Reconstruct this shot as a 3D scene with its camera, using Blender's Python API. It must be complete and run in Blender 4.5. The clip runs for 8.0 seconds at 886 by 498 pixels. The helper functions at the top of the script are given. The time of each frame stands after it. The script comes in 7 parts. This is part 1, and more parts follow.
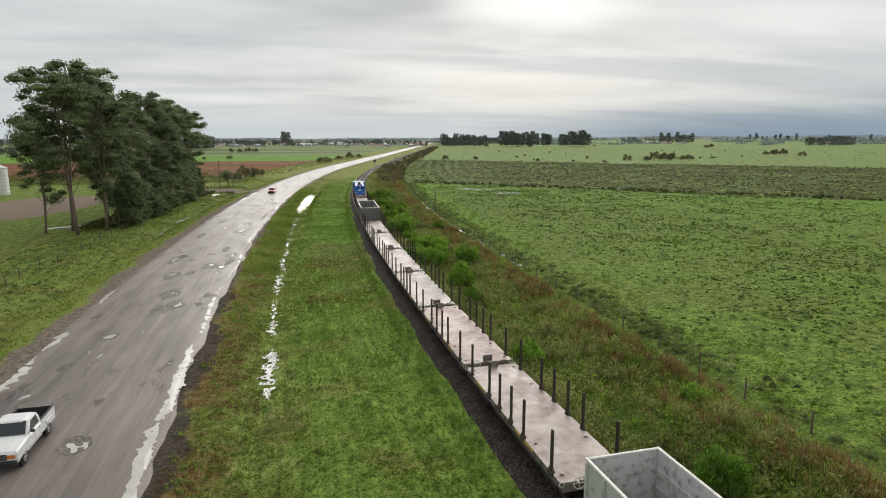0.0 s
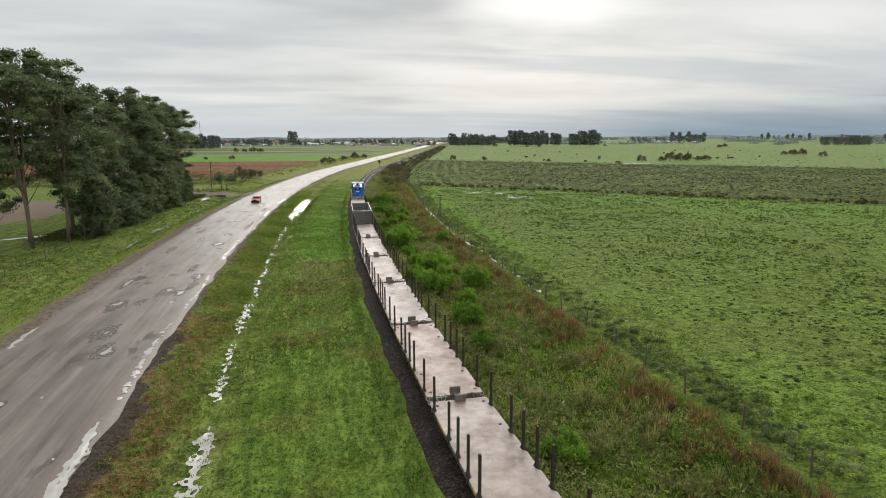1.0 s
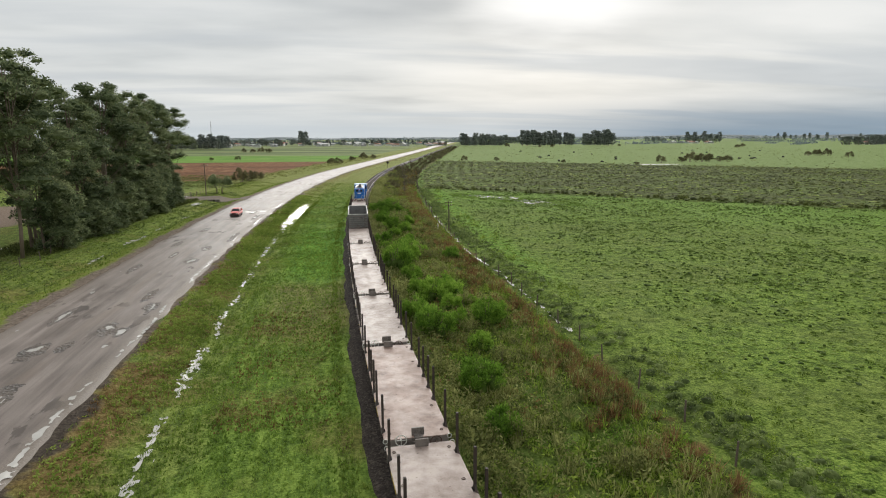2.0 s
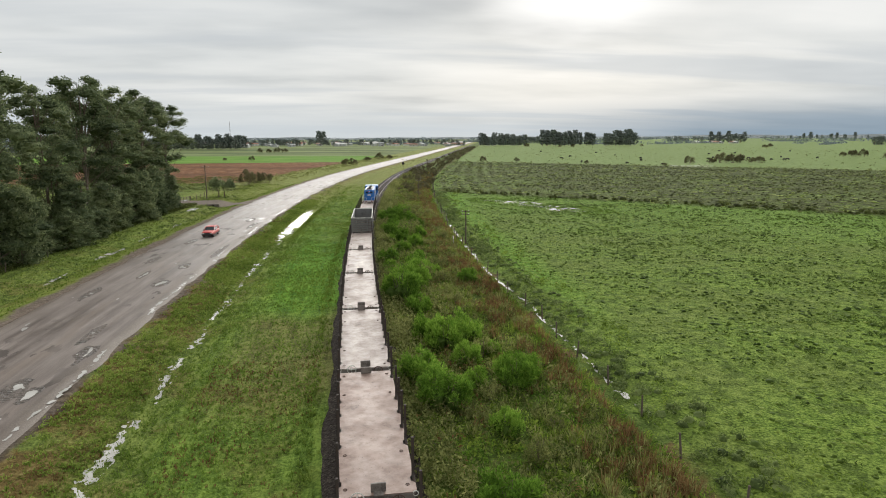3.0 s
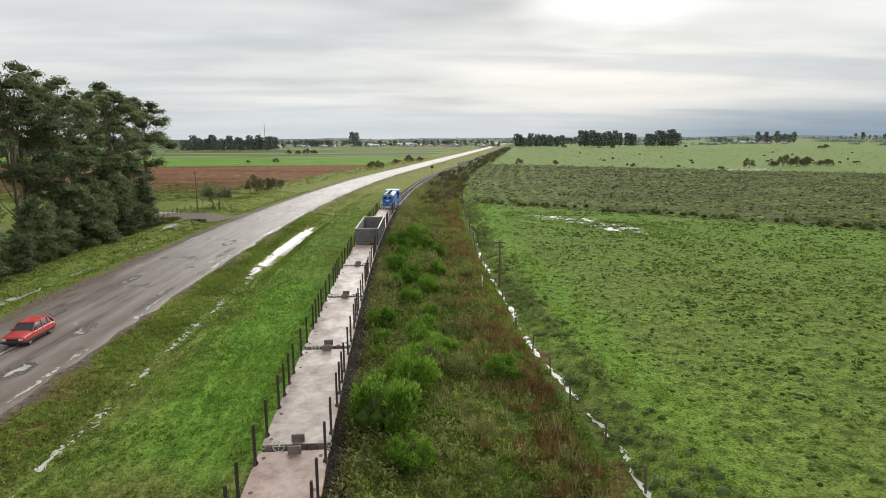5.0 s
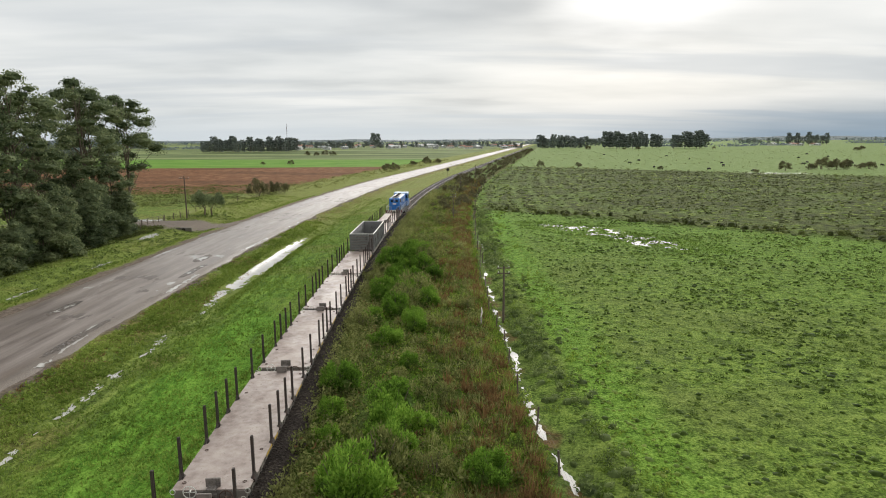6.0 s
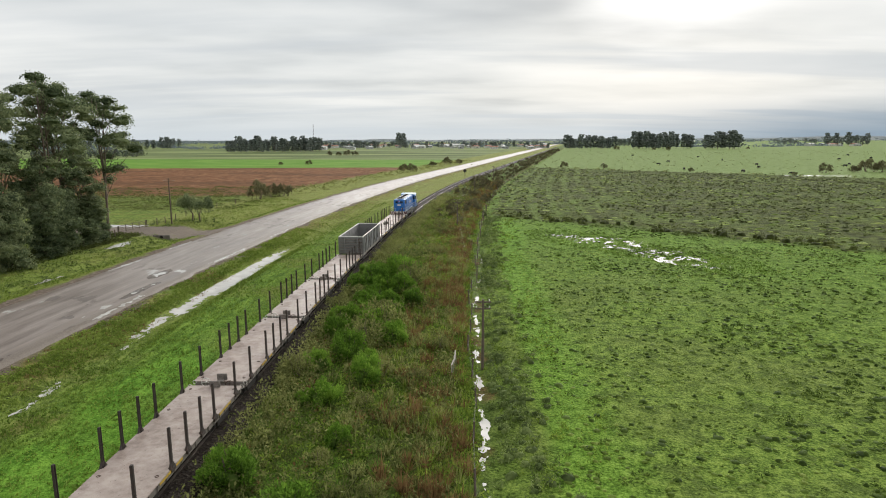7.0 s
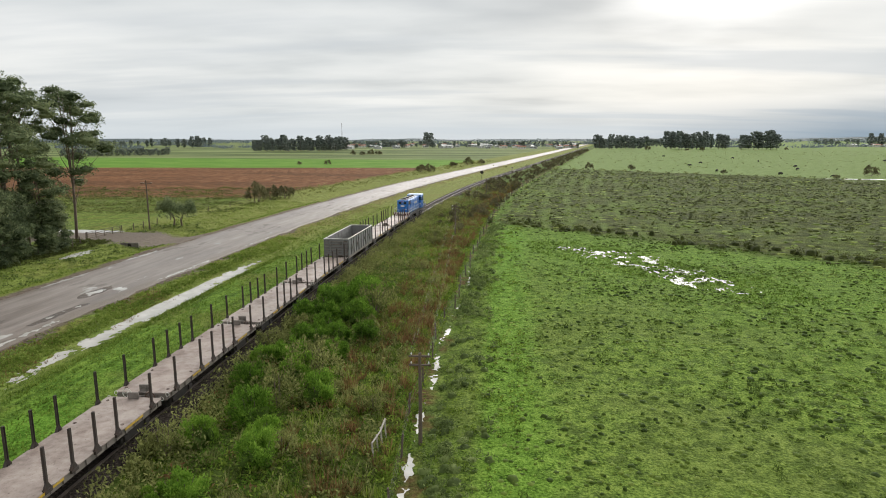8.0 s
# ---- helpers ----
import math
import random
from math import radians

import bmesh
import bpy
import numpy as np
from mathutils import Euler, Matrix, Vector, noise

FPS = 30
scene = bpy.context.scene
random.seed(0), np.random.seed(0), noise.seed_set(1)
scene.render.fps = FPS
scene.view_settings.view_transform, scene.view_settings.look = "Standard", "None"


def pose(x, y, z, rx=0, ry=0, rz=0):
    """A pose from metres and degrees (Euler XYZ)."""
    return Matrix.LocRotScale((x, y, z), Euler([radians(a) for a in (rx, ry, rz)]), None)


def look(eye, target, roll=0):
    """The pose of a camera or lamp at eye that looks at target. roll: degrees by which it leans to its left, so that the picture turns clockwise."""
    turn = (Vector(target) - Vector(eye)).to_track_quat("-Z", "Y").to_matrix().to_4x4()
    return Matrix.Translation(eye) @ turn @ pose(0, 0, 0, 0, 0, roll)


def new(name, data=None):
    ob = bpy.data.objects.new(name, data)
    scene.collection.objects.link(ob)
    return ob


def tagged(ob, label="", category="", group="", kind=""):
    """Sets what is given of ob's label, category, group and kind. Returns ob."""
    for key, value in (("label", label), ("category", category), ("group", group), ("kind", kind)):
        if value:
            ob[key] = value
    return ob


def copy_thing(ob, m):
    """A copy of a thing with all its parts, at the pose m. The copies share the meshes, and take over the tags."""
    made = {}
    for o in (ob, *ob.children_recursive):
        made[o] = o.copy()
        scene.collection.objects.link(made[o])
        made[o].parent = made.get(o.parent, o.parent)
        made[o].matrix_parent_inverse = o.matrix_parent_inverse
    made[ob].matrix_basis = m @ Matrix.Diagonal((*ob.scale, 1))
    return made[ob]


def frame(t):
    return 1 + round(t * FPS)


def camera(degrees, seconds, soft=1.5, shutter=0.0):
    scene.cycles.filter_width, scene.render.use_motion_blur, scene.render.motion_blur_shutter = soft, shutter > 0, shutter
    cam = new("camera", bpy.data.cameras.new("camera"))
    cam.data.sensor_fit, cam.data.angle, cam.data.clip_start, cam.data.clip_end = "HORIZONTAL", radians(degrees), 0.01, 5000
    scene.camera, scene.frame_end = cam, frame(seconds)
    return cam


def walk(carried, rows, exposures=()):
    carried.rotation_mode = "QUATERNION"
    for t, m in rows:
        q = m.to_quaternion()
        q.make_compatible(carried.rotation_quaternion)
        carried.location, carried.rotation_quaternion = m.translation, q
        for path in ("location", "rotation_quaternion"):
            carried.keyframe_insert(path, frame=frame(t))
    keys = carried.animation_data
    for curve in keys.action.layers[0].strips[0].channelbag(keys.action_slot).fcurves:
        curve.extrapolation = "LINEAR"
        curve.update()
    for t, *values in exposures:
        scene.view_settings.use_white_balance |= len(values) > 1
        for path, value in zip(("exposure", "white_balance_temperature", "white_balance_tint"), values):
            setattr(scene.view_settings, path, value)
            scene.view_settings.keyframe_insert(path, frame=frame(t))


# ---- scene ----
cam = camera(71.2, 8.0, 1.0)
METRES, EYE, TILT, LEAN, TURN = 96.03, 14.5, 0.0, 0.0, -11.3
ROWS = [
    (0.0, 0.0, 0.0, 0.0, -0.03, -10.21, 0.18),
    (0.5, 0.0024, 0.0638, 0.0002, 0.34, -10.23, 0.19),
    (1.0, 0.0042, 0.1276, 0.0004, 0.72, -10.25, 0.18),
    (1.5, 0.0057, 0.1916, 0.0003, 1.13, -10.25, 0.22),
    (3.0, 0.0055, 0.3824, 0.0007, 3.47, -10.26, 0.23),
    (3.5, 0.0038, 0.4463, 0.0009, 4.3, -10.25, 0.24),
    (4.0, 0.0013, 0.5104, 0.0013, 5.14, -10.23, 0.23),
    (4.5, -0.0012, 0.5744, 0.0017, 5.87, -10.22, 0.27),
    (6.0, 0.012, 0.7607, 0.0026, 8.76, -10.06, 0.31),
    (6.5, 0.0237, 0.8189, 0.0028, 10.1, -10.06, 0.27),
    (7.0, 0.0377, 0.8765, 0.0028, 11.31, -10.06, 0.24),
    (7.5, 0.0533, 0.9341, 0.0029, 12.58, -10.08, 0.16),
    (8.0, 0.0691, 0.9921, 0.0032, 14.09, -10.09, 0.1),
]
walk(cam, [(t, pose(0, 0, EYE, TILT, LEAN, TURN) @ pose(METRES * x, METRES * y, METRES * z, 90 + pitch, roll, yaw)) for t, x, y, z, yaw, pitch, roll in ROWS],
     exposures=((0.0, 0.03), (3.0, 0.10), (8.0, 0.20)))

# ---- light ----
SUN_AZ, SUN_EL = 18.9, 19.8      # degrees right of +y, and above the horizon
SKY = 0.93
SUN = 2.8


def sky_world():
    w = bpy.data.worlds.new("overcast_sky")
    w.use_nodes = True
    nt = w.node_tree
    nt.nodes.clear()
    N, L = nt.nodes.new, nt.links.new

    def math_(op, a, b=None, clamp=False):
        n = N("ShaderNodeMath")
        n.operation, n.use_clamp = op, clamp
        for i, v in enumerate((a, b)):
            if v is None:
                continue
            if isinstance(v, (int, float)):
                n.inputs[i].default_value = v
            else:
                L(v, n.inputs[i])
        return n.outputs[0]

    def mix(f, a, b):
        n = N("ShaderNodeMix")
        n.data_type = "RGBA"
        for sock, v in ((n.inputs[0], f), (n.inputs[6], a), (n.inputs[7], b)):
            if isinstance(v, (int, float)):
                sock.default_value = v
            elif isinstance(v, tuple):
                sock.default_value = (*v, 1)
            else:
                L(v, sock)
        return n.outputs[2]

    co = N("ShaderNodeTexCoord").outputs["Generated"]
    sep = N("ShaderNodeSeparateXYZ")
    L(co, sep.inputs[0])
    up = math_("MAXIMUM", sep.outputs[2], 0.0)
    den = math_("ADD", up, 0.09)
    px, py = math_("DIVIDE", sep.outputs[0], den), math_("DIVIDE", sep.outputs[1], den)
    plane = N("ShaderNodeCombineXYZ")
    L(px, plane.inputs[0]), L(py, plane.inputs[1])

    def cloud(scale, detail, off, sx=1.0, sy=1.0):
        m = N("ShaderNodeMapping")
        m.inputs["Location"].default_value = off
        m.inputs["Rotation"].default_value = (0, 0, radians(14))
        m.inputs["Scale"].default_value = (sx, sy, 1)
        L(plane.outputs[0], m.inputs[0])
        n = N("ShaderNodeTexNoise")
        n.inputs["Scale"].default_value, n.inputs["Detail"].default_value = scale, detail
        n.inputs["Roughness"].default_value = 0.5
        L(m.outputs[0], n.inputs["Vector"])
        return n.outputs["Fac"]

    big, fine = cloud(0.42, 4, (3.1, 0.4, 0), 0.75, 1.0), cloud(1.5, 6, (0, 7, 0), 0.6, 1.0)
    mixd = math_("ADD", math_("MULTIPLY", big, 0.74), math_("MULTIPLY", fine, 0.26))
    ramp = N("ShaderNodeValToRGB")
    e = ramp.color_ramp.elements
    e[0].position, e[0].color = 0.34, (0.50, 0.53, 0.55, 1)
    e[1].position, e[1].color = 0.60, (0.86, 0.865, 0.85, 1)
    mid = e.new(0.47)
    mid.color = (0.71, 0.73, 0.73, 1)
    L(mixd, ramp.inputs[0])
    sky = N("ShaderNodeTexSky")
    sky.sky_type, sky.sun_disc = "NISHITA", False
    sky.sun_elevation, sky.sun_rotation = radians(SUN_EL), radians(SUN_AZ)
    blue = N("ShaderNodeVectorMath")
    blue.operation = "SCALE"
    L(sky.outputs[0], blue.inputs[0])
    blue.inputs["Scale"].default_value = 0.1
    body = mix(0.05, ramp.outputs[0], blue.outputs[0])
    # brighter veil of cloud before the sun
    d = Vector((math.sin(radians(SUN_AZ)) * math.cos(radians(SUN_EL)), math.cos(radians(SUN_AZ)) * math.cos(radians(SUN_EL)), math.sin(radians(SUN_EL))))
    dot = N("ShaderNodeVectorMath")
    dot.operation = "DOT_PRODUCT"
    L(co, dot.inputs[0])
    dot.inputs[1].default_value = d
    glow = N("ShaderNodeMapRange")
    glow.interpolation_type = "SMOOTHSTEP"
    glow.inputs["From Min"].default_value, glow.inputs["From Max"].default_value = 0.970, 0.990
    L(math_("ADD", dot.outputs["Value"], math_("MULTIPLY", math_("SUBTRACT", mixd, 0.5), 0.05)), glow.inputs[0])
    body = mix(math_("MULTIPLY", glow.outputs[0], 0.8), body, (1.2, 1.185, 1.155))
    # long grey streaks of lower cloud
    streak = cloud(0.85, 5, (11, 2, 0), 0.22, 1.0)
    ring = N("ShaderNodeMapRange")
    ring.interpolation_type = "SMOOTHSTEP"
    ring.inputs["From Min"].default_value, ring.inputs["From Max"].default_value = 0.30, 0.12
    L(up, ring.inputs[0])
    thick = N("ShaderNodeMapRange")
    thick.interpolation_type = "SMOOTHSTEP"
    thick.inputs["From Min"].default_value, thick.inputs["From Max"].default_value = 0.47, 0.60
    L(streak, thick.inputs[0])
    body = mix(math_("MULTIPLY", math_("MULTIPLY", thick.outputs[0], ring.outputs[0]), 0.5), body, (0.55, 0.59, 0.625))
    # hazy band low over the horizon, bluer to the east
    low = N("ShaderNodeMapRange")
    low.interpolation_type = "SMOOTHSTEP"
    low.inputs["From Min"].default_value, low.inputs["From Max"].default_value = 0.08, 0.0
    L(up, low.inputs[0])
    side = N("ShaderNodeMapRange")
    side.inputs["From Min"].default_value, side.inputs["From Max"].default_value = 0.22, 0.5
    L(sep.outputs[0], side.inputs[0])
    haze = mix(side.outputs[0], (0.60, 0.655, 0.69), (0.21, 0.305, 0.40))
    body = mix(math_("MULTIPLY", low.outputs[0], 0.85), body, haze)
    bg = N("ShaderNodeBackground")
    L(body, bg.inputs[0])
    bg.inputs[1].default_value = SKY
    out = N("ShaderNodeOutputWorld")
    L(bg.outputs[0], out.inputs[0])
    scene.world = w
    lamp = bpy.data.lights.new("sun", "SUN")
    lamp.energy, lamp.angle, lamp.color = SUN, radians(60), (1.0, 0.96, 0.9)
    sun = new("sun", lamp)
    sun.matrix_world = look(d * 200, (0, 0, 0))


sky_world()


# ---- small tools ----
def track_x(y):
    """The railway's centre line: one long bend to the right between two straights."""
    y = np.asarray(y, float)
    bend = 7.65 + 0.00045 * (np.clip(y, -100, 330) - 88) ** 2
    return bend + 0.2178 * np.maximum(y - 330, 0) - 0.1692 * np.minimum(y + 100, 0)


_YS = np.arange(-120.0, 500.0, 0.5)
_SS = np.concatenate(([0], np.cumsum(np.hypot(np.diff(track_x(_YS)), np.diff(_YS)))))
_SS = _SS - np.interp(57.0, _YS, _SS) + 57.0


def on_track(s):
    y = float(np.interp(s, _SS, _YS))
    return float(track_x(y)), y


def _hash(ix, iy, seed):
    h = (ix.astype(np.int64) * 374761393 + iy.astype(np.int64) * 668265263 + seed * 974711) & 0x7FFFFFFF
    h = ((h ^ (h >> 13)) * 1274126177) & 0x7FFFFFFF
    return ((h ^ (h >> 16)) & 0xFFFF) / 65535.0


def vnoise(x, y, seed=0):
    x, y = np.asarray(x, float), np.asarray(y, float)
    ix, iy = np.floor(x), np.floor(y)
    fx, fy = x - ix, y - iy
    fx, fy = fx * fx * (3 - 2 * fx), fy * fy * (3 - 2 * fy)
    a, b = _hash(ix, iy, seed), _hash(ix + 1, iy, seed)
    c, d = _hash(ix, iy + 1, seed), _hash(ix + 1, iy + 1, seed)
    return (a * (1 - fx) + b * fx) * (1 - fy) + (c * (1 - fx) + d * fx) * fy


def fbm(x, y, seed=0, octaves=4):
    x, y = np.asarray(x, float), np.asarray(y, float)
    total, amp, norm = 0.0, 1.0, 0.0
    for o in range(octaves):
        total = total + amp * vnoise(x * 2 ** o + 17.3 * o, y * 2 ** o - 9.1 * o, seed + o)
        norm += amp
        amp *= 0.5
    return total / norm


def ditch(d):
    """Height of the ground by its offset from the track: swales beside road and track, a low railway bank."""
    bank = 0.45 * np.exp(-(np.abs(d) / 3.6) ** 4)
    left = -0.45 * np.exp(-((d + 12.3) / 2.0) ** 2)
    far_left = -0.6 * np.exp(-((d + 33.0) / 2.2) ** 2)
    right = -0.35 * np.exp(-((d - 14.5) / 1.5) ** 2)
    road = 0.09 * np.exp(-(np.abs(d + 22.5) / 7.0) ** 6)
    return bank + left + far_left + right + road


def ground_z(x, y):
    d = np.asarray(x, float) - track_x(y)
    near = np.exp(-(np.maximum(np.abs(d + 5) - 60, 0) / 60) ** 2)
    soft = 1 - np.exp(-((np.abs(d + 22.5) / 6.5) ** 6))
    still = (y > 127) & (y < 171)
    soft = soft * (1 - 0.8 * still * np.exp(-((d + 12.3) / 1.6) ** 4))
    return ditch(d) + near * soft * (0.22 * (fbm(np.asarray(x) / 5.0, np.asarray(y) / 5.0, 3) - 0.5) + 0.10 * (vnoise(np.asarray(x) / 1.1, np.asarray(y) / 1.1, 9) - 0.5))


class Soup:
    """Gathers loose vertices and faces for one mesh."""

    def __init__(self):
        self.v, self.f, self.n = [], [], 0

    def add(self, verts, faces):
        self.v.extend(tuple(map(float, p)) for p in verts)
        self.f.extend(tuple(i + self.n for i in face) for face in faces)
        self.n += len(verts)
        return self

    def box(self, sx, sy, sz, x=0, y=0, z=0, m=None, bev=0.0):
        """A box of that size, its middle at x, y, z; bev cuts the upright and lying edges."""
        if bev <= 0:
            vs = [Vector((x + a * sx / 2, y + b * sy / 2, z + c * sz / 2)) for c in (-1, 1) for a, b in ((-1, -1), (1, -1), (1, 1), (-1, 1))]
            fs = [(3, 2, 1, 0), (4, 5, 6, 7), (0, 1, 5, 4), (1, 2, 6, 5), (2, 3, 7, 6), (3, 0, 4, 7)]
        else:
            bm = bmesh.new()
            bmesh.ops.create_cube(bm, size=1.0)
            bmesh.ops.scale(bm, vec=(sx, sy, sz), verts=bm.verts)
            bmesh.ops.bevel(bm, geom=bm.edges[:], offset=bev, segments=2, affect="EDGES", profile=0.6)
            bm.verts.index_update()
            vs = [v.co + Vector((x, y, z)) for v in bm.verts]
            fs = [tuple(v.index for v in f.verts) for f in bm.faces]
            bm.free()
        if m is not None:
            vs = [m @ v for v in vs]
        return self.add(vs, fs)

    def tube(self, pts, radii, sides=6, cap=True):
        pts = [Vector(p) for p in pts]
        if isinstance(radii, (int, float)):
            radii = [radii] * len(pts)
        radii = [float(r) for r in radii]
        vs, fs = [], []
        for i, p in enumerate(pts):
            way = (pts[min(i + 1, len(pts) - 1)] - pts[max(i - 1, 0)]).normalized()
            side = way.cross(Vector((0, 0, 1)) if abs(way.z) < 0.9 else Vector((1, 0, 0))).normalized()
            over = side.cross(way)
            for k in range(sides):
                a = math.tau * k / sides
                vs.append(p + radii[i] * (math.cos(a) * side + math.sin(a) * over))
        for i in range(len(pts) - 1):
            for k in range(sides):
                a, b = i * sides + k, i * sides + (k + 1) % sides
                fs.append((a, a + sides, b + sides, b))
        if cap:
            fs.append(tuple(range(sides)))
            fs.append(tuple(reversed(range(len(vs) - sides, len(vs)))))
        return self.add(vs, fs)

    def prism(self, outline, x0, x1):
        """A plate with the outline [(y, z), ...], from x0 to x1."""
        n = len(outline)
        vs = [(x0, y, z) for y, z in outline] + [(x1, y, z) for y, z in outline]
        fs = [tuple(range(n)), tuple(reversed(range(n, 2 * n)))] + [((i + 1) % n, i, i + n, (i + 1) % n + n) for i in range(n)]
        return self.add(vs, fs)

    def ring(self, x, y, z, r, thick, axis="y", n=14, m=6):
        vs, fs = [], []
        for i in range(n):
            a = math.tau * i / n
            for k in range(m):
                b = math.tau * k / m
                u, w = (r + thick * math.cos(b)), thick * math.sin(b)
                c, s_ = u * math.cos(a), u * math.sin(a)
                vs.append({"y": (x + c, y + w, z + s_), "x": (x + w, y + c, z + s_), "z": (x + c, y + s_, z + w)}[axis])
                fs.append((i * m + k, ((i + 1) % n) * m + k, ((i + 1) % n) * m + (k + 1) % m, i * m + (k + 1) % m))
        return self.add(vs, fs)

    def mesh(self, name, smooth=False):
        me = bpy.data.meshes.new(name)
        me.from_pydata(self.v, [], self.f)
        me.update()
        bm = bmesh.new()
        bm.from_mesh(me)
        if len(bm.faces) < 20000:
            bmesh.ops.recalc_face_normals(bm, faces=bm.faces)
        bm.to_mesh(me)
        bm.free()
        if smooth:
            me.polygons.foreach_set("use_smooth", [True] * len(me.polygons))
        return me


def part(name, soup, material, parent=None, label="", smooth=False, kind=""):
    me = soup.mesh(name, smooth) if isinstance(soup, Soup) else soup
    if material and not me.materials:
        me.materials.append(material)
    ob = new(name, me)
    if parent is not None:
        ob.parent = parent
    return tagged(ob, label, kind=kind)


def thing(name, label, category, group="", m=None, kind=""):
    ob = new(name)
    ob.empty_display_size = 0.3
    if m is not None:
        ob.matrix_basis = m
    return tagged(ob, label, category, group, kind)


def raw_mesh(name, verts, faces, material=None, smooth=False):
    """A mesh from arrays, all faces with the same number of corners."""
    verts, faces = np.asarray(verts, np.float32), np.asarray(faces, np.int32)
    me = bpy.data.meshes.new(name)
    k = faces.shape[1]
    me.vertices.add(len(verts)), me.loops.add(faces.size), me.polygons.add(len(faces))
    me.vertices.foreach_set("co", verts.ravel())
    me.loops.foreach_set("vertex_index", faces.ravel())
    me.polygons.foreach_set("loop_start", np.arange(0, faces.size, k, dtype=np.int32))
    me.polygons.foreach_set("loop_total", np.full(len(faces), k, np.int32))
    me.update(calc_edges=True)
    me.polygons.foreach_set("use_smooth", [smooth] * len(faces))
    if material:
        me.materials.append(material)
    return me


# ---- materials ----
class Nodes:
    def __init__(self, name, rough=0.8, metal=0.0):
        self.mat = bpy.data.materials.new(name)
        self.mat.use_nodes = True
        self.nt = self.mat.node_tree
        self.p = self.nt.nodes["Principled BSDF"]
        self.p.inputs["Roughness"].default_value, self.p.inputs["Metallic"].default_value = rough, metal
        self.pos = self.add("ShaderNodeNewGeometry").outputs["Position"]
        self.obj = self.add("ShaderNodeTexCoord").outputs["Object"]

    def add(self, kind):
        return self.nt.nodes.new(kind)

    def put(self, sock, v):
        if isinstance(v, (int, float)):
            sock.default_value = v
        elif isinstance(v, tuple):
            sock.default_value = (*v, 1) if len(v) == 3 and sock.type == "RGBA" else v
        else:
            self.nt.links.new(v, sock)

    def math(self, op, a, b=0.0, c=None, clamp=False):
        n = self.add("ShaderNodeMath")
        n.operation, n.use_clamp = op, clamp
        self.put(n.inputs[0], a), self.put(n.inputs[1], b)
        if c is not None:
            self.put(n.inputs[2], c)
        return n.outputs[0]

    def noise(self, scale, detail=4, vec=None, stretch=None, rough=0.55):
        n = self.add("ShaderNodeTexNoise")
        n.inputs["Scale"].default_value, n.inputs["Detail"].default_value, n.inputs["Roughness"].default_value = scale, detail, rough
        v = vec or self.pos
        if stretch:
            m = self.add("ShaderNodeMapping")
            m.inputs["Scale"].default_value = stretch
            self.put(m.inputs[0], v)
            v = m.outputs[0]
        self.put(n.inputs["Vector"], v)
        return n.outputs["Fac"]

    def span(self, v, a, b, lo=0.0, hi=1.0):
        n = self.add("ShaderNodeMapRange")
        n.interpolation_type = "SMOOTHSTEP"
        for i, q in enumerate((v, a, b, lo, hi)):
            self.put(n.inputs[i], q)
        return n.outputs[0]

    def mix(self, f, a, b, blend="MIX"):
        n = self.add("ShaderNodeMix")
        n.data_type, n.blend_type = "RGBA", blend
        self.put(n.inputs[0], f), self.put(n.inputs[6], a), self.put(n.inputs[7], b)
        return n.outputs[2]

    def ramp(self, f, stops):
        n = self.add("ShaderNodeValToRGB")
        e = n.color_ramp.elements
        while len(e) < len(stops):
            e.new(0.5)
        for el, (pos, col) in zip(e, stops):
            el.position, el.color = pos, (*col, 1)
        self.put(n.inputs[0], f)
        return n.outputs[0]

    def bump(self, h, dist=0.02, strength=0.6):
        n = self.add("ShaderNodeBump")
        n.inputs["Strength"].default_value, n.inputs["Distance"].default_value = strength, dist
        self.put(n.inputs["Height"], h)
        self.put(self.p.inputs["Normal"], n.outputs[0])

    def colour(self, c):
        self.put(self.p.inputs["Base Color"], c)
        return self

    def rough(self, r):
        self.put(self.p.inputs["Roughness"], r)
        return self


def plain(name, col, rough=0.6, metal=0.0, dirt=(0.06, 0.05, 0.04), amount=0.35, scale=3.0, bump=0.004):
    """A painted or solid surface with stains at two scales."""
    n = Nodes(name, rough, metal)
    big, fine = n.noise(scale, 5, n.obj), n.noise(scale * 9, 3, n.obj)
    both = n.math("ADD", n.math("MULTIPLY", big, 0.65), n.math("MULTIPLY", fine, 0.35))
    n.colour(n.mix(n.span(both, 0.48, 0.72, 0.0, amount), col, dirt))
    n.rough(n.span(both, 0.35, 0.7, max(rough - 0.12, 0.03), min(rough + 0.15, 1.0)))
    if bump:
        n.bump(fine, bump, 0.5)
    return n.mat


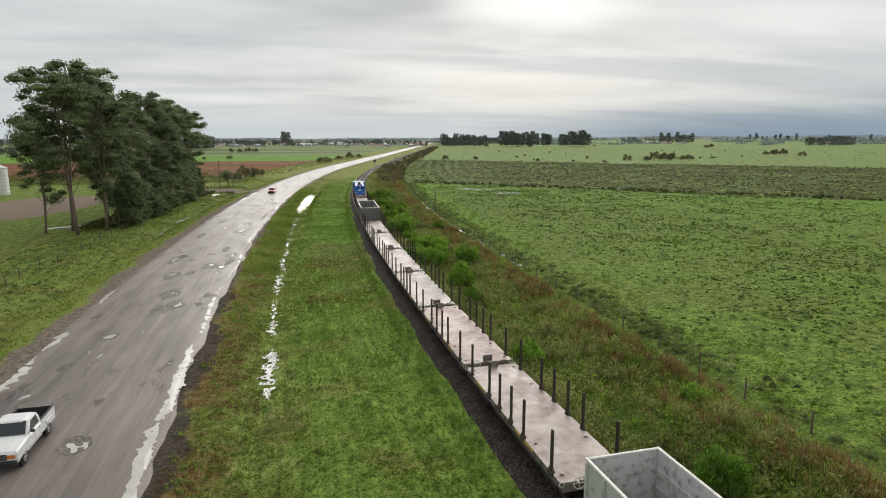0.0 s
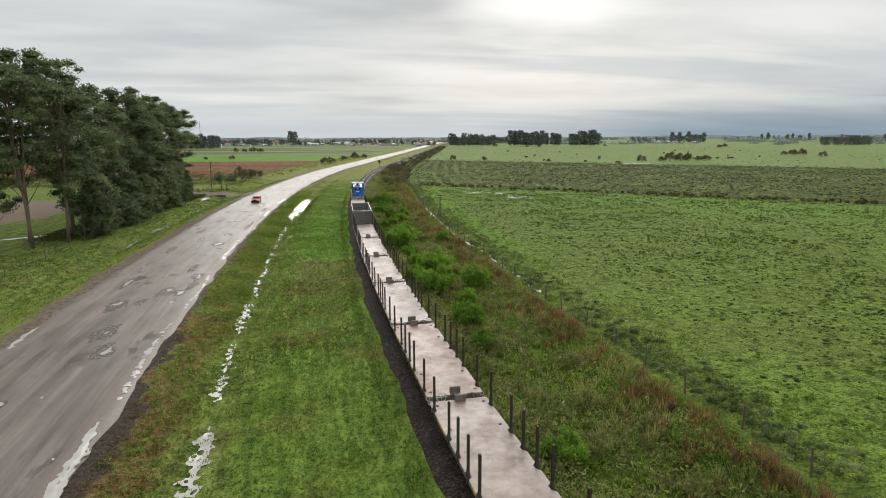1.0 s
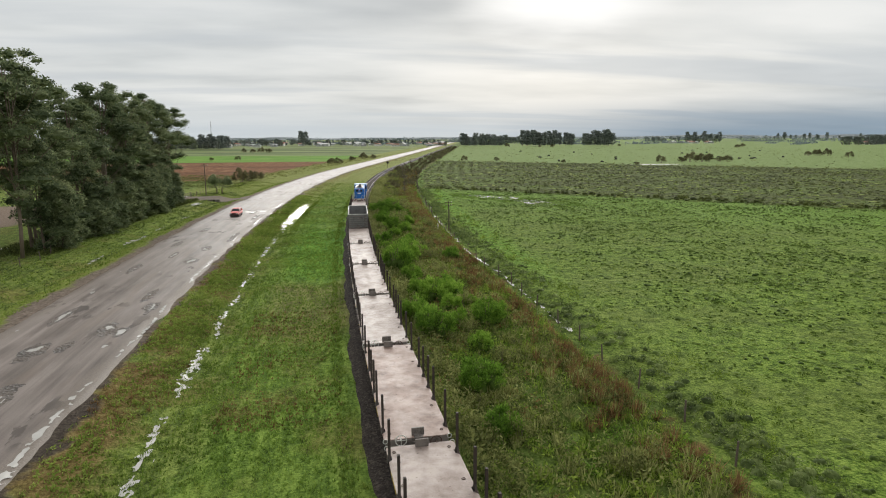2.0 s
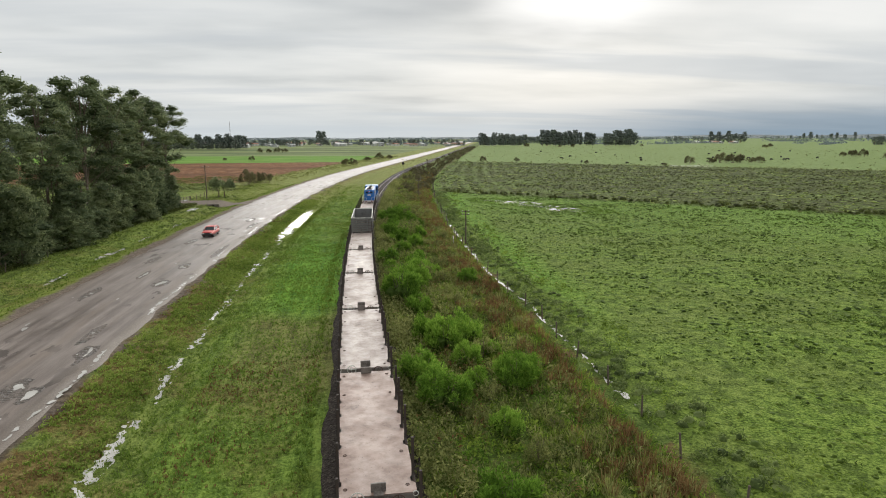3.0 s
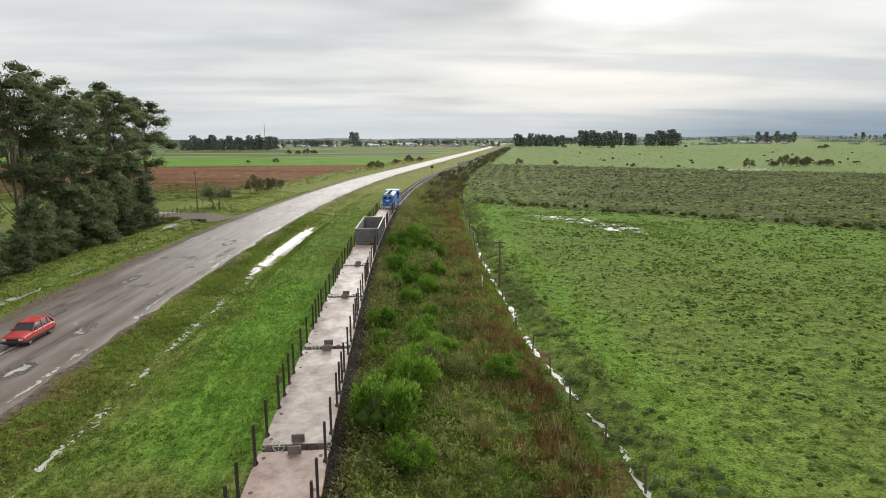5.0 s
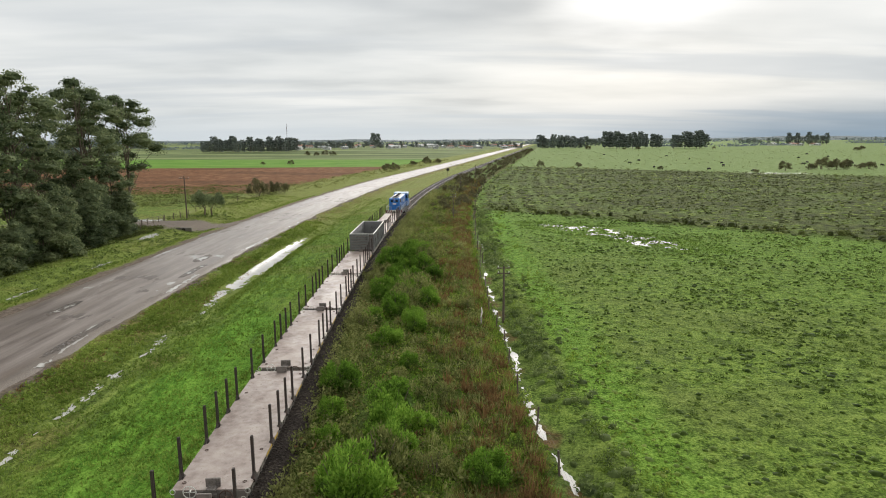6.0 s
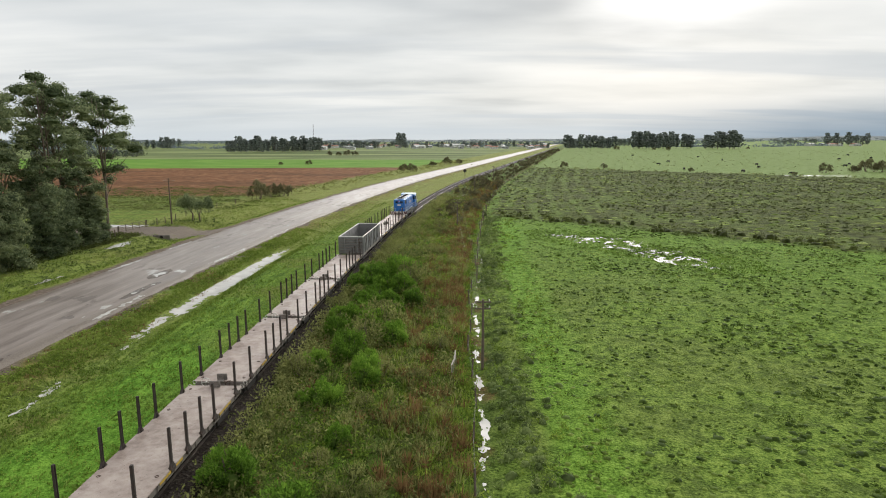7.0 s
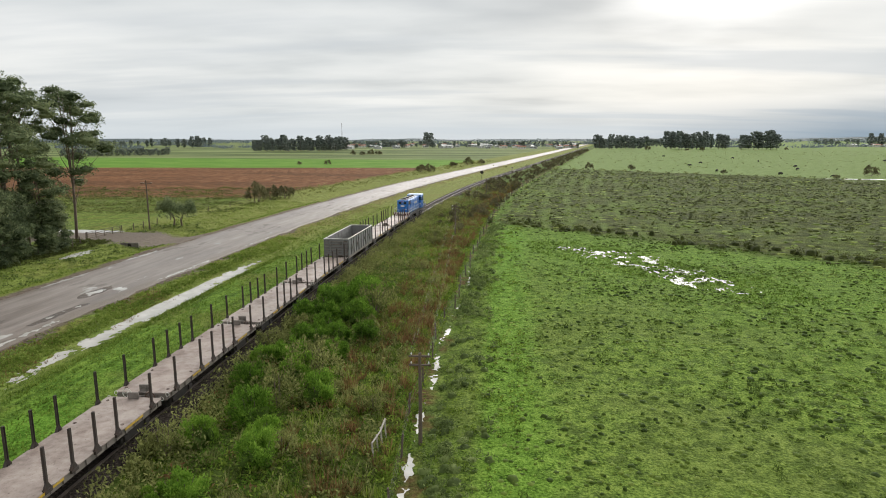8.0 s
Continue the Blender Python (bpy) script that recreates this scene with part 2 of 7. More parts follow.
def foliage(name, dark, light, third=None, rough=0.6):
    """Leaves: a shade for each leaf, and one for each plant."""
    n = Nodes(name, rough)
    isl = n.add("ShaderNodeNewGeometry").outputs["Random Per Island"]
    per = n.add("ShaderNodeObjectInfo").outputs["Random"]
    clump = n.math("ADD", n.math("MULTIPLY", n.noise(0.16, 4), 0.55), n.math("MULTIPLY", n.noise(2.2, 2), 0.45))
    f = n.math("ADD", n.math("MULTIPLY", isl, 0.4), n.math("ADD", n.math("MULTIPLY", n.span(clump, 0.3, 0.7), 0.45), n.math("MULTIPLY", per, 0.2)))
    stops = [(0.2, dark), (0.8, light)] if third is None else [(0.2, dark), (0.55, light), (0.88, third)]
    n.colour(n.ramp(f, stops))
    n.p.inputs["Specular IOR Level"].default_value = 0.04
    thin, both = n.add("ShaderNodeBsdfTranslucent"), n.add("ShaderNodeMixShader")
    n.put(thin.inputs[0], n.p.inputs["Base Color"].links[0].from_socket)
    both.inputs[0].default_value = 0.4
    n.put(both.inputs[1], n.p.outputs[0]), n.put(both.inputs[2], thin.outputs[0])
    n.put(n.nt.nodes["Material Output"].inputs[0], both.outputs[0])
    return n.mat


def ground_material():
    n = Nodes("meadow_ground", 0.9)
    at = n.add("ShaderNodeAttribute")
    at.attribute_name = "offset"
    sep = n.add("ShaderNodeSeparateXYZ")
    n.put(sep.inputs[0], n.pos)
    x, y = sep.outputs[0], sep.outputs[1]
    wob = n.noise(0.16, 4)
    wob_fine = n.noise(0.8, 3)
    d = n.math("ADD", at.outputs["Fac"], n.math("ADD", n.math("MULTIPLY", n.math("SUBTRACT", wob, 0.5), 5.0), n.math("MULTIPLY", n.math("SUBTRACT", wob_fine, 0.5), 1.6)))
    yw = n.math("ADD", y, n.math("MULTIPLY", n.math("SUBTRACT", wob, 0.5), 12.0))
    fine, mid, big = n.noise(7.0, 4), n.noise(1.3, 6, None, None, 0.65), n.noise(0.09, 4)
    grain = n.math("ADD", n.math("MULTIPLY", fine, 0.5), n.math("MULTIPLY", mid, 0.5))
    along = n.add("ShaderNodeCombineXYZ")
    n.put(along.inputs[0], at.outputs["Fac"]), n.put(along.inputs[1], n.math("MULTIPLY", y, 0.14))
    mown = n.noise(1.5, 5, along.outputs[0], None, 0.62)
    turf = n.math("ADD", n.math("MULTIPLY", grain, 0.62), n.math("MULTIPLY", mown, 0.38))
    # grass of the verges
    verge = n.ramp(turf, [(0.39, (0.034, 0.05, 0.013)), (0.48, (0.12, 0.168, 0.038)), (0.58, (0.245, 0.305, 0.075))])
    dry = n.ramp(grain, [(0.36, (0.07, 0.05, 0.02)), (0.5, (0.165, 0.12, 0.045)), (0.64, (0.26, 0.21, 0.085))])
    patch = n.noise(0.22, 5)
    verge = n.mix(n.span(patch, 0.48, 0.62, 0.0, 0.8), verge, n.mix(0.6, verge, dry))
    # pasture
    past = n.ramp(grain, [(0.39, (0.034, 0.06, 0.011)), (0.48, (0.118, 0.19, 0.03)), (0.59, (0.235, 0.325, 0.06))])
    past = n.mix(n.span(big, 0.4, 0.65, 0.0, 0.6), past, n.ramp(grain, [(0.36, (0.07, 0.095, 0.02)), (0.64, (0.22, 0.27, 0.07))]))
    past = n.mix(n.span(n.noise(0.6, 6, None, None, 0.68), 0.52, 0.60, 0.0, 0.8), past, n.ramp(fine, [(0.35, (0.04, 0.066, 0.013)), (0.65, (0.11, 0.16, 0.032))]))
    # rough wet ground with rushes
    scrub = n.ramp(grain, [(0.36, (0.035, 0.055, 0.013)), (0.5, (0.092, 0.135, 0.03)), (0.64, (0.165, 0.225, 0.052))])
    rush = n.mix(n.span(n.noise(0.35, 4), 0.48, 0.62), scrub, n.ramp(grain, [(0.34, (0.06, 0.038, 0.018)), (0.66, (0.19, 0.125, 0.055))]))
    dark = n.ramp(n.noise(0.5, 5), [(0.38, (0.034, 0.042, 0.012)), (0.52, (0.075, 0.09, 0.024)), (0.66, (0.14, 0.18, 0.042))])
    dark = n.mix(n.span(n.noise(0.055, 5, None, None, 0.6), 0.46, 0.62, 0.0, 0.75), dark, n.ramp(n.noise(0.6, 5), [(0.38, (0.06, 0.085, 0.02)), (0.62, (0.15, 0.21, 0.045))]))
    row = n.math("SINE", n.math("ADD", n.math("MULTIPLY", at.outputs["Fac"], 1.25), n.math("MULTIPLY", wob_fine, 5.0)))
    row = n.math("MULTIPLY", n.math("MULTIPLY", n.span(row, 0.0, 0.9), n.span(at.outputs["Fac"], 56.0, 36.0)), n.span(n.noise(0.12, 4), 0.38, 0.56))
    dark = n.mix(n.math("MULTIPLY", row, 0.55), dark, (0.15, 0.22, 0.05))
    light = n.ramp(n.noise(0.3, 5), [(0.36, (0.13, 0.19, 0.055)), (0.6, (0.2, 0.27, 0.09))])
    soil = n.ramp(n.noise(0.8, 6, None, (0.35, 1.0, 1.0), 0.7), [(0.40, (0.075, 0.04, 0.02)), (0.50, (0.20, 0.09, 0.043)), (0.60, (0.31, 0.17, 0.09))])
    soil = n.mix(n.span(n.noise(0.045, 5, None, (0.3, 1.0, 1.0)), 0.42, 0.62, 0.0, 0.6), soil, n.ramp(n.noise(0.9, 5), [(0.4, (0.05, 0.028, 0.016)), (0.6, (0.15, 0.075, 0.038))]))
    crop = n.ramp(n.noise(0.05, 4), [(0.35, (0.11, 0.23, 0.032)), (0.65, (0.16, 0.29, 0.05))])
    olive = n.ramp(n.noise(0.022, 5, None, (0.2, 1.0, 1.0), 0.6), [(0.38, (0.085, 0.115, 0.045)), (0.5, (0.145, 0.185, 0.075)), (0.62, (0.24, 0.28, 0.12))])
    mud = n.ramp(n.noise(2.5, 5), [(0.3, (0.10, 0.08, 0.064)), (0.7, (0.26, 0.21, 0.17))])
    # from the track to the east: scrub, rushes, ditch weeds, pasture, tussocks, far pasture
    u = n.math("ADD", yw, n.math("MULTIPLY", x, 0.88))
    past = n.mix(n.span(u, 150, 215, 0.0, 0.6), past, n.ramp(grain, [(0.38, (0.035, 0.07, 0.009)), (0.48, (0.105, 0.205, 0.024)), (0.60, (0.20, 0.34, 0.05))]))
    east = n.mix(n.span(u, 224, 232), past, dark)
    east = n.mix(n.span(u, 462, 472), east, light)
    right = n.mix(n.span(d, 10.5, 12.8), scrub, rush)
    right = n.mix(n.span(d, 14.2, 15.2), right, n.mix(0.75, scrub, past))
    fresh = n.math("MULTIPLY", n.span(at.outputs["Fac"], 16.8, 18.0), n.span(n.math("ADD", at.outputs["Fac"], n.math("MULTIPLY", wob_fine, 3.0)), 24.0, 21.0))
    east = n.mix(n.math("MULTIPLY", fresh, n.math("MULTIPLY", n.span(u, 224, 214, 0.0, 0.6), n.span(yw, 70.0, 105.0))), east, n.ramp(grain, [(0.38, (0.035, 0.085, 0.008)), (0.48, (0.115, 0.24, 0.022)), (0.60, (0.21, 0.39, 0.05))]))
    right = n.mix(n.span(d, 15.4, 17.2), right, east)
    # to the west: verge, road, verge, then fields
    west = n.mix(n.span(yw, 244, 252), n.mix(0.35, verge, past), soil)
    rows = n.math("MULTIPLY", n.span(n.noise(0.45, 5, None, (1.0, 2.4, 1.0), 0.65), 0.46, 0.58), n.math("MULTIPLY", n.span(yw, 206, 224), n.span(yw, 300, 258)))
    west = n.mix(n.math("MULTIPLY", rows, 0.75), west, n.ramp(fine, [(0.35, (0.05, 0.045, 0.02)), (0.65, (0.12, 0.11, 0.045))]))
    west = n.mix(n.span(yw, 412, 420), west, crop)
    west = n.mix(n.span(n.math("ADD", yw, n.math("MULTIPLY", x, 0.2)), 520, 560), west, olive)
    worn = n.math("MULTIPLY", n.span(patch, 0.35, 0.5), n.span(yw, 110.0, 60.0, 0.5, 1.0))
    vivid = n.mix(n.span(yw, 70.0, 120.0, 0.5, 0.75), verge, n.ramp(turf, [(0.38, (0.03, 0.065, 0.01)), (0.48, (0.098, 0.19, 0.025)), (0.59, (0.20, 0.34, 0.046))]))
    verge = n.mix(n.span(yw, 90.0, 150.0, 0.0, 0.5), verge, n.ramp(grain, [(0.38, (0.085, 0.13, 0.028)), (0.60, (0.25, 0.35, 0.07))]))
    vivid = n.mix(n.span(n.noise(0.11, 5), 0.5, 0.64, 0.0, 0.6), vivid, n.mix(0.5, verge, dry))
    lush = n.math("MULTIPLY", n.math("MULTIPLY", n.span(yw, 83.0, 91.0), n.span(yw, 136.0, 118.0)), n.span(d, -9.2, -7.4))
    vivid = n.mix(n.math("MULTIPLY", lush, 0.6), vivid, n.ramp(turf, [(0.39, (0.028, 0.085, 0.009)), (0.48, (0.095, 0.235, 0.022)), (0.58, (0.18, 0.385, 0.045))]))
    worn_strip = n.math("MULTIPLY", n.math("MULTIPLY", n.span(yw, 64.0, 74.0), n.span(yw, 90.0, 83.0)), n.span(d, -11.0, -7.0))
    vivid = n.mix(n.math("MULTIPLY", worn_strip, 0.7), vivid, n.ramp(turf, [(0.39, (0.06, 0.055, 0.02)), (0.48, (0.145, 0.14, 0.05)), (0.58, (0.25, 0.24, 0.09))]))
    straw = n.ramp(grain, [(0.38, (0.13, 0.135, 0.04)), (0.60, (0.31, 0.31, 0.10))])
    vivid = n.mix(n.span(yw, 150.0, 240.0, 0.0, 0.7), vivid, straw)
    verge = n.mix(n.span(yw, 120.0, 210.0, 0.0, 0.55), verge, straw)
    left = n.mix(n.span(d, -9.5, -11.5), vivid, verge)
    left = n.mix(n.span(d, -13.0, -15.0), left, n.mix(worn, verge, dry))
    left = n.mix(n.span(d, -15.9, -17.0), left, mud)
    # Dark line in the mud: the broken road edge's shadow put into colour.
    left = n.mix(n.math("MULTIPLY", n.span(d, -16.0, -16.5), n.math("MULTIPLY", n.span(at.outputs["Fac"], -18.4, -17.6, 0.0, 0.85), n.span(yw, 80.0, 55.0, 0.25, 1.0))), left, n.ramp(fine, [(0.35, (0.025, 0.021, 0.017)), (0.65, (0.075, 0.062, 0.05))]))
    left = n.mix(n.span(d, -28.9, -30.0), left, n.mix(n.span(d, -33.5, -31.0, 0.0, 0.55), verge, (0.20, 0.24, 0.05)))
    left = n.mix(n.span(d, -46.0, -52.0), left, west)
    yard = n.math("ADD", n.math("POWER", n.math("DIVIDE", n.math("ADD", x, 62.0), 13.0), 2.0), n.math("POWER", n.math("DIVIDE", n.math("SUBTRACT", yw, 148.0), 26.0), 2.0))
    lane = n.math("ABSOLUTE", n.math("SUBTRACT", n.math("ADD", yw, n.math("MULTIPLY", x, 0.15)), 179.5))
    lane = n.math("MULTIPLY", n.span(lane, 6.0, 4.0), n.span(d, -27.5, -28.5))
    left = n.mix(n.span(yard, 1.15, 0.85), left, n.mix(0.35, mud, (0.30, 0.22, 0.16)))
    left = n.mix(n.math("MULTIPLY", lane, n.span(x, -60.0, -55.0)), left, n.mix(0.5, mud, (0.27, 0.235, 0.20)))
    col = n.mix(n.span(d, -1.0, 2.0), left, right)
    n.colour(col)
    n.rough(n.span(grain, 0.3, 0.7, 0.95, 0.75))
    n.p.inputs["Specular IOR Level"].default_value = 0.03
    n.bump(n.math("ADD", n.math("MULTIPLY", mid, 1.0), n.math("MULTIPLY", fine, 0.5)), 0.22, 1.0)
    return n.mat


def road_material():
    n = Nodes("wet_worn_asphalt", 0.5)
    sx = (1.0, 0.22, 1.0)
    big, mid, fine = n.noise(0.22, 5, None, sx), n.noise(1.1, 5, None, sx), n.noise(14.0, 4)
    tone = n.math("ADD", n.math("MULTIPLY", big, 0.5), n.math("ADD", n.math("MULTIPLY", mid, 0.3), n.math("MULTIPLY", fine, 0.2)))
    spots = n.noise(0.8, 6, None, (1.0, 0.35, 1.0))
    at = n.add("ShaderNodeAttribute")
    at.attribute_name = "offset"
    sep, along = n.add("ShaderNodeSeparateXYZ"), n.add("ShaderNodeCombineXYZ")
    n.put(sep.inputs[0], n.pos)
    n.put(along.inputs[0], at.outputs["Fac"]), n.put(along.inputs[1], n.math("MULTIPLY", sep.outputs[1], 0.035))
    ruts, lines = n.noise(1.2, 5, along.outputs[0]), n.noise(4.5, 4, along.outputs[0])
    tone = n.math("ADD", n.math("MULTIPLY", tone, 0.58), n.math("ADD", n.math("MULTIPLY", ruts, 0.28), n.math("MULTIPLY", lines, 0.14)))
    col = n.ramp(tone, [(0.41, (0.09, 0.072, 0.061)), (0.49, (0.175, 0.145, 0.127)), (0.58, (0.275, 0.235, 0.21))])
    broken = n.span(n.math("ADD", spots, n.math("MULTIPLY", fine, 0.12)), 0.61, 0.66, 0.0, 0.85)
    broken = n.math("MULTIPLY", broken, n.span(n.noise(0.07, 3), 0.5, 0.58))
    mud = n.span(n.noise(0.6, 5, None, (1.0, 0.12, 1.0)), 0.54, 0.66, 0.0, 0.4)
    col = n.mix(mud, col, (0.20, 0.155, 0.12))
    col = n.mix(broken, col, (0.06, 0.048, 0.04))
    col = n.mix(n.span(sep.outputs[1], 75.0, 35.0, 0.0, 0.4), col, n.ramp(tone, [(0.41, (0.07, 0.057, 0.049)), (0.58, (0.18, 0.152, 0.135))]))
    # The far road's wet sky sheen is put into this paler colour.
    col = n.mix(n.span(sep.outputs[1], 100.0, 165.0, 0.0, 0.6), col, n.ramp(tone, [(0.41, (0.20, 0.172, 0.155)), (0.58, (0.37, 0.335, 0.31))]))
    edge = n.math("ADD", n.math("ABSOLUTE", n.math("ADD", at.outputs["Fac"], 22.5)), n.math("MULTIPLY", n.math("SUBTRACT", mid, 0.5), 2.2))
    col = n.mix(n.span(edge, 3.7, 5.2, 0, 0.9), col, n.ramp(fine, [(0.3, (0.11, 0.09, 0.072)), (0.7, (0.24, 0.20, 0.165))]))
    n.colour(col)
    film = n.span(n.noise(0.6, 6, None, (1.0, 0.22, 1.0), 0.65), 0.45, 0.62)
    n.rough(n.math("ADD", n.math("SUBTRACT", n.span(tone, 0.38, 0.62, 0.46, 0.62), n.math("MULTIPLY", film, 0.07)), n.math("MULTIPLY", broken, 0.2)))
    n.p.inputs["Specular IOR Level"].default_value = 0.32
    n.bump(n.math("ADD", n.math("MULTIPLY", mid, 0.7), n.math("ADD", n.math("MULTIPLY", fine, 0.25), n.math("MULTIPLY", broken, -0.6))), 0.03, 0.5)
    return n.mat


def ballast_material():
    n = Nodes("oily_ballast", 0.85)
    v = n.add("ShaderNodeTexVoronoi")
    v.inputs["Scale"].default_value = 11.0
    n.put(v.inputs["Vector"], n.pos)
    tone = n.math("ADD", n.math("MULTIPLY", v.outputs["Color"], 0.5), n.math("MULTIPLY", n.noise(0.8, 4), 0.5))
    n.colour(n.ramp(tone, [(0.25, (0.016, 0.013, 0.011)), (0.55, (0.047, 0.038, 0.032)), (0.8, (0.12, 0.098, 0.082))]))
    n.p.inputs["Specular IOR Level"].default_value = 0.1
    n.bump(v.outputs["Distance"], 0.06, 0.9)
    return n.mat


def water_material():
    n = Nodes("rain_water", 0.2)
    # Silty water paled further: part of the sky's reflection is in this colour.
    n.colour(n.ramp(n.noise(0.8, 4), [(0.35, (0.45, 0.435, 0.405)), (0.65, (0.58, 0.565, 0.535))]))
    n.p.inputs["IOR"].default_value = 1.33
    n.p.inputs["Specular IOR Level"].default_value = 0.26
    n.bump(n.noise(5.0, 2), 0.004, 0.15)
    return n.mat


def deck_material(name="wet_worn_deck_steel", rosy=0.45):
    n = Nodes(name, 0.4)
    per = n.add("ShaderNodeObjectInfo").outputs["Random"]
    off = n.add("ShaderNodeVectorMath")
    off.operation = "SCALE"
    off.inputs[0].default_value = (31.0, 17.0, 5.0)
    n.put(off.inputs["Scale"], per)
    ad = n.add("ShaderNodeVectorMath")
    n.put(ad.inputs[0], n.obj), n.put(ad.inputs[1], off.outputs[0])
    vec = ad.outputs[0]
    big, mid, fine = n.noise(0.55, 5, vec), n.noise(2.2, 5, vec), n.noise(16, 4, vec)
    tone = n.math("ADD", n.math("MULTIPLY", big, 0.55), n.math("ADD", n.math("MULTIPLY", mid, 0.3), n.math("MULTIPLY", fine, 0.15)))
    pale = n.ramp(tone, [(0.36, (0.21, 0.172, 0.15)), (0.48, (0.33, 0.285, 0.255)), (0.60, (0.42, 0.375, 0.34))])
    pink = n.ramp(tone, [(0.38, (0.23, 0.14, 0.108)), (0.62, (0.42, 0.285, 0.235))])
    col = n.mix(n.math("MULTIPLY", n.span(per, 0.2, 0.8, 0.5, 1.0), rosy), pale, pink)
    col = n.mix(n.span(n.noise(1.5, 6, vec, None, 0.7), 0.55, 0.70, 0, 0.5), col, (0.14, 0.095, 0.075))
    col = n.mix(n.span(n.noise(9.0, 3, vec), 0.66, 0.7, 0, 0.75), col, (0.07, 0.045, 0.035))
    n.colour(col)
    n.p.inputs["Specular IOR Level"].default_value = 0.24
    n.rough(n.span(n.noise(0.9, 5, vec), 0.42, 0.58, 0.36, 0.55))
    n.bump(n.math("ADD", n.math("MULTIPLY", mid, 0.2), n.math("MULTIPLY", fine, 0.5)), 0.004, 0.3)
    return n.mat


def mud_material():
    n = Nodes("wet_broken_asphalt", 0.5)
    v = n.add("ShaderNodeTexVoronoi")
    v.inputs["Scale"].default_value = 4.0
    n.put(v.inputs["Vector"], n.pos)
    tone = n.math("ADD", n.math("MULTIPLY", n.noise(0.7, 5), 0.6), n.math("MULTIPLY", n.noise(5.0, 4), 0.4))
    n.colour(n.ramp(tone, [(0.36, (0.045, 0.036, 0.03)), (0.5, (0.095, 0.076, 0.062)), (0.64, (0.17, 0.138, 0.115))]))
    n.rough(n.span(tone, 0.36, 0.6, 0.35, 0.75))
    n.bump(n.math("ADD", v.outputs["Distance"], n.noise(9.0, 4)), 0.08, 0.9)
    return n.mat


MUD = mud_material()
GROUND, ROAD, BALLAST, WATER, DECK = ground_material(), road_material(), ballast_material(), water_material(), deck_material()
ROSY_DECK = deck_material("reddish_worn_deck_steel", 1.3)
RUST = plain("rusty_steel", (0.085, 0.045, 0.032), 0.75, 0.2, (0.03, 0.02, 0.015), 0.6, 2.5)
SOLE = plain("grimy_frame_steel", (0.20, 0.175, 0.155), 0.7, 0.1, (0.035, 0.028, 0.024), 0.8, 1.6)
GRIME = plain("black_grime", (0.022, 0.019, 0.017), 0.8, 0.0, (0.06, 0.045, 0.035), 0.5, 4)
RAIL = plain("worn_rail_steel", (0.20, 0.17, 0.15), 0.45, 0.6, (0.12, 0.07, 0.05), 0.4, 2)
YELLOW = plain("worn_yellow_paint", (0.55, 0.36, 0.04), 0.6, 0, (0.12, 0.08, 0.05), 0.7, 5)
GREY_PAINT = plain("chalky_grey_paint", (0.50, 0.51, 0.49), 0.65, 0, (0.13, 0.115, 0.10), 0.7, 1.4)
GREY_INSIDE = plain("scuffed_grey_steel", (0.54, 0.555, 0.535), 0.6, 0, (0.075, 0.055, 0.045), 0.95, 3.4)
# Weathered paint, darkened further to hold the shade of the ribbed sides.
WORN_SHADED_GREY = plain("weather_darkened_grey_paint", (0.19, 0.192, 0.186), 0.7, 0, (0.05, 0.043, 0.038), 0.9, 1.2)
STAKE_PAINT = plain("dark_stake_paint", (0.042, 0.032, 0.027), 0.7, 0, (0.09, 0.045, 0.03), 0.7, 2.5)
ROOF_BLUE = plain("pale_blue_roof_paint", (0.30, 0.45, 0.62), 0.4, 0, (0.2, 0.25, 0.3), 0.5, 2)
WHITE_RIM = plain("pale_top_paint", (0.66, 0.65, 0.60), 0.55, 0, (0.28, 0.24, 0.2), 0.5, 3)
BLUE = plain("locomotive_blue_paint", (0.02, 0.15, 0.50), 0.35, 0, (0.03, 0.07, 0.16), 0.5, 1.2)
WHITE = plain("white_car_paint", (0.72, 0.72, 0.71), 0.25, 0, (0.4, 0.38, 0.35), 0.3, 1.5, 0)
RED = plain("sun_faded_red_paint", (0.55, 0.05, 0.04), 0.35, 0, (0.35, 0.06, 0.05), 0.5, 2, 0)
BLACK = plain("black_plastic", (0.02, 0.02, 0.022), 0.5, 0, (0.05, 0.05, 0.05), 0.4, 4, 0)
RUBBER = plain("tyre_rubber", (0.018, 0.018, 0.018), 0.85, 0, (0.06, 0.05, 0.04), 0.5, 5)
GLASS = plain("dark_window_glass", (0.02, 0.026, 0.03), 0.06, 0, (0.04, 0.05, 0.05), 0.3, 2, 0)
CHROME = plain("dull_chrome", (0.55, 0.55, 0.55), 0.25, 0.9, (0.2, 0.2, 0.2), 0.3, 5, 0)
LAMP_GLASS = plain("headlamp_glass", (0.65, 0.64, 0.6), 0.12, 0, (0.4, 0.4, 0.38), 0.3, 6, 0)
AMBER = plain("orange_lens", (0.6, 0.2, 0.05), 0.2, 0, (0.4, 0.12, 0.05), 0.3, 6, 0)
RED_LENS = plain("red_lens", (0.6, 0.03, 0.03), 0.2, 0, (0.3, 0.02, 0.02), 0.3, 6, 0)
WOOD = plain("weathered_wood", (0.13, 0.10, 0.075), 0.9, 0, (0.05, 0.042, 0.035), 0.7, 3, 0.01)
PALE_WOOD = plain("bleached_wood", (0.40, 0.37, 0.32), 0.85, 0, (0.18, 0.15, 0.12), 0.6, 4, 0.01)
WIRE = plain("fence_wire", (0.10, 0.09, 0.08), 0.6, 0.6, (0.06, 0.04, 0.03), 0.5, 4, 0)
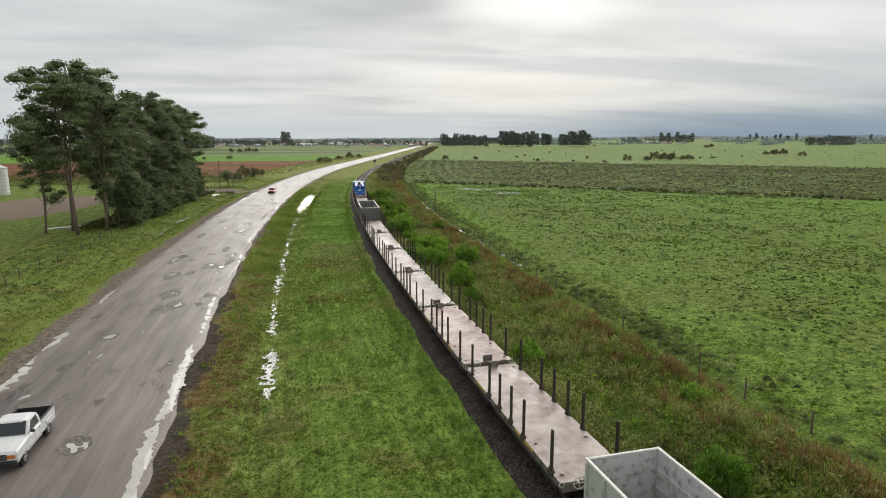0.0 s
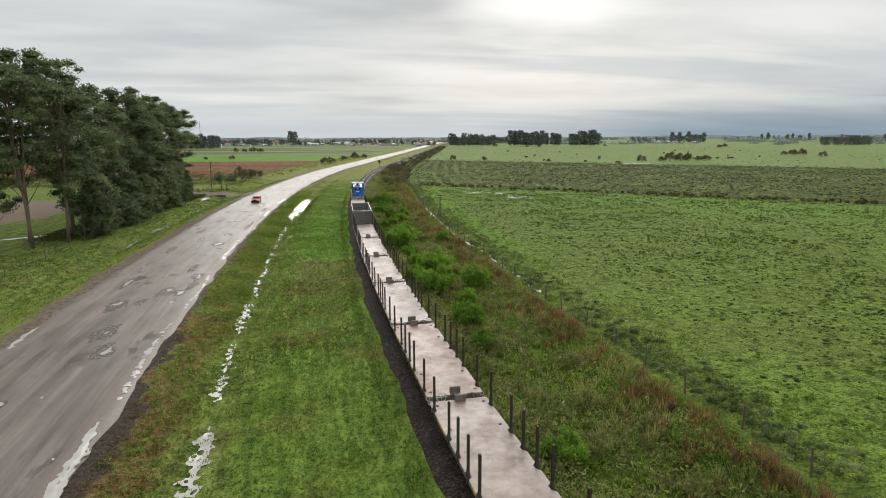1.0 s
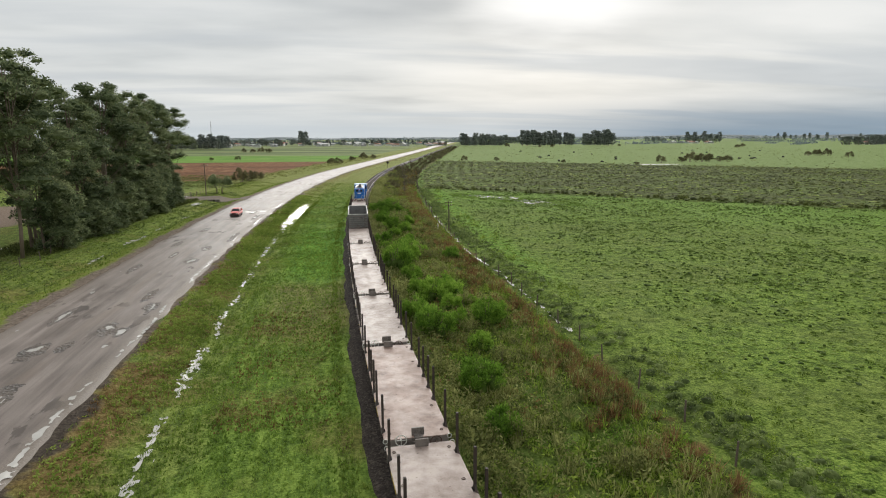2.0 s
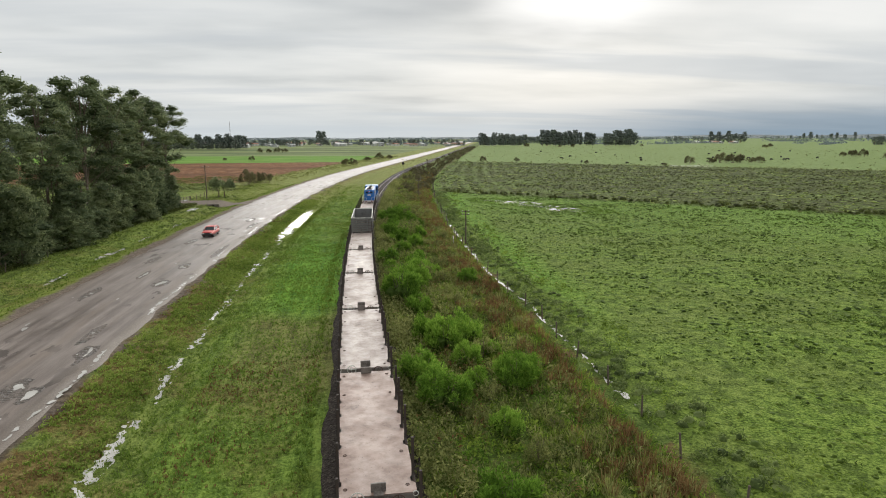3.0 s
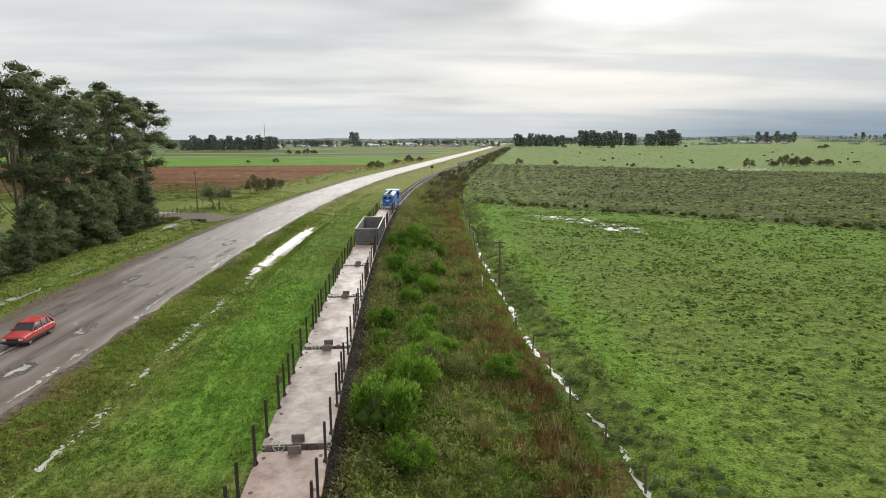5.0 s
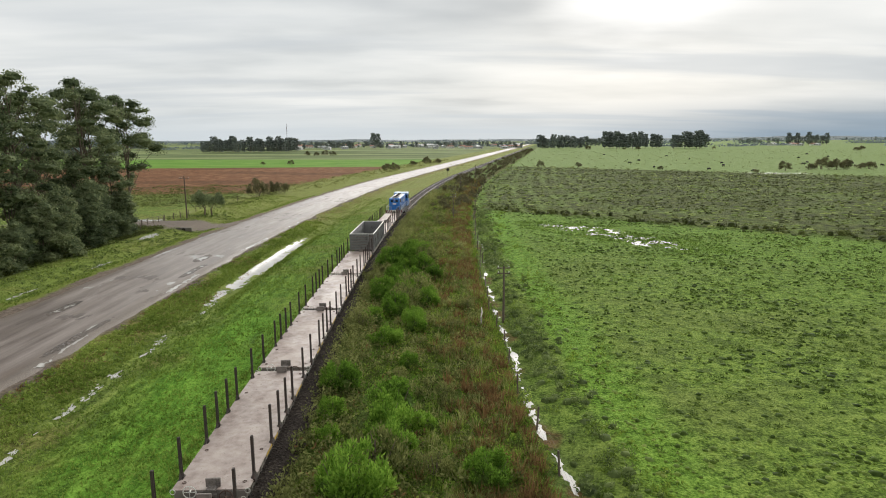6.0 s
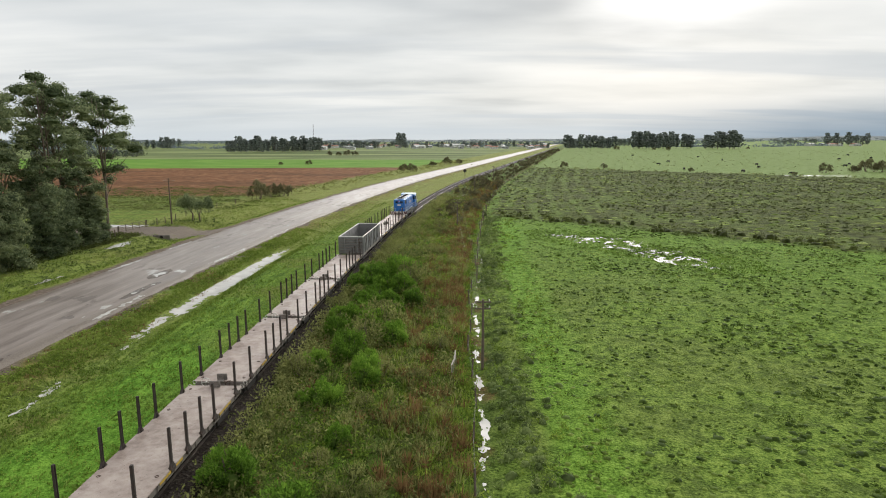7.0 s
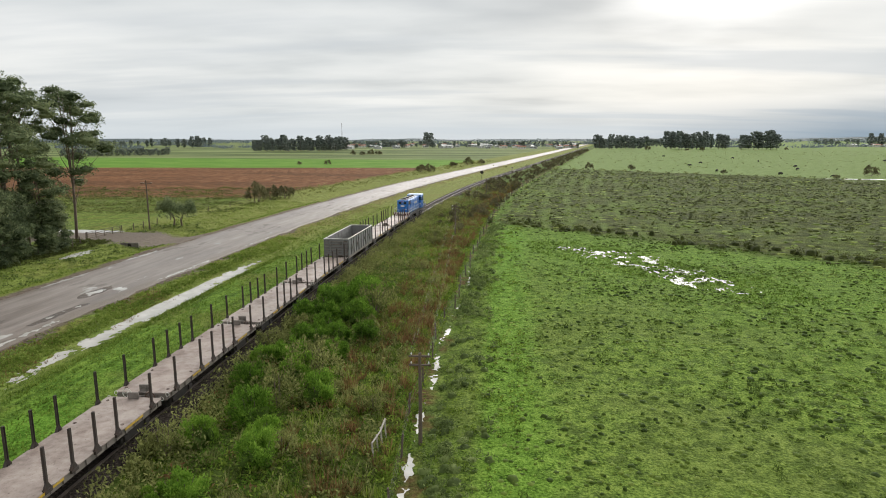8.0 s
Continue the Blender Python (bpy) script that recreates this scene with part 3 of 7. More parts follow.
BARK = plain("eucalyptus_bark", (0.16, 0.12, 0.09), 0.9, 0, (0.055, 0.042, 0.033), 0.85, 0.8, 0.03)
INSULATOR = plain("white_porcelain", (0.75, 0.75, 0.72), 0.2, 0, (0.5, 0.5, 0.48), 0.3, 6, 0)
EUC = foliage("eucalyptus_leaves", (0.058, 0.08, 0.044), (0.172, 0.214, 0.108), (0.34, 0.375, 0.195))
BUSH = foliage("bright_bush_leaves", (0.06, 0.12, 0.018), (0.17, 0.31, 0.04), (0.33, 0.49, 0.08))
DULL = foliage("dull_bush_leaves", (0.075, 0.09, 0.03), (0.22, 0.24, 0.08), (0.41, 0.42, 0.155))
WEED = foliage("weed_leaves", (0.07, 0.115, 0.018), (0.215, 0.305, 0.048), (0.42, 0.52, 0.095))
TUSSOCK = foliage("red_brown_tussock", (0.09, 0.052, 0.024), (0.225, 0.138, 0.06), (0.36, 0.255, 0.11))
GRASS = foliage("meadow_grass_blades", (0.075, 0.12, 0.02), (0.185, 0.265, 0.048), (0.34, 0.41, 0.1))
VIVID = foliage("lush_verge_blades", (0.068, 0.12, 0.019), (0.165, 0.265, 0.043), (0.3, 0.405, 0.088))
PASTURE = foliage("pasture_grass_blades", (0.036, 0.062, 0.014), (0.09, 0.14, 0.03), (0.19, 0.265, 0.06))
# Leaf green paled: the haze of the far air is in this colour.
FAR_HAZED_LEAF = foliage("distant_leaves", (0.13, 0.155, 0.14), (0.21, 0.24, 0.215), (0.28, 0.31, 0.27))
TUFT = foliage("rough_field_leaves", (0.038, 0.048, 0.016), (0.098, 0.118, 0.036), (0.20, 0.235, 0.065))
DITCH = foliage("ditch_weed_leaves", (0.05, 0.075, 0.026), (0.14, 0.19, 0.06), (0.30, 0.37, 0.13))
BROWN_BUSH = foliage("brown_twiggy_brush", (0.07, 0.065, 0.035), (0.15, 0.14, 0.075), (0.25, 0.24, 0.12))
# Darker than the outer leaves: shade inside the bush put into colour.
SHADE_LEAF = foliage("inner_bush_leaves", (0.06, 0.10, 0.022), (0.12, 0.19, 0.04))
# Blue-grey of distant haze put into the colour of woods and ridge.
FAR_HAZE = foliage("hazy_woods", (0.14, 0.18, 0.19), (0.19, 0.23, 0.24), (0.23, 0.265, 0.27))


# ---- ground, road, railway ----
def spread(near, far, step, grow):
    out, s = [near], step
    while out[-1] < far:
        s *= grow
        out.append(min(out[-1] + s, far))
    return out


def sheet(name, ys, ds, z_of, material):
    ys, ds = np.asarray(ys, float), np.asarray(ds, float)
    Y, D = np.meshgrid(ys, ds, indexing="ij")
    X = D + track_x(Y)
    Z = z_of(X, Y)
    nd = len(ds)
    i = (np.arange(len(ys) - 1)[:, None] * nd + np.arange(nd - 1)[None, :]).ravel()
    faces = np.stack([i, i + 1, i + nd + 1, i + nd], 1)
    me = raw_mesh(name, np.stack([X, Y, Z], -1).reshape(-1, 3), faces, material, True)
    me.attributes.new("offset", "FLOAT", "POINT").data.foreach_set("value", D.ravel().astype(np.float32))
    return new(name, me)


back = [-v for v in reversed(spread(30, 4300, 4, 1.25))]
rows_y = back + list(np.arange(-28, 240, 1.4)) + spread(240, 4400, 2, 1.06)
cols_d = [-v for v in reversed(spread(48, 4200, 1.2, 1.1))] + list(np.arange(-47.4, 24, 0.6)) + spread(24, 4200, 0.8, 1.06)
tagged(sheet("ground", rows_y, cols_d, ground_z, GROUND), "wet green meadows and ploughed fields reaching the horizon", "ground", kind="structure")


def road_z(x, y):
    d = x - track_x(y) + 22.5
    return 0.235 - 0.05 * (d / 5.6) ** 2 - 0.4 * np.clip(np.abs(d) - 4.7 - 0.8 * fbm(d * 0.0 + np.sign(d) * 9, y / 2.2, 57), 0, 1) + 0.05 * (fbm(x / 2.5, y / 4, 31) - 0.5)


road_rows = list(np.arange(-60, 240, 1.0)) + spread(240, 2500, 2, 1.04)
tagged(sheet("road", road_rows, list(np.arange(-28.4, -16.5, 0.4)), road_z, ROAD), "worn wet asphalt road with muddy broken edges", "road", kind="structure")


def ballast_z(x, y):
    d = np.abs(x - track_x(y))
    return 0.635 - 0.695 * np.clip((d - 1.5) / 1.5, 0, 1) ** 1.15 + 0.025 * (vnoise(x * 5, y * 5, 77) - 0.5)


tagged(sheet("railway_ballast", list(np.arange(-60, 180, 0.6)) + spread(180, 1200, 1, 1.03), list(np.arange(-3.4, 2.75, 0.34)), ballast_z, BALLAST),
       "dark oily crushed-stone ballast bed", "ballast", kind="structure")
RAIL_TOP = 0.75


def railway():
    root = thing("railway_track", "steel rails on timber sleepers over dark ballast", "railway track", kind="structure")
    ys = np.concatenate((np.arange(-60, 340, 4.0), np.arange(340, 1000, 40.0)))
    for side in (-1, 1):
        s = Soup()
        prof = [(-0.035, 0.0), (0.035, 0.0), (0.035, -0.04), (0.012, -0.05), (0.012, -0.12), (0.07, -0.14), (-0.07, -0.14), (-0.012, -0.12), (-0.012, -0.05), (-0.035, -0.04)]
        k = len(prof)
        vs = [(track_x(y) + side * 0.7525 + a, y, RAIL_TOP + b) for y in ys for a, b in prof]
        fs = [(i * k + j, i * k + (j + 1) % k, (i + 1) * k + (j + 1) % k, (i + 1) * k + j) for i in range(len(ys) - 1) for j in range(k)]
        part("rail", s.add(vs, fs), RAIL, root)
    s = Soup()
    for y in np.arange(-40, 420, 0.65):
        x = float(track_x(y))
        s.box(2.5, 0.24, 0.14, m=pose(x, y, RAIL_TOP - 0.20, 0, 0, -math.degrees(math.atan(0.0009 * (min(y, 330) - 88)))))
    part("sleepers", s, RUST, root, "dark timber sleepers", kind="stuff")


railway()


# ---- the train ----
def wheelset_soup(r=0.43):
    s = Soup()
    for side in (-1, 1):
        x = side * 0.75
        s.tube([(x - 0.06 * side, 0, 0), (x - 0.02 * side, 0, 0)], r + 0.03, 18)
        s.tube([(x - 0.02 * side, 0, 0), (x + 0.08 * side, 0, 0)], r, 18)
    s.tube([(-0.95, 0, 0), (0.95, 0, 0)], 0.07, 8)
    s.box(0.02, 0.1, 0.5, 0.84), s.box(0.02, 0.1, 0.5, -0.84)
    return s


WHEELSET = wheelset_soup().mesh("wheelset")
WHEELSET.materials.append(GRIME)
SPIN = []        # wheels that turn: object, place in its thing, radius, speed in m/s


def bogie(root, y, axles=2, base=1.75):
    s = Soup()
    for side in (-1, 1):
        x = side * 1.02
        h = base * (axles - 1) / 2 + 0.35
        s.prism([(y - h, 0.5), (y - h, 0.34), (y - 0.45, 0.2), (y + 0.45, 0.2), (y + h, 0.34), (y + h, 0.5), (y + 0.4, 0.72), (y - 0.4, 0.72)], x - 0.06, x + 0.06)
        for k in range(axles):
            ya = y + (k - (axles - 1) / 2) * base
            s.box(0.22, 0.3, 0.28, side * 1.05, ya, 0.43, bev=0.02)
        for dy in (-0.14, 0.0, 0.14):
            s.tube([(side * 1.02, y + dy, 0.25), (side * 1.02, y + dy, 0.6)], 0.055, 8)
    s.box(2.1, 0.4, 0.3, 0, y, 0.55, bev=0.02)
    b = part("bogie", s, GRIME, root, "black cast-steel bogie")
    for k in range(axles):
        ya = y + (k - (axles - 1) / 2) * base
        w = part("wheelset", WHEELSET, GRIME, b)
        w.location = (0, ya, 0.43)
        SPIN.append((w, (0, ya, 0.43), 0.43, 8.0))


def coupler(root, end, z=0.85):
    s = Soup()
    s.box(0.2, 0.5, 0.2, 0, end * 0.25, 0, bev=0.02)
    s.prism([(0.42 * end, 0.16), (0.72 * end, 0.12), (0.72 * end, -0.16), (0.42 * end, -0.18)], -0.15, 0.12)
    ob = part("coupler", s, RUST, root, "rusty knuckle coupler")
    return ob


HALF, WIDE, TOP = 6.0, 2.88, 1.2     # flat car: half length, width, deck height over the rails
STAKES = (-5.1, -2.25, -0.75, 0.75, 2.25, 5.1)


def stake_soup():
    """A steel stake, a channel open to the deck, with its gusset foot."""
    s = Soup()
    s.box(0.018, 0.10, 1.72, 0.045, 0, 0.80)
    s.box(0.09, 0.016, 1.72, 0.0, -0.05, 0.80)
    s.box(0.09, 0.016, 1.72, 0.0, 0.05, 0.80)
    s.box(0.075, 0.10, 0.03, 0, 0, 1.655)
    s.prism([(-0.2, 0.0), (0.2, 0.0), (0.07, 0.22), (-0.07, 0.22)], -0.03, 0.05)
    s.box(0.1, 0.4, 0.14, 0.04, 0, -0.09)
    return s


STAKE = stake_soup().mesh("stake")
STAKE.materials.append(STAKE_PAINT)


def flat_car(name="flat_wagon"):
    root = thing(name, "long flat railway wagon with wet pale deck and steel stakes", "railway wagon", "wagons of the train")
    # the deck plate is notched where the stakes stand
    edge = []
    for y in STAKES:
        edge += [(WIDE / 2, y - 0.3), (WIDE / 2 - 0.16, y - 0.14), (WIDE / 2 - 0.16, y + 0.14), (WIDE / 2, y + 0.3)]
    outline = [(WIDE / 2 - 0.1, -HALF)] + [(WIDE / 2, -HALF + 0.12)] + edge + [(WIDE / 2, HALF - 0.12), (WIDE / 2 - 0.1, HALF)]
    outline += [(-x, y) for x, y in reversed(outline)]
    s = Soup()
    n = len(outline)
    s.add([(x, y, TOP) for x, y in outline] + [(x, y, TOP - 0.035) for x, y in outline],
          [tuple(range(n)), tuple(reversed(range(n, 2 * n)))] + [((i + 1) % n, i, i + n, (i + 1) % n + n) for i in range(n)])
    deck = part("deck", s, DECK, root, "wet worn deck of pale scuffed steel plate")
    for side in (-1, 1):
        for y in (-5.5, -3.0, 3.0, 5.5):
            part("lashing_ring", Soup().ring(side * (WIDE / 2 - 0.3), y, TOP + 0.012, 0.07, 0.014, "z", 8, 4), RUST, deck, "rusty lashing ring")
    s = Soup()
    for side in (-1, 1):
        x = side * (WIDE / 2 - 0.08)
        s.box(0.02, 2 * HALF - 0.2, 0.3, x, 0, TOP - 0.19)
        s.box(0.1, 2 * HALF - 0.2, 0.02, x - side * 0.04, 0, TOP - 0.345)
        for y in np.arange(-5.6, 5.7, 0.7):
            s.box(0.07, 0.03, 0.26, x + side * 0.03, y, TOP - 0.19)
    part("side_sill", s, SOLE, root, "grimy channel side sills")
    s = Soup()
    s.box(0.5, 2 * HALF - 0.6, 0.45, 0, 0, TOP - 0.30, bev=0.02)
    for y in (-3.6, 0, 3.6):
        s.box(2.5, 0.12, 0.25, 0, y, TOP - 0.2)
    s.prism([(-3.2, TOP - 0.4), (3.2, TOP - 0.4), (2.4, TOP - 0.72), (-2.4, TOP - 0.72)], -0.5, 0.5)
    part("underframe", s, GRIME, root, "black underframe")
    for end in (-1, 1):
        s = Soup()
        y = end * (HALF - 0.02)
        s.box(WIDE - 0.2, 0.1, 0.34, 0, y, TOP - 0.22, bev=0.01)
        s.box(0.5, 0.12, 0.3, 0, y + end * 0.03, TOP - 0.3, bev=0.02)
        part("end_sill", s, SOLE, root)
        ob = coupler(root, end)
        ob.location = (0, end * (HALF - 0.15), 0.85)
        # a low brake stand with its wheel at one end
        s = Soup()
        s.box(0.55, 0.09, 0.34, 0.05, end * (HALF - 0.22), TOP + 0.17, bev=0.02)
        s.box(0.36, 0.3, 0.06, 0.05, end * (HALF - 0.02), TOP + 0.03, bev=0.01)
        part("end_bracket", s, SOLE, root, "grimy folding end bracket")
        s = Soup()
        s.ring(0.72 * end, end * (HALF + 0.12), TOP - 0.02, 0.24, 0.022)
        for a in range(4):
            c, q = math.cos(a * math.pi / 2), math.sin(a * math.pi / 2)
            s.tube([(0.72 * end, end * (HALF + 0.12), TOP - 0.02), (0.72 * end + 0.24 * c, end * (HALF + 0.12), TOP - 0.02 + 0.24 * q)], 0.015, 5)
        s.tube([(0.72 * end, end * (HALF - 0.05), TOP - 0.02), (0.72 * end, end * (HALF + 0.13), TOP - 0.02)], 0.03, 6)
        part("brake_wheel", s, RUST if end > 0 else WHITE_RIM, root, "spoked hand-brake wheel")
        for side in (-1, 1):
            s = Soup()
            s.ring(side * 1.38, end * (HALF + 0.02), TOP - 0.06, 0.1, 0.016, "y", 10, 5)
            part("grab_loop", s, WHITE_RIM, root, "white-painted grab loop")
    for side in (-1, 1):
        for y0, y1 in ((-3.4, -1.4), (2.7, 4.2)):
            part("edge_stripe", Soup().box(0.012, y1 - y0, 0.1, side * (WIDE / 2 + 0.0), (y0 + y1) / 2, TOP - 0.09), YELLOW, root, "yellow reflective edge strip")
        for y in STAKES:
            st = part("stake", STAKE, STAKE_PAINT, root)
            st.matrix_basis = pose(side * (WIDE / 2 - 0.06), y, TOP, 0, 0, 0 if side > 0 else 180)
    bogie(root, -4.1), bogie(root, 4.1)
    return root


def gondola(name="gondola_wagon"):
    root = thing(name, "open high-sided grey steel gondola wagon, empty", "railway wagon", "wagons of the train")
    hl, w, z0, z1 = 5.7, 2.75, 1.15, 3.1
    for side in (-1, 1):
        s = Soup()
        x = side * (w / 2 - 0.03)
        s.box(0.04, 2 * hl, z1 - z0, x, 0, (z0 + z1) / 2)
        wall = part("side_wall", s, GREY_PAINT, root, "chalky grey ribbed steel side")
        for y in np.linspace(-hl + 0.1, hl - 0.1, 11):
            part("rib", Soup().box(0.1, 0.13, z1 - z0 - 0.12, x + side * 0.06, y, (z0 + z1) / 2 - 0.03, bev=0.015), GREY_PAINT, wall)
        for y0, y1 in ((-4.4, -3.4), (-2.2, -1.2), (2.2, 1.2), (4.4, 3.4)):
            s = Soup()
            s.tube([(x + side * 0.04, y0, z0 + 0.35), (x + side * 0.04, y1, z1 - 0.5)], 0.03, 6)
            part("brace", s, RUST, wall, "rust-streaked diagonal brace")
        part("inner_lining", Soup().box(0.012, 2 * hl - 0.1, z1 - z0 - 0.1, x - side * 0.03, 0, (z0 + z1) / 2), GREY_INSIDE, wall, "scuffed bluish-grey inner face")
        s = Soup()
        for z in (z0 + 0.6, z0 + 1.25):
            s.box(0.05, 2 * hl - 0.3, 0.06, x - side * 0.06, 0, z)
        part("inner_rail", s, GREY_INSIDE, wall)
        part("top_rail", Soup().box(0.11, 2 * hl + 0.1, 0.08, x + side * 0.02, 0, z1, bev=0.02), WHITE_RIM, wall, "pale worn top rail")
        part("side_sill", Soup().box(0.09, 2 * hl, 0.28, x, 0, z0 - 0.12), SOLE, root)
    for end in (-1, 1):
        s = Soup()
        s.box(w - 0.1, 0.05, z1 - z0, 0, end * (hl - 0.02), (z0 + z1) / 2)
        wall = part("end_wall", s, GREY_PAINT, root, "grey end wall with level ribs")
        for z in np.linspace(z0 + 0.1, z1 - 0.3, 6):
            # Ribs take a darker steel so their colour gives the wall's shadow bands.
            part("end_rib", Soup().box(w - 0.15, 0.1, 0.1, 0, end * (hl + 0.05), z, bev=0.015), SOLE, wall)
        for x in (-0.75, 0.75):
            part("end_post", Soup().box(0.1, 0.14, z1 - z0, x, end * (hl + 0.06), (z0 + z1) / 2, bev=0.015), GREY_PAINT, wall)
        part("inner_lining", Soup().box(w - 0.16, 0.012, z1 - z0 - 0.1, 0, end * (hl - 0.06), (z0 + z1) / 2), GREY_INSIDE, wall)
        part("top_rail", Soup().box(w - 0.15, 0.1, 0.08, 0, end * (hl - 0.02), z1 + 0.002, bev=0.02), WHITE_RIM, wall)
        s = Soup()
        for k in range(5):
            s.box(0.36, 0.025, 0.025, -1.1 * end, end * (hl + 0.13), z0 + 0.1 + 0.4 * k)
        s.box(0.025, 0.025, 1.9, -1.29 * end, end * (hl + 0.13), z0 + 0.9), s.box(0.025, 0.025, 1.9, -0.91 * end, end * (hl + 0.13), z0 + 0.9)
        part("ladder", s, RUST, root, "rusty end ladder")
        ob = coupler(root, end)
        ob.location = (0, end * (HALF - 0.15), 0.85)
    part("floor", Soup().box(w - 0.12, 2 * hl - 0.1, 0.08, 0, 0, z0 + 0.02), RUST, root, "rust-brown floor plate")
    s = Soup()
    for k in range(26):
        a = random.random()
        s.box(0.14 + 0.3 * a, 0.2 + 0.3 * random.random(), 0.1 + 0.12 * a, random.uniform(-1.1, 1.1), random.uniform(-hl + 0.4, hl - 0.4), z0 + 0.1, pose(0, 0, 0), 0.02)
    part("rubble", s, GRIME, root, "dark leftover rubble on the floor", kind="stuff")
    s = Soup()
    s.box(0.5, 2 * hl, 0.4, 0, 0, z0 - 0.25, bev=0.02)
    part("underframe", s, GRIME, root)
    bogie(root, -4.0), bogie(root, 4.0)
    return root


def stripes(root, y, end):
    """Striped pilot sheet: white with slanting dark red bars that meet in the middle."""
    plate = part("pilot", Soup().box(2.7, 0.06, 0.66, 0, y, 1.38, bev=0.01), WHITE_RIM, root, "white pilot sheet with red chevron bars")
    for k in range(-4, 5):
        if k == 0:
            continue
        sgn = 1 if k > 0 else -1
        x = 0.3 * k
        s = Soup()
        s.add([(x - 0.08, y + end * 0.034, 1.07), (x + 0.08, y + end * 0.034, 1.07), (x + 0.08 + 0.22 * sgn, y + end * 0.034, 1.69), (x - 0.08 + 0.22 * sgn, y + end * 0.034, 1.69),
               (x - 0.08, y + end * 0.04, 1.07), (x + 0.08, y + end * 0.04, 1.07), (x + 0.08 + 0.22 * sgn, y + end * 0.04, 1.69), (x - 0.08 + 0.22 * sgn, y + end * 0.04, 1.69)],
              [(0, 1, 2, 3), (4, 5, 6, 7), (0, 1, 5, 4), (1, 2, 6, 5), (2, 3, 7, 6), (3, 0, 4, 7)])
        part("stripe", s, STRIPE_RED, plate, "dark red slanting stripe")


STRIPE_RED = plain("dark_red_paint", (0.16, 0.03, 0.04), 0.45, 0, (0.06, 0.02, 0.02), 0.4, 4, 0)
LOCO_GREY = plain("sooty_roof_grey", (0.33, 0.34, 0.35), 0.6, 0, (0.07, 0.065, 0.06), 0.7, 1.5)


def locomotive():
    root = thing("diesel_locomotive", "blue diesel hood locomotive with striped pilot, running ahead of the wagons", "locomotive", "")
    hl = 7.6
    s = Soup()
    s.box(2.75, 2 * hl, 0.22, 0, 0, 1.2, bev=0.02)
    s.box(2.6, 2 * hl - 0.4, 0.16, 0, 0, 1.03)
    part("frame", s, GRIME, root, "black frame and walkway")
    s = Soup()
    s.box(1.9, 9.9, 2.35, 0, -1.9, 2.5, bev=0.12)
    hood = part("long_hood", s, BLUE, root, "blue engine hood", True)
    for side in (-1, 1):
        for y in np.arange(-6.0, 2.6, 1.0):
            part("hood_door", Soup().box(0.02, 0.9, 1.6, side * 0.957, y, 2.45, bev=0.006), BLUE, hood)
        s = Soup()
        for k in range(9):
            s.box(0.03, 1.7, 0.06, side * 0.975, -5.6, 2.9 + 0.07 * k)
        part("radiator_grille", s, GRIME, hood, "black radiator louvres")
        part("lettering_bar", Soup().box(0.006, 2.6, 0.34, side * 0.972, -0.2, 2.75), WHITE, hood, "white lettering band")
        part("side_band", Soup().box(0.006, 9.3, 0.12, side * 0.972, -1.9, 1.6), WHITE, hood, "white stripe along the hood")
    part("roof_panel", Soup().box(1.3, 6.4, 0.08, 0, -0.9, 3.71, bev=0.02), LOCO_GREY, hood, "sooty grey roof panel")
    for y in (-5.9, -4.6):
        s = Soup()
        s.tube([(0, y, 3.66), (0, y, 3.86)], 0.58, 20)
        part("roof_fan", s, LOCO_GREY, hood, "round grey radiator fan")
        s = Soup()
        s.ring(0, y, 3.87, 0.42, 0.03, "z", 18, 5), s.ring(0, y, 3.87, 0.22, 0.03, "z", 14, 5)
        part("fan_guard", s, GRIME, hood)
    for y in (-2.6, -0.4, 1.6):
        part("exhaust_stack", Soup().box(0.5, 0.7, 0.2, 0, y, 3.82, bev=0.03), GRIME, hood, "black exhaust box")
    for x in (-0.42, 0.42):
        part("rear_window", Soup().box(0.44, 0.03, 0.36, x, -6.86, 3.2, bev=0.01), GLASS, hood)
    part("number_board", Soup().box(0.62, 0.03, 0.24, 0, -6.865, 2.7, bev=0.01), WHITE, hood, "white panel")
    s = Soup()
    s.tube([(-0.09, -6.84, 3.42), (-0.09, -6.9, 3.42)], 0.08, 12)
    part("tail_lamp", s, RED_LENS, hood, "red tail lamp")
    s = Soup()
    s.tube([(0.11, -6.84, 3.42), (0.11, -6.9, 3.42)], 0.08, 12)
    part("headlamp", s, LAMP_GLASS, hood)
    s = Soup()
    s.box(2.7, 2.3, 2.4, 0, 4.3, 2.5, bev=0.08)
    cab = part("cab", s, BLUE, root, "blue driver's cab", True)
    s = Soup()
    s.prism([(3.05, 3.68), (3.05, 3.76), (3.3, 3.86), (5.3, 3.86), (5.6, 3.76), (5.6, 3.68)], -1.3, 1.3)
    part("cab_roof", s, ROOF_BLUE, cab, "pale blue curved cab roof")
    for side in (-1, 1):
        for y in (3.8, 4.75):
            part("cab_window", Soup().box(0.03, 0.7, 0.7, side * 1.35, y, 3.05, bev=0.01), GLASS, cab)
        part("rear_cab_window", Soup().box(0.34, 0.03, 0.6, side * 1.13, 3.14, 3.1, bev=0.01), GLASS, cab)
        part("windscreen", Soup().box(0.9, 0.03, 0.6, side * 0.6, 5.46, 3.1, bev=0.01), GLASS, cab)
    nose = part("short_hood", Soup().box(1.9, 1.7, 1.5, 0, 6.3, 2.05, bev=0.12), BLUE, root, "low blue nose", True)
    part("nose_band", Soup().box(1.92, 0.3, 0.4, 0, 6.7, 2.5, bev=0.02), WHITE, nose, "white band")
    for side in (-1, 1):
        s = Soup()
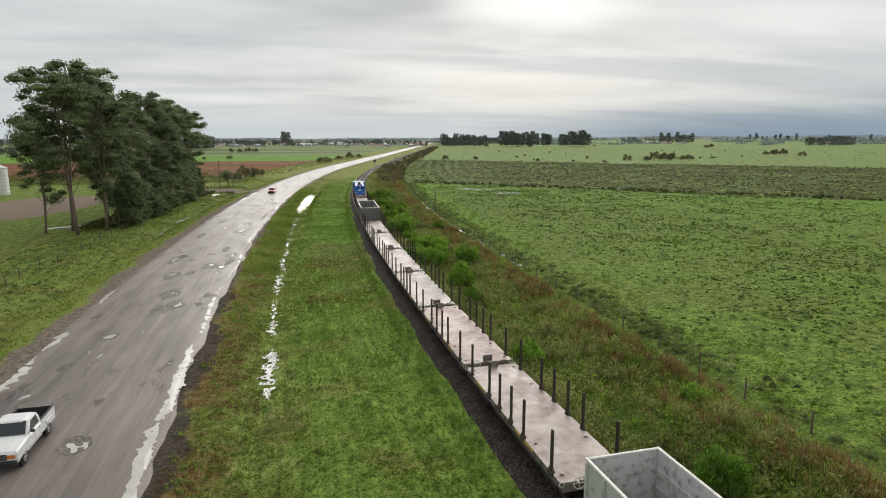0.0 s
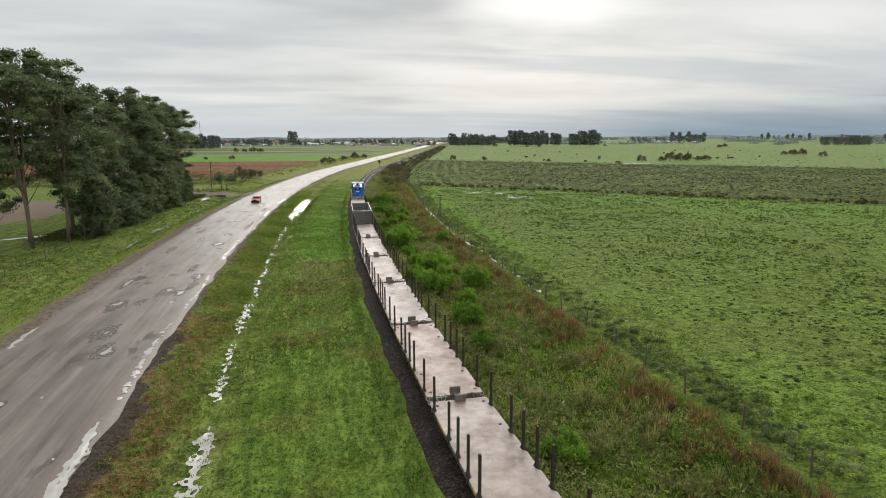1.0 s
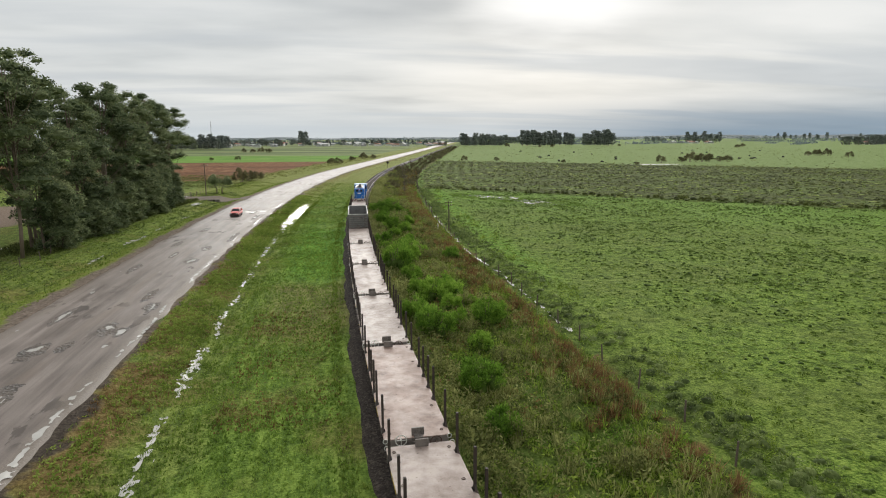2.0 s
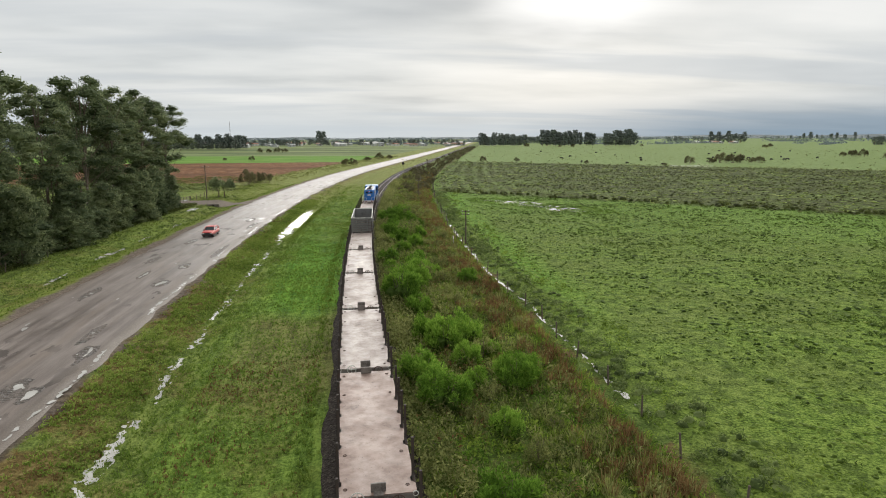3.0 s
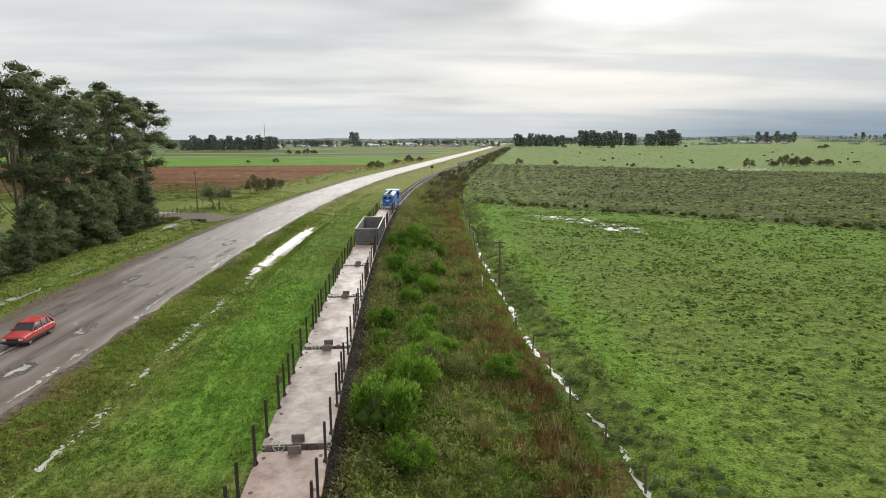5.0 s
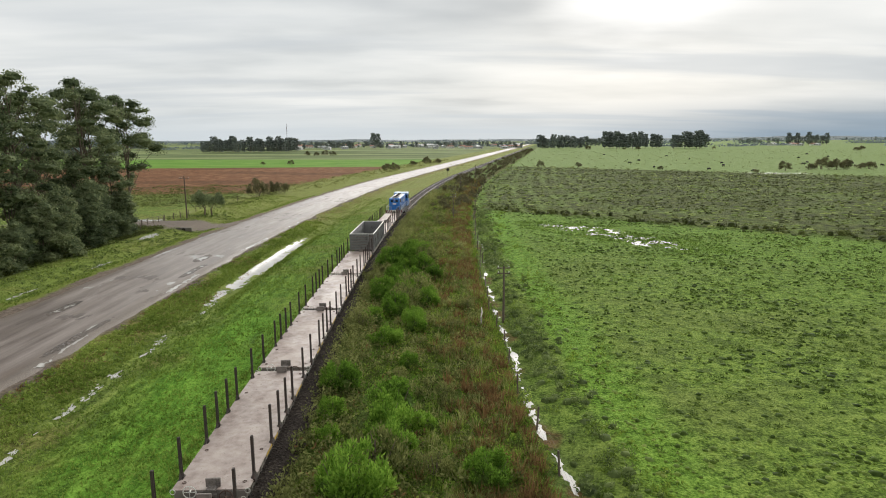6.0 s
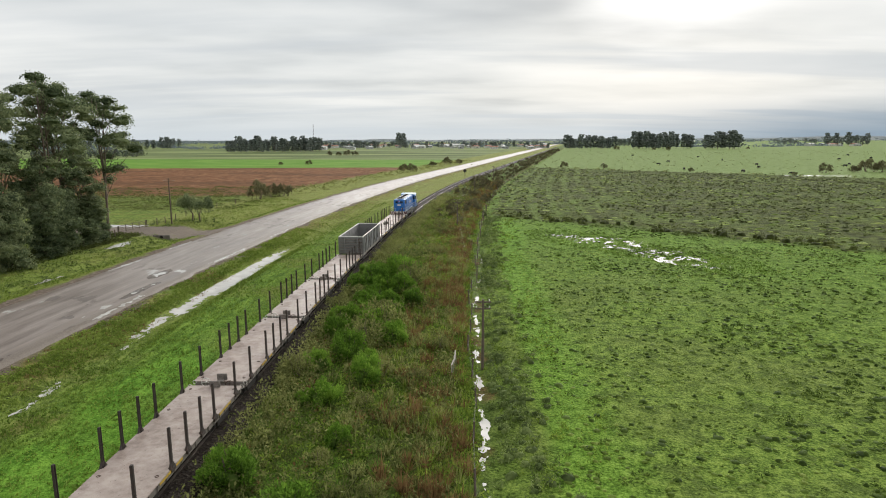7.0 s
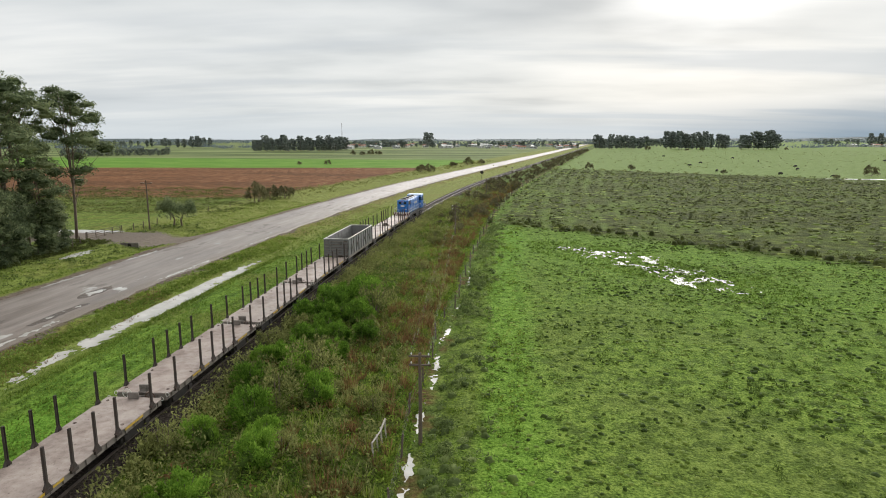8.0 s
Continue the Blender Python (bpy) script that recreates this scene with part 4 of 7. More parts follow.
        s.tube([(side * 1.33, y, 2.3) for y in (-7.4, -3.0, 0.0, 2.9)], 0.022, 6)
        for y in np.arange(-7.4, 3.0, 1.47):
            s.tube([(side * 1.33, y, 1.3), (side * 1.33, y, 2.3)], 0.02, 6)
        part("handrail", s, WHITE_RIM, root, "pale tubular handrail")
        part("battery_box", Soup().box(0.5, 3.0, 0.6, side * 1.05, 0, 0.72, bev=0.05), GRIME, root)
    for end in (-1, 1):
        stripes(root, end * (hl + 0.03), end)
        s = Soup()
        for x in (-1.3, -0.5, 0.5, 1.3):
            s.tube([(x, end * (hl - 0.06), 1.3), (x, end * (hl - 0.06), 2.25)], 0.022, 6)
        for a, b in ((-1.3, -0.5), (0.5, 1.3)):
            s.tube([(a, end * (hl - 0.06), 2.25), (b, end * (hl - 0.06), 2.25)], 0.022, 6)
        part("end_rail", s, WHITE_RIM, root)
        ob = coupler(root, end)
        ob.location = (0, end * (hl - 0.05), 0.85)
    s = Soup()
    s.tube([(0, -1.7, 0.62), (0, 1.7, 0.62)], 0.5, 16)
    part("fuel_tank", s, GRIME, root)
    bogie(root, -4.7, 3, 1.55), bogie(root, 4.7, 3, 1.55)
    return root


PITCH, JOINT, SPEED = 12.6, 57.2, 8.0
TRAIN = []       # (thing, place of its middle along the track at the start, half its bogie distance)


def build_train():
    first = flat_car()
    TRAIN.append((first, JOINT - PITCH / 2, 4.1))
    wheels = [s for s in SPIN]

    def again(ob, m):
        had = {w for w, *_ in SPIN}
        made = copy_thing(ob, m)
        for a, b in zip(ob.children_recursive, made.children_recursive):
            for w, at, r, v in list(SPIN):
                if w == a:
                    SPIN.append((b, at, r, v))
        return made

    for k in (-3, -2, 0, 1, 2, 4, 5):
        car = again(first, Matrix())
        TRAIN.append((car, JOINT + PITCH * (k + 0.5), 4.1))
        if k == -2:
            for ob in car.children:
                if ob.name.startswith("deck"):
                    ob.material_slots[0].link = "OBJECT"
                    ob.material_slots[0].material = ROSY_DECK
    g = gondola()
    TRAIN.append((g, JOINT + PITCH * 3.5, 4.0))
    TRAIN.append((again(g, Matrix()), JOINT - PITCH * 3.5 - 0.85, 4.0))
    for ob in g.children_recursive:
        if ob.type == "MESH" and ob.data.materials and ob.data.materials[0] in (GREY_PAINT, GREY_INSIDE):
            ob.material_slots[0].link = "OBJECT"
            ob.material_slots[0].material = WORN_SHADED_GREY
    TRAIN.append((locomotive(), JOINT + PITCH * 6 + 7.9, 4.7))


build_train()


# ---- cars ----
def loft(sections):
    """A closed skin through sections of equal length [[(x, y, z), ...], ...]."""
    s = Soup()
    k = len(sections[0])
    vs = [p for sec in sections for p in sec]
    fs = [(i * k + j, i * k + (j + 1) % k, (i + 1) * k + (j + 1) % k, (i + 1) * k + j) for i in range(len(sections) - 1) for j in range(k)]
    fs += [tuple(range(k)), tuple(reversed(range(len(vs) - k, len(vs))))]
    return s.add(vs, fs)


def section(y, half, low, high, crown=0.03, tuck=0.06):
    return [(-half + tuck, y, low), (-half, y, low + 0.18), (-half, y, high - 0.12), (-half + 0.07, y, high - 0.02), (-half * 0.5, y, high + crown), (half * 0.5, y, high + crown),
            (half - 0.07, y, high - 0.02), (half, y, high - 0.12), (half, y, low + 0.18), (half - tuck, y, low)]


def wheel(root, x, y, r, wide, speed):
    s = Soup()
    s.tube([(-wide / 2, 0, 0), (-wide / 2 + 0.03, 0, 0), (wide / 2 - 0.03, 0, 0), (wide / 2, 0, 0)], [r - 0.04, r, r, r - 0.04], 20)
    w = part("wheel", s, RUBBER, root, "black tyre with grey rim")
    w.location = (x, y, r)
    side = 1 if x > 0 else -1
    s = Soup()
    s.tube([(side * (wide / 2 - 0.01), 0, 0), (side * (wide / 2 + 0.012), 0, 0)], r * 0.62, 14)
    part("rim", s, CHROME, w)
    s = Soup()
    # Black blocks stand in for the dark slots of the rim.
    for k in range(5):
        a = math.tau * k / 5
        s.box(0.02, r * 0.2, r * 0.2, side * (wide / 2 + 0.012), math.cos(a) * r * 0.4, math.sin(a) * r * 0.4)
    part("hubcap", s, BLACK, w)
    SPIN.append((w, (x, y, r), r, speed))


def pickup():
    root = thing("pickup_truck", "white single-cab pickup truck with black bed, driving on the road", "pickup truck")
    h = 0.95
    body = loft([section(2.62, h - 0.12, 0.5, 0.98), section(2.5, h - 0.02, 0.42, 1.08), section(1.9, h, 0.4, 1.16), section(0.95, h, 0.4, 1.2), section(-0.75, h, 0.4, 1.2), section(-0.8, h, 0.4, 1.15)])
    part("body", body, WHITE, root, "glossy white front body and doors")
    bed = Soup()
    for side in (-1, 1):
        bed.box(0.1, 1.95, 0.72, side * (h - 0.05), -1.8, 0.86, bev=0.03)
        bed.box(0.16, 0.9, 0.16, side * (h - 0.02), -1.75, 0.84, bev=0.05)
    bed.box(2 * h - 0.1, 0.07, 0.66, 0, -2.75, 0.88, bev=0.02)
    bed.box(2 * h - 0.1, 0.06, 0.7, 0, -0.86, 0.86, bev=0.02)
    part("bed", bed, WHITE, root, "white cargo bed sides")
    liner = part("bed_liner", Soup().box(2 * h - 0.2, 1.86, 0.04, 0, -1.8, 0.62), BLACK, root, "black bed liner")
    for side in (-1, 1):
        part("liner_panel", Soup().box(0.02, 1.84, 0.6, side * (h - 0.112), -1.8, 0.93), BLACK, liner)
        part("bed_rail", Soup().box(0.12, 1.97, 0.03, side * (h - 0.05), -1.8, 1.235), BLACK, liner)
    part("liner_panel", Soup().box(2 * h - 0.22, 0.02, 0.6, 0, -2.705, 0.93), BLACK, liner)
    cabin = loft([[(-0.9 + 0.0, 1.0, 1.18), (-0.9, 1.0, 1.2), (-0.86, 0.95, 1.24), (-0.5, 0.95, 1.26), (0.5, 0.95, 1.26), (0.86, 0.95, 1.24), (0.9, 1.0, 1.2), (0.9, 1.0, 1.18)],
                  [(-0.9, 0.3, 1.18), (-0.84, 0.3, 1.5), (-0.76, 0.3, 1.7), (-0.5, 0.32, 1.76), (0.5, 0.32, 1.76), (0.76, 0.3, 1.7), (0.84, 0.3, 1.5), (0.9, 0.3, 1.18)],
                  [(-0.9, -0.6, 1.18), (-0.84, -0.6, 1.52), (-0.75, -0.6, 1.74), (-0.5, -0.6, 1.79), (0.5, -0.6, 1.79), (0.75, -0.6, 1.74), (0.84, -0.6, 1.52), (0.9, -0.6, 1.18)],
                  [(-0.9, -0.8, 1.18), (-0.84, -0.78, 1.5), (-0.74, -0.74, 1.7), (-0.5, -0.72, 1.74), (0.5, -0.72, 1.74), (0.74, -0.74, 1.7), (0.84, -0.78, 1.5), (0.9, -0.8, 1.18)]])
    part("cab", cabin, WHITE, root, "white cab roof and pillars")
    s = Soup()
    s.add([(-0.78, 1.0, 1.27), (0.78, 1.0, 1.27), (0.66, 0.38, 1.71), (-0.66, 0.38, 1.71), (-0.78, 0.98, 1.25), (0.78, 0.98, 1.25), (0.66, 0.36, 1.69), (-0.66, 0.36, 1.69)],
          [(0, 1, 2, 3), (4, 5, 6, 7), (0, 1, 5, 4), (1, 2, 6, 5), (2, 3, 7, 6), (3, 0, 4, 7)])
    part("windscreen", s, GLASS, root)
    for side in (-1, 1):
        s = Soup()
        x0, x1 = side * 0.905, side * 0.80
        s.add([(x0, 0.72, 1.24), (x0, -0.55, 1.24), (x1, -0.52, 1.66), (x1, 0.22, 1.64), (x0 + side * 0.01, 0.72, 1.24), (x0 + side * 0.01, -0.55, 1.24), (x1 + side * 0.01, -0.52, 1.66), (x1 + side * 0.01, 0.22, 1.64)],
              [(0, 1, 2, 3), (4, 5, 6, 7), (0, 1, 5, 4), (1, 2, 6, 5), (2, 3, 7, 6), (3, 0, 4, 7)])
        part("side_window", s, GLASS, root)
        part("mirror", Soup().box(0.2, 0.08, 0.16, side * 1.05, 0.72, 1.3, bev=0.02), BLACK, root)
        part("door_handle", Soup().box(0.03, 0.16, 0.035, side * 0.96, -0.4, 1.02), BLACK, root)
        part("headlamp", Soup().box(0.36, 0.1, 0.2, side * 0.68, 2.58, 0.84, bev=0.03), AMBER, root, "headlamp with orange indicator")
        part("tail_light", Soup().box(0.12, 0.04, 0.3, side * 0.86, -2.8, 0.95, bev=0.01), RED_LENS, root)
        s = Soup()
        for yy in (1.72, -1.62):
            s.ring(side * (h - 0.06), yy, 0.4, 0.42, 0.05, "x", 18, 5)
        part("wheel_arch", s, BLACK, root, "dark wheel arches")
    part("rear_window", Soup().box(1.3, 0.02, 0.34, 0, -0.81, 1.5, pose(0, 0, 0, 0, 0, 0), 0.005), GLASS, root)
    grille = part("grille", Soup().box(1.0, 0.08, 0.3, 0, 2.6, 0.84, bev=0.02), BLACK, root, "black front grille")
    for z in (0.76, 0.84, 0.92):
        part("grille_bar", Soup().box(0.96, 0.03, 0.02, 0, 2.65, z), CHROME, grille)
    part("front_bumper", Soup().box(1.86, 0.22, 0.26, 0, 2.66, 0.54, bev=0.06), BLACK, root, "black bumper")
    part("rear_bumper", Soup().box(1.7, 0.14, 0.16, 0, -2.85, 0.52, bev=0.03), BLACK, root)
    part("chassis", Soup().box(1.6, 4.9, 0.2, 0, -0.1, 0.45), BLACK, root)
    for x in (-0.83, 0.83):
        for y in (1.72, -1.62):
            wheel(root, x, y, 0.37, 0.24, 13.5)
    return root


def hatchback():
    root = thing("old_car", "old faded red estate car driving along the wet road", "car")
    h = 0.79
    body = loft([section(2.05, h - 0.1, 0.42, 0.72), section(1.95, h - 0.02, 0.34, 0.8), section(1.2, h, 0.3, 0.88), section(0.75, h, 0.28, 0.9), section(-1.6, h, 0.3, 0.9), section(-2.0, h - 0.02, 0.34, 0.88), section(-2.08, h - 0.1, 0.42, 0.8)])
    part("body", body, RED, root, "faded red body")
    part("lower_trim", loft([section(1.9, h + 0.008, 0.26, 0.42, 0, 0.02), section(-1.9, h + 0.008, 0.26, 0.42, 0, 0.02)]), BLACK, root)
    glass = loft([[(-0.74, 0.82, 0.86), (-0.70, 0.78, 0.92), (0.70, 0.78, 0.92), (0.74, 0.82, 0.86)], [(-0.74, 0.2, 0.86), (-0.6, 0.18, 1.33), (0.6, 0.18, 1.33), (0.74, 0.2, 0.86)],
                  [(-0.74, -1.5, 0.86), (-0.6, -1.45, 1.33), (0.6, -1.45, 1.33), (0.74, -1.5, 0.86)], [(-0.74, -1.98, 0.86), (-0.68, -1.92, 0.92), (0.68, -1.92, 0.92), (0.74, -1.98, 0.86)]])
    part("glazing", glass, GLASS, root, "dark car windows")
    roof = Soup().box(1.24, 1.72, 0.07, 0, -0.64, 1.36, bev=0.03)
    part("roof", roof, RED, root, "faded red roof")
    for side in (-1, 1):
        for low, high, thick in ((0.84, 0.2, 0.035), (-0.45, -0.45, 0.04), (-1.25, -1.22, 0.045), (-1.98, -1.48, 0.05)):
            part("pillar", Soup().tube([(side * 0.75, low, 0.88), (side * 0.605, high, 1.35)], thick, 6), RED, root)
        part("headlamp", Soup().box(0.26, 0.06, 0.16, side * 0.56, 2.04, 0.62, bev=0.02), LAMP_GLASS, root)
        part("tail_light", Soup().box(0.2, 0.05, 0.18, side * 0.6, -2.07, 0.66, bev=0.02), RED_LENS, root)
        part("mirror", Soup().box(0.14, 0.07, 0.1, side * 0.86, 0.6, 0.95, bev=0.02), BLACK, root)
        part("door_handle", Soup().box(0.03, 0.12, 0.03, side * 0.79, -0.3, 0.78), BLACK, root)
    part("grille", Soup().box(0.8, 0.06, 0.16, 0, 2.03, 0.62, bev=0.01), BLACK, root, "black grille")
    part("front_bumper", Soup().box(1.5, 0.16, 0.14, 0, 2.1, 0.46, bev=0.03), BLACK, root)
    part("rear_bumper", Soup().box(1.5, 0.14, 0.14, 0, -2.12, 0.48, bev=0.03), BLACK, root)
    part("chassis", Soup().box(1.3, 3.6, 0.12, 0, 0, 0.28), BLACK, root)
    for x in (-0.68, 0.68):
        for y in (1.28, -1.3):
            wheel(root, x, y, 0.3, 0.18, 12.5)
    return root


PICKUP, RED_CAR = pickup(), hatchback()
PICKUP.scale = (0.88, 0.86, 0.9)


def motions():
    for ob, s0, half in TRAIN:
        rows = []
        for k in range(17):
            t = 0.5 * k
            x0, y0 = on_track(s0 - half + SPEED * t)
            x1, y1 = on_track(s0 + half + SPEED * t)
            rows.append((t, pose((x0 + x1) / 2, (y0 + y1) / 2, RAIL_TOP, 0, 0, -math.degrees(math.atan2(x1 - x0, y1 - y0)))))
        walk(ob, rows)
    for ob, y0, v, d in ((PICKUP, 30.1, 13.5, -23.35), (RED_CAR, 168.7, 12.5, -22.75)):
        rows = []
        for k in range(17):
            t = 0.5 * k
            y = y0 - v * t
            slope = float(track_x(y + 1) - track_x(y - 1)) / 2
            rows.append((t, pose(float(track_x(y)) + d, y, 0.225, 0, 0, 180 - math.degrees(math.atan(slope)))))
        walk(ob, rows)
    for ob, at, r, v in SPIN:
        step = 1 if r < 0.4 else 2
        rows = [(k / 30.0, pose(*at, -math.degrees(v / r) * k / 30.0)) for k in range(0, 241, step)]
        walk(ob, rows)


# ---- plants ----
def leaf_cards(centres, sizes, rng, droop=0.0, aspect=0.45):
    """One quad leaf for each centre, turned at random."""
    n = len(centres)
    a = rng.normal(size=(n, 3))
    a[:, 2] -= droop
    a /= np.linalg.norm(a, axis=1, keepdims=True)
    b = np.cross(a, rng.normal(size=(n, 3)))
    b /= np.linalg.norm(b, axis=1, keepdims=True)
    L, W = sizes[:, None] * a * 0.5, sizes[:, None] * aspect * b * 0.5
    v = np.stack([centres - L, centres + W, centres + L, centres - W], 1).reshape(-1, 3)
    return v, np.arange(4 * n).reshape(n, 4)


def ball(rng, n, r, shell=0.55):
    p = rng.normal(size=(n, 3))
    p /= np.linalg.norm(p, axis=1, keepdims=True)
    return p * (shell + (1 - shell) * rng.random((n, 1))) * np.asarray(r)


def lump():
    """A unit ball of 80 facets, as arrays."""
    unit = bmesh.new()
    bmesh.ops.create_icosphere(unit, subdivisions=2, radius=1.0)
    unit.verts.index_update()
    shape = np.array([v.co for v in unit.verts])
    faces = np.array([[v.index for v in f.verts] for f in unit.faces])
    unit.free()
    return shape, faces


LUMP_V, LUMP_F = lump()


def eucalyptus_parts(seed, height, low, spread_, limbs, leaf=0.34, dense=105):
    """Trunk soup, leaf arrays and inner foliage: the trunk forks into leaders, whose rising limbs bear flat umbrella-like leaf pads."""
    rng = np.random.default_rng(seed)
    wood = Soup()
    fork, lean = rng.uniform(0.26, 0.4), rng.uniform(-0.7, 0.7, 2)
    leaders = [(rng.uniform(0, math.tau), rng.uniform(0.12, 0.4) * spread_, rng.uniform(0.86, 0.95) * height) for _ in range(3)]
    leaders[0] = (leaders[0][0], 0.1 * spread_, 0.95 * height)

    def leader_at(k, f):
        az, out, top = leaders[k]
        g = max(0.0, (f - fork) / (1 - fork)) ** 0.8
        return np.array([lean[0] * f + 0.2 * math.sin(5 * f + seed) + out * g * math.cos(az), lean[1] * f + 0.2 * math.cos(4 * f + seed) + out * g * math.sin(az), top * f])

    thick = 0.2 * height / 24
    for k in range(3):
        fs = np.linspace(0 if k == 0 else fork * 0.97, 1, 9)
        wood.tube([leader_at(k, f) for f in fs], [thick * (1 - 0.88 * f) * (1.0 if k == 0 else 0.8) + 0.015 for f in fs], 7)
    cs, ss, vs, fc = [], [], [], []
    for k in range(limbs):
        f = low + (0.99 - low) * ((k + rng.random()) / limbs) ** (0.95 if low < 0.3 else 0.72)
        j = int(rng.integers(0, 3)) if f > fork + 0.1 else 0
        base = leader_at(j, max(f - rng.uniform(0.12, 0.24), 0.04))
        az = k * 2.399 + rng.uniform(-0.6, 0.6)
        dome = math.sqrt(max(0.06, 1 - ((f - 0.6) / 0.42) ** 2)) if f > 0.6 else 0.62 + 0.38 * (f - low) / max(0.6 - low, 0.1)
        reach = spread_ * dome * rng.uniform(0.4, 1.05) * (0.72 if j else 1.0)
        tip = np.array([base[0] + reach * math.cos(az), base[1] + reach * math.sin(az), height * f + rng.uniform(-0.7, 0.5)])
        elbow = base * 0.55 + tip * 0.45 + np.array([0, 0, -0.1 * reach])
        wood.tube([base, elbow, tip], [0.065, 0.045, 0.015], 4, False)
        r0 = rng.uniform(0.85, 1.55) * (0.8 + 0.4 * dome)
        for q in range(3 if low < 0.3 else 2):
            r = r0 * (1.0, 0.75, 0.6)[q] * rng.uniform(0.85, 1.15)
            c = tip if q == 0 else tip * (0.82, 0.62)[q - 1] + elbow * (0.18, 0.38)[q - 1] + rng.normal(size=3) * np.array([0.75, 0.75, 0.35]) * r0
            body = LUMP_V * rng.uniform(0.6, 1.15, (len(LUMP_V), 1)) * np.array([r * 0.7, r * 0.7, r * 0.42])
            fc.append(LUMP_F + sum(len(a) for a in vs))
            vs.append(body + c)
            n = int(dense * r * r) + 16
            p = rng.normal(size=(n, 3))
            p[:, 2] = np.where(rng.random(n) < 0.72, np.abs(p[:, 2]), -np.abs(p[:, 2]))
            p /= np.linalg.norm(p, axis=1, keepdims=True)
            p *= rng.uniform(0.72, 1.12, (n, 1)) * np.array([r, r, r * 0.68])
            p[:, 2] -= 0.16 * (p[:, 0] ** 2 + p[:, 1] ** 2) / r
            cs.append(c + p)
            ss.append(rng.uniform(0.55, 1.2, n) * leaf)
    v, f = leaf_cards(np.concatenate(cs), np.concatenate(ss), rng, 0.5, 0.46)
    return wood.mesh("trunk", True), v, f, np.concatenate(vs), np.concatenate(fc)


def tree(name, label, seed, height, low, spread_, limbs, leaf=0.34, leafmat=None, group="", category="tree", dense=105):
    wood, v, f, iv, jf = eucalyptus_parts(seed, height, low, spread_, limbs, leaf, dense)
    root = thing(name, label, category, group)
    part("trunk", wood, BARK, root, "slender brown trunk and limbs")
    part("crown", raw_mesh("crown", v, f, leafmat or EUC), None, root, "airy crown of flat leaf clumps")
    part("inner_foliage", raw_mesh("inner_foliage", iv, jf, leafmat or EUC), None, root)
    return root


FAR_LUMP = (LUMP_V[:12].copy(), np.array([(i, j, k) for i in range(12) for j in range(i + 1, 12) for k in range(j + 1, 12)
                                          if max((Vector(LUMP_V[a]) - Vector(LUMP_V[b])).length for a, b in ((i, j), (j, k), (i, k))) < 1.2]))


def far_tree(label, seed, height, spread_, lumps):
    """A tree for the skyline: short trunk and a crown of uneven lumps with loose leaf tufts on them."""
    rng = np.random.default_rng(seed)
    root = thing("distant_tree", label, "tree", "skyline trees")
    part("trunk", Soup().tube([(0, 0, -0.3), (0.2, 0.1, height * 0.3), (0, 0, height * 0.7)], [0.4, 0.3, 0.12], 6), BARK, root)
    shape, faces = FAR_LUMP
    vs, fs, cs = [], [], []
    for k in range(lumps):
        f = (k + rng.random()) / lumps
        az, reach = k * 2.4 + rng.uniform(-0.6, 0.6), spread_ * math.sqrt(max(0.05, 1 - (1.7 * f - 0.85) ** 2)) * rng.uniform(0.3, 1.0)
        c = np.array([reach * math.cos(az), reach * math.sin(az), height * (0.10 + 0.86 * f ** 0.85) + rng.uniform(-1.0, 1.0)])
        q = height * rng.uniform(0.035, 0.085)
        body = shape * (rng.uniform(0.55, 1.35, (len(shape), 1))) * np.array([q * 1.25, q * 1.25, q * 0.85])
        vs.append(body + c)
        fs.append(faces + k * len(shape))
        cs.append(c + ball(rng, 8, (q * 1.9, q * 1.9, q * 1.4), 0.55))
    part("crown", raw_mesh("crown", np.concatenate(vs), np.concatenate(fs), FAR_HAZED_LEAF), None, root, "lumpy crown, its dull green paled for haze")
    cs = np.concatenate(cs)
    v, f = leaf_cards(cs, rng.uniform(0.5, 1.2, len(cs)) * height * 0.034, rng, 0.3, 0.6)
    part("outer_leaves", raw_mesh("outer_leaves", v, f, FAR_HAZED_LEAF), None, root)
    return root


ROW = "eucalyptus row beside the road"
tall = [tree("eucalyptus_tree", "tall slender eucalyptus with bare lower trunk", 11, 24.0, 0.36, 5.2, 22, group=ROW),
        tree("eucalyptus_tree", "tall slender eucalyptus with bare lower trunk", 12, 24.0, 0.32, 5.4, 24, group=ROW),
        tree("eucalyptus_tree", "tall slender eucalyptus with bare lower trunk", 13, 24.0, 0.38, 5.9, 23, group=ROW)]
full = [tree("eucalyptus_tree", "dark eucalyptus leafy down to the ground", 21, 14.5, 0.18, 3.8, 17, group=ROW),
        tree("eucalyptus_tree", "dark eucalyptus leafy down to the ground", 22, 14.5, 0.15, 4.0, 17, group=ROW)]
rng = np.random.default_rng(5)
# tall crowns: x, y, height
spots = [(tall[k % 3], x, y, h / 24.0) for k, (x, y, h) in enumerate((
    (-36.5, 102.5, 26.0), (-41.5, 104.5, 17.5), (-38.8, 107.0, 26.0), (-33.4, 106.5, 24.0), (-35.0, 113.0, 25.4), (-37.0, 119.0, 23.4), (-34.0, 126.0, 21.6), (-36.2, 133.5, 20.2),
    (-34.6, 141.5, 24.2), (-37.2, 147.5, 23.0), (-34.8, 152.0, 23.6), (-36.8, 159.0, 21.4), (-34.8, 168.5, 24.2), (-36.6, 174.0, 23.4), (-34.4, 181.5, 22.6)))]
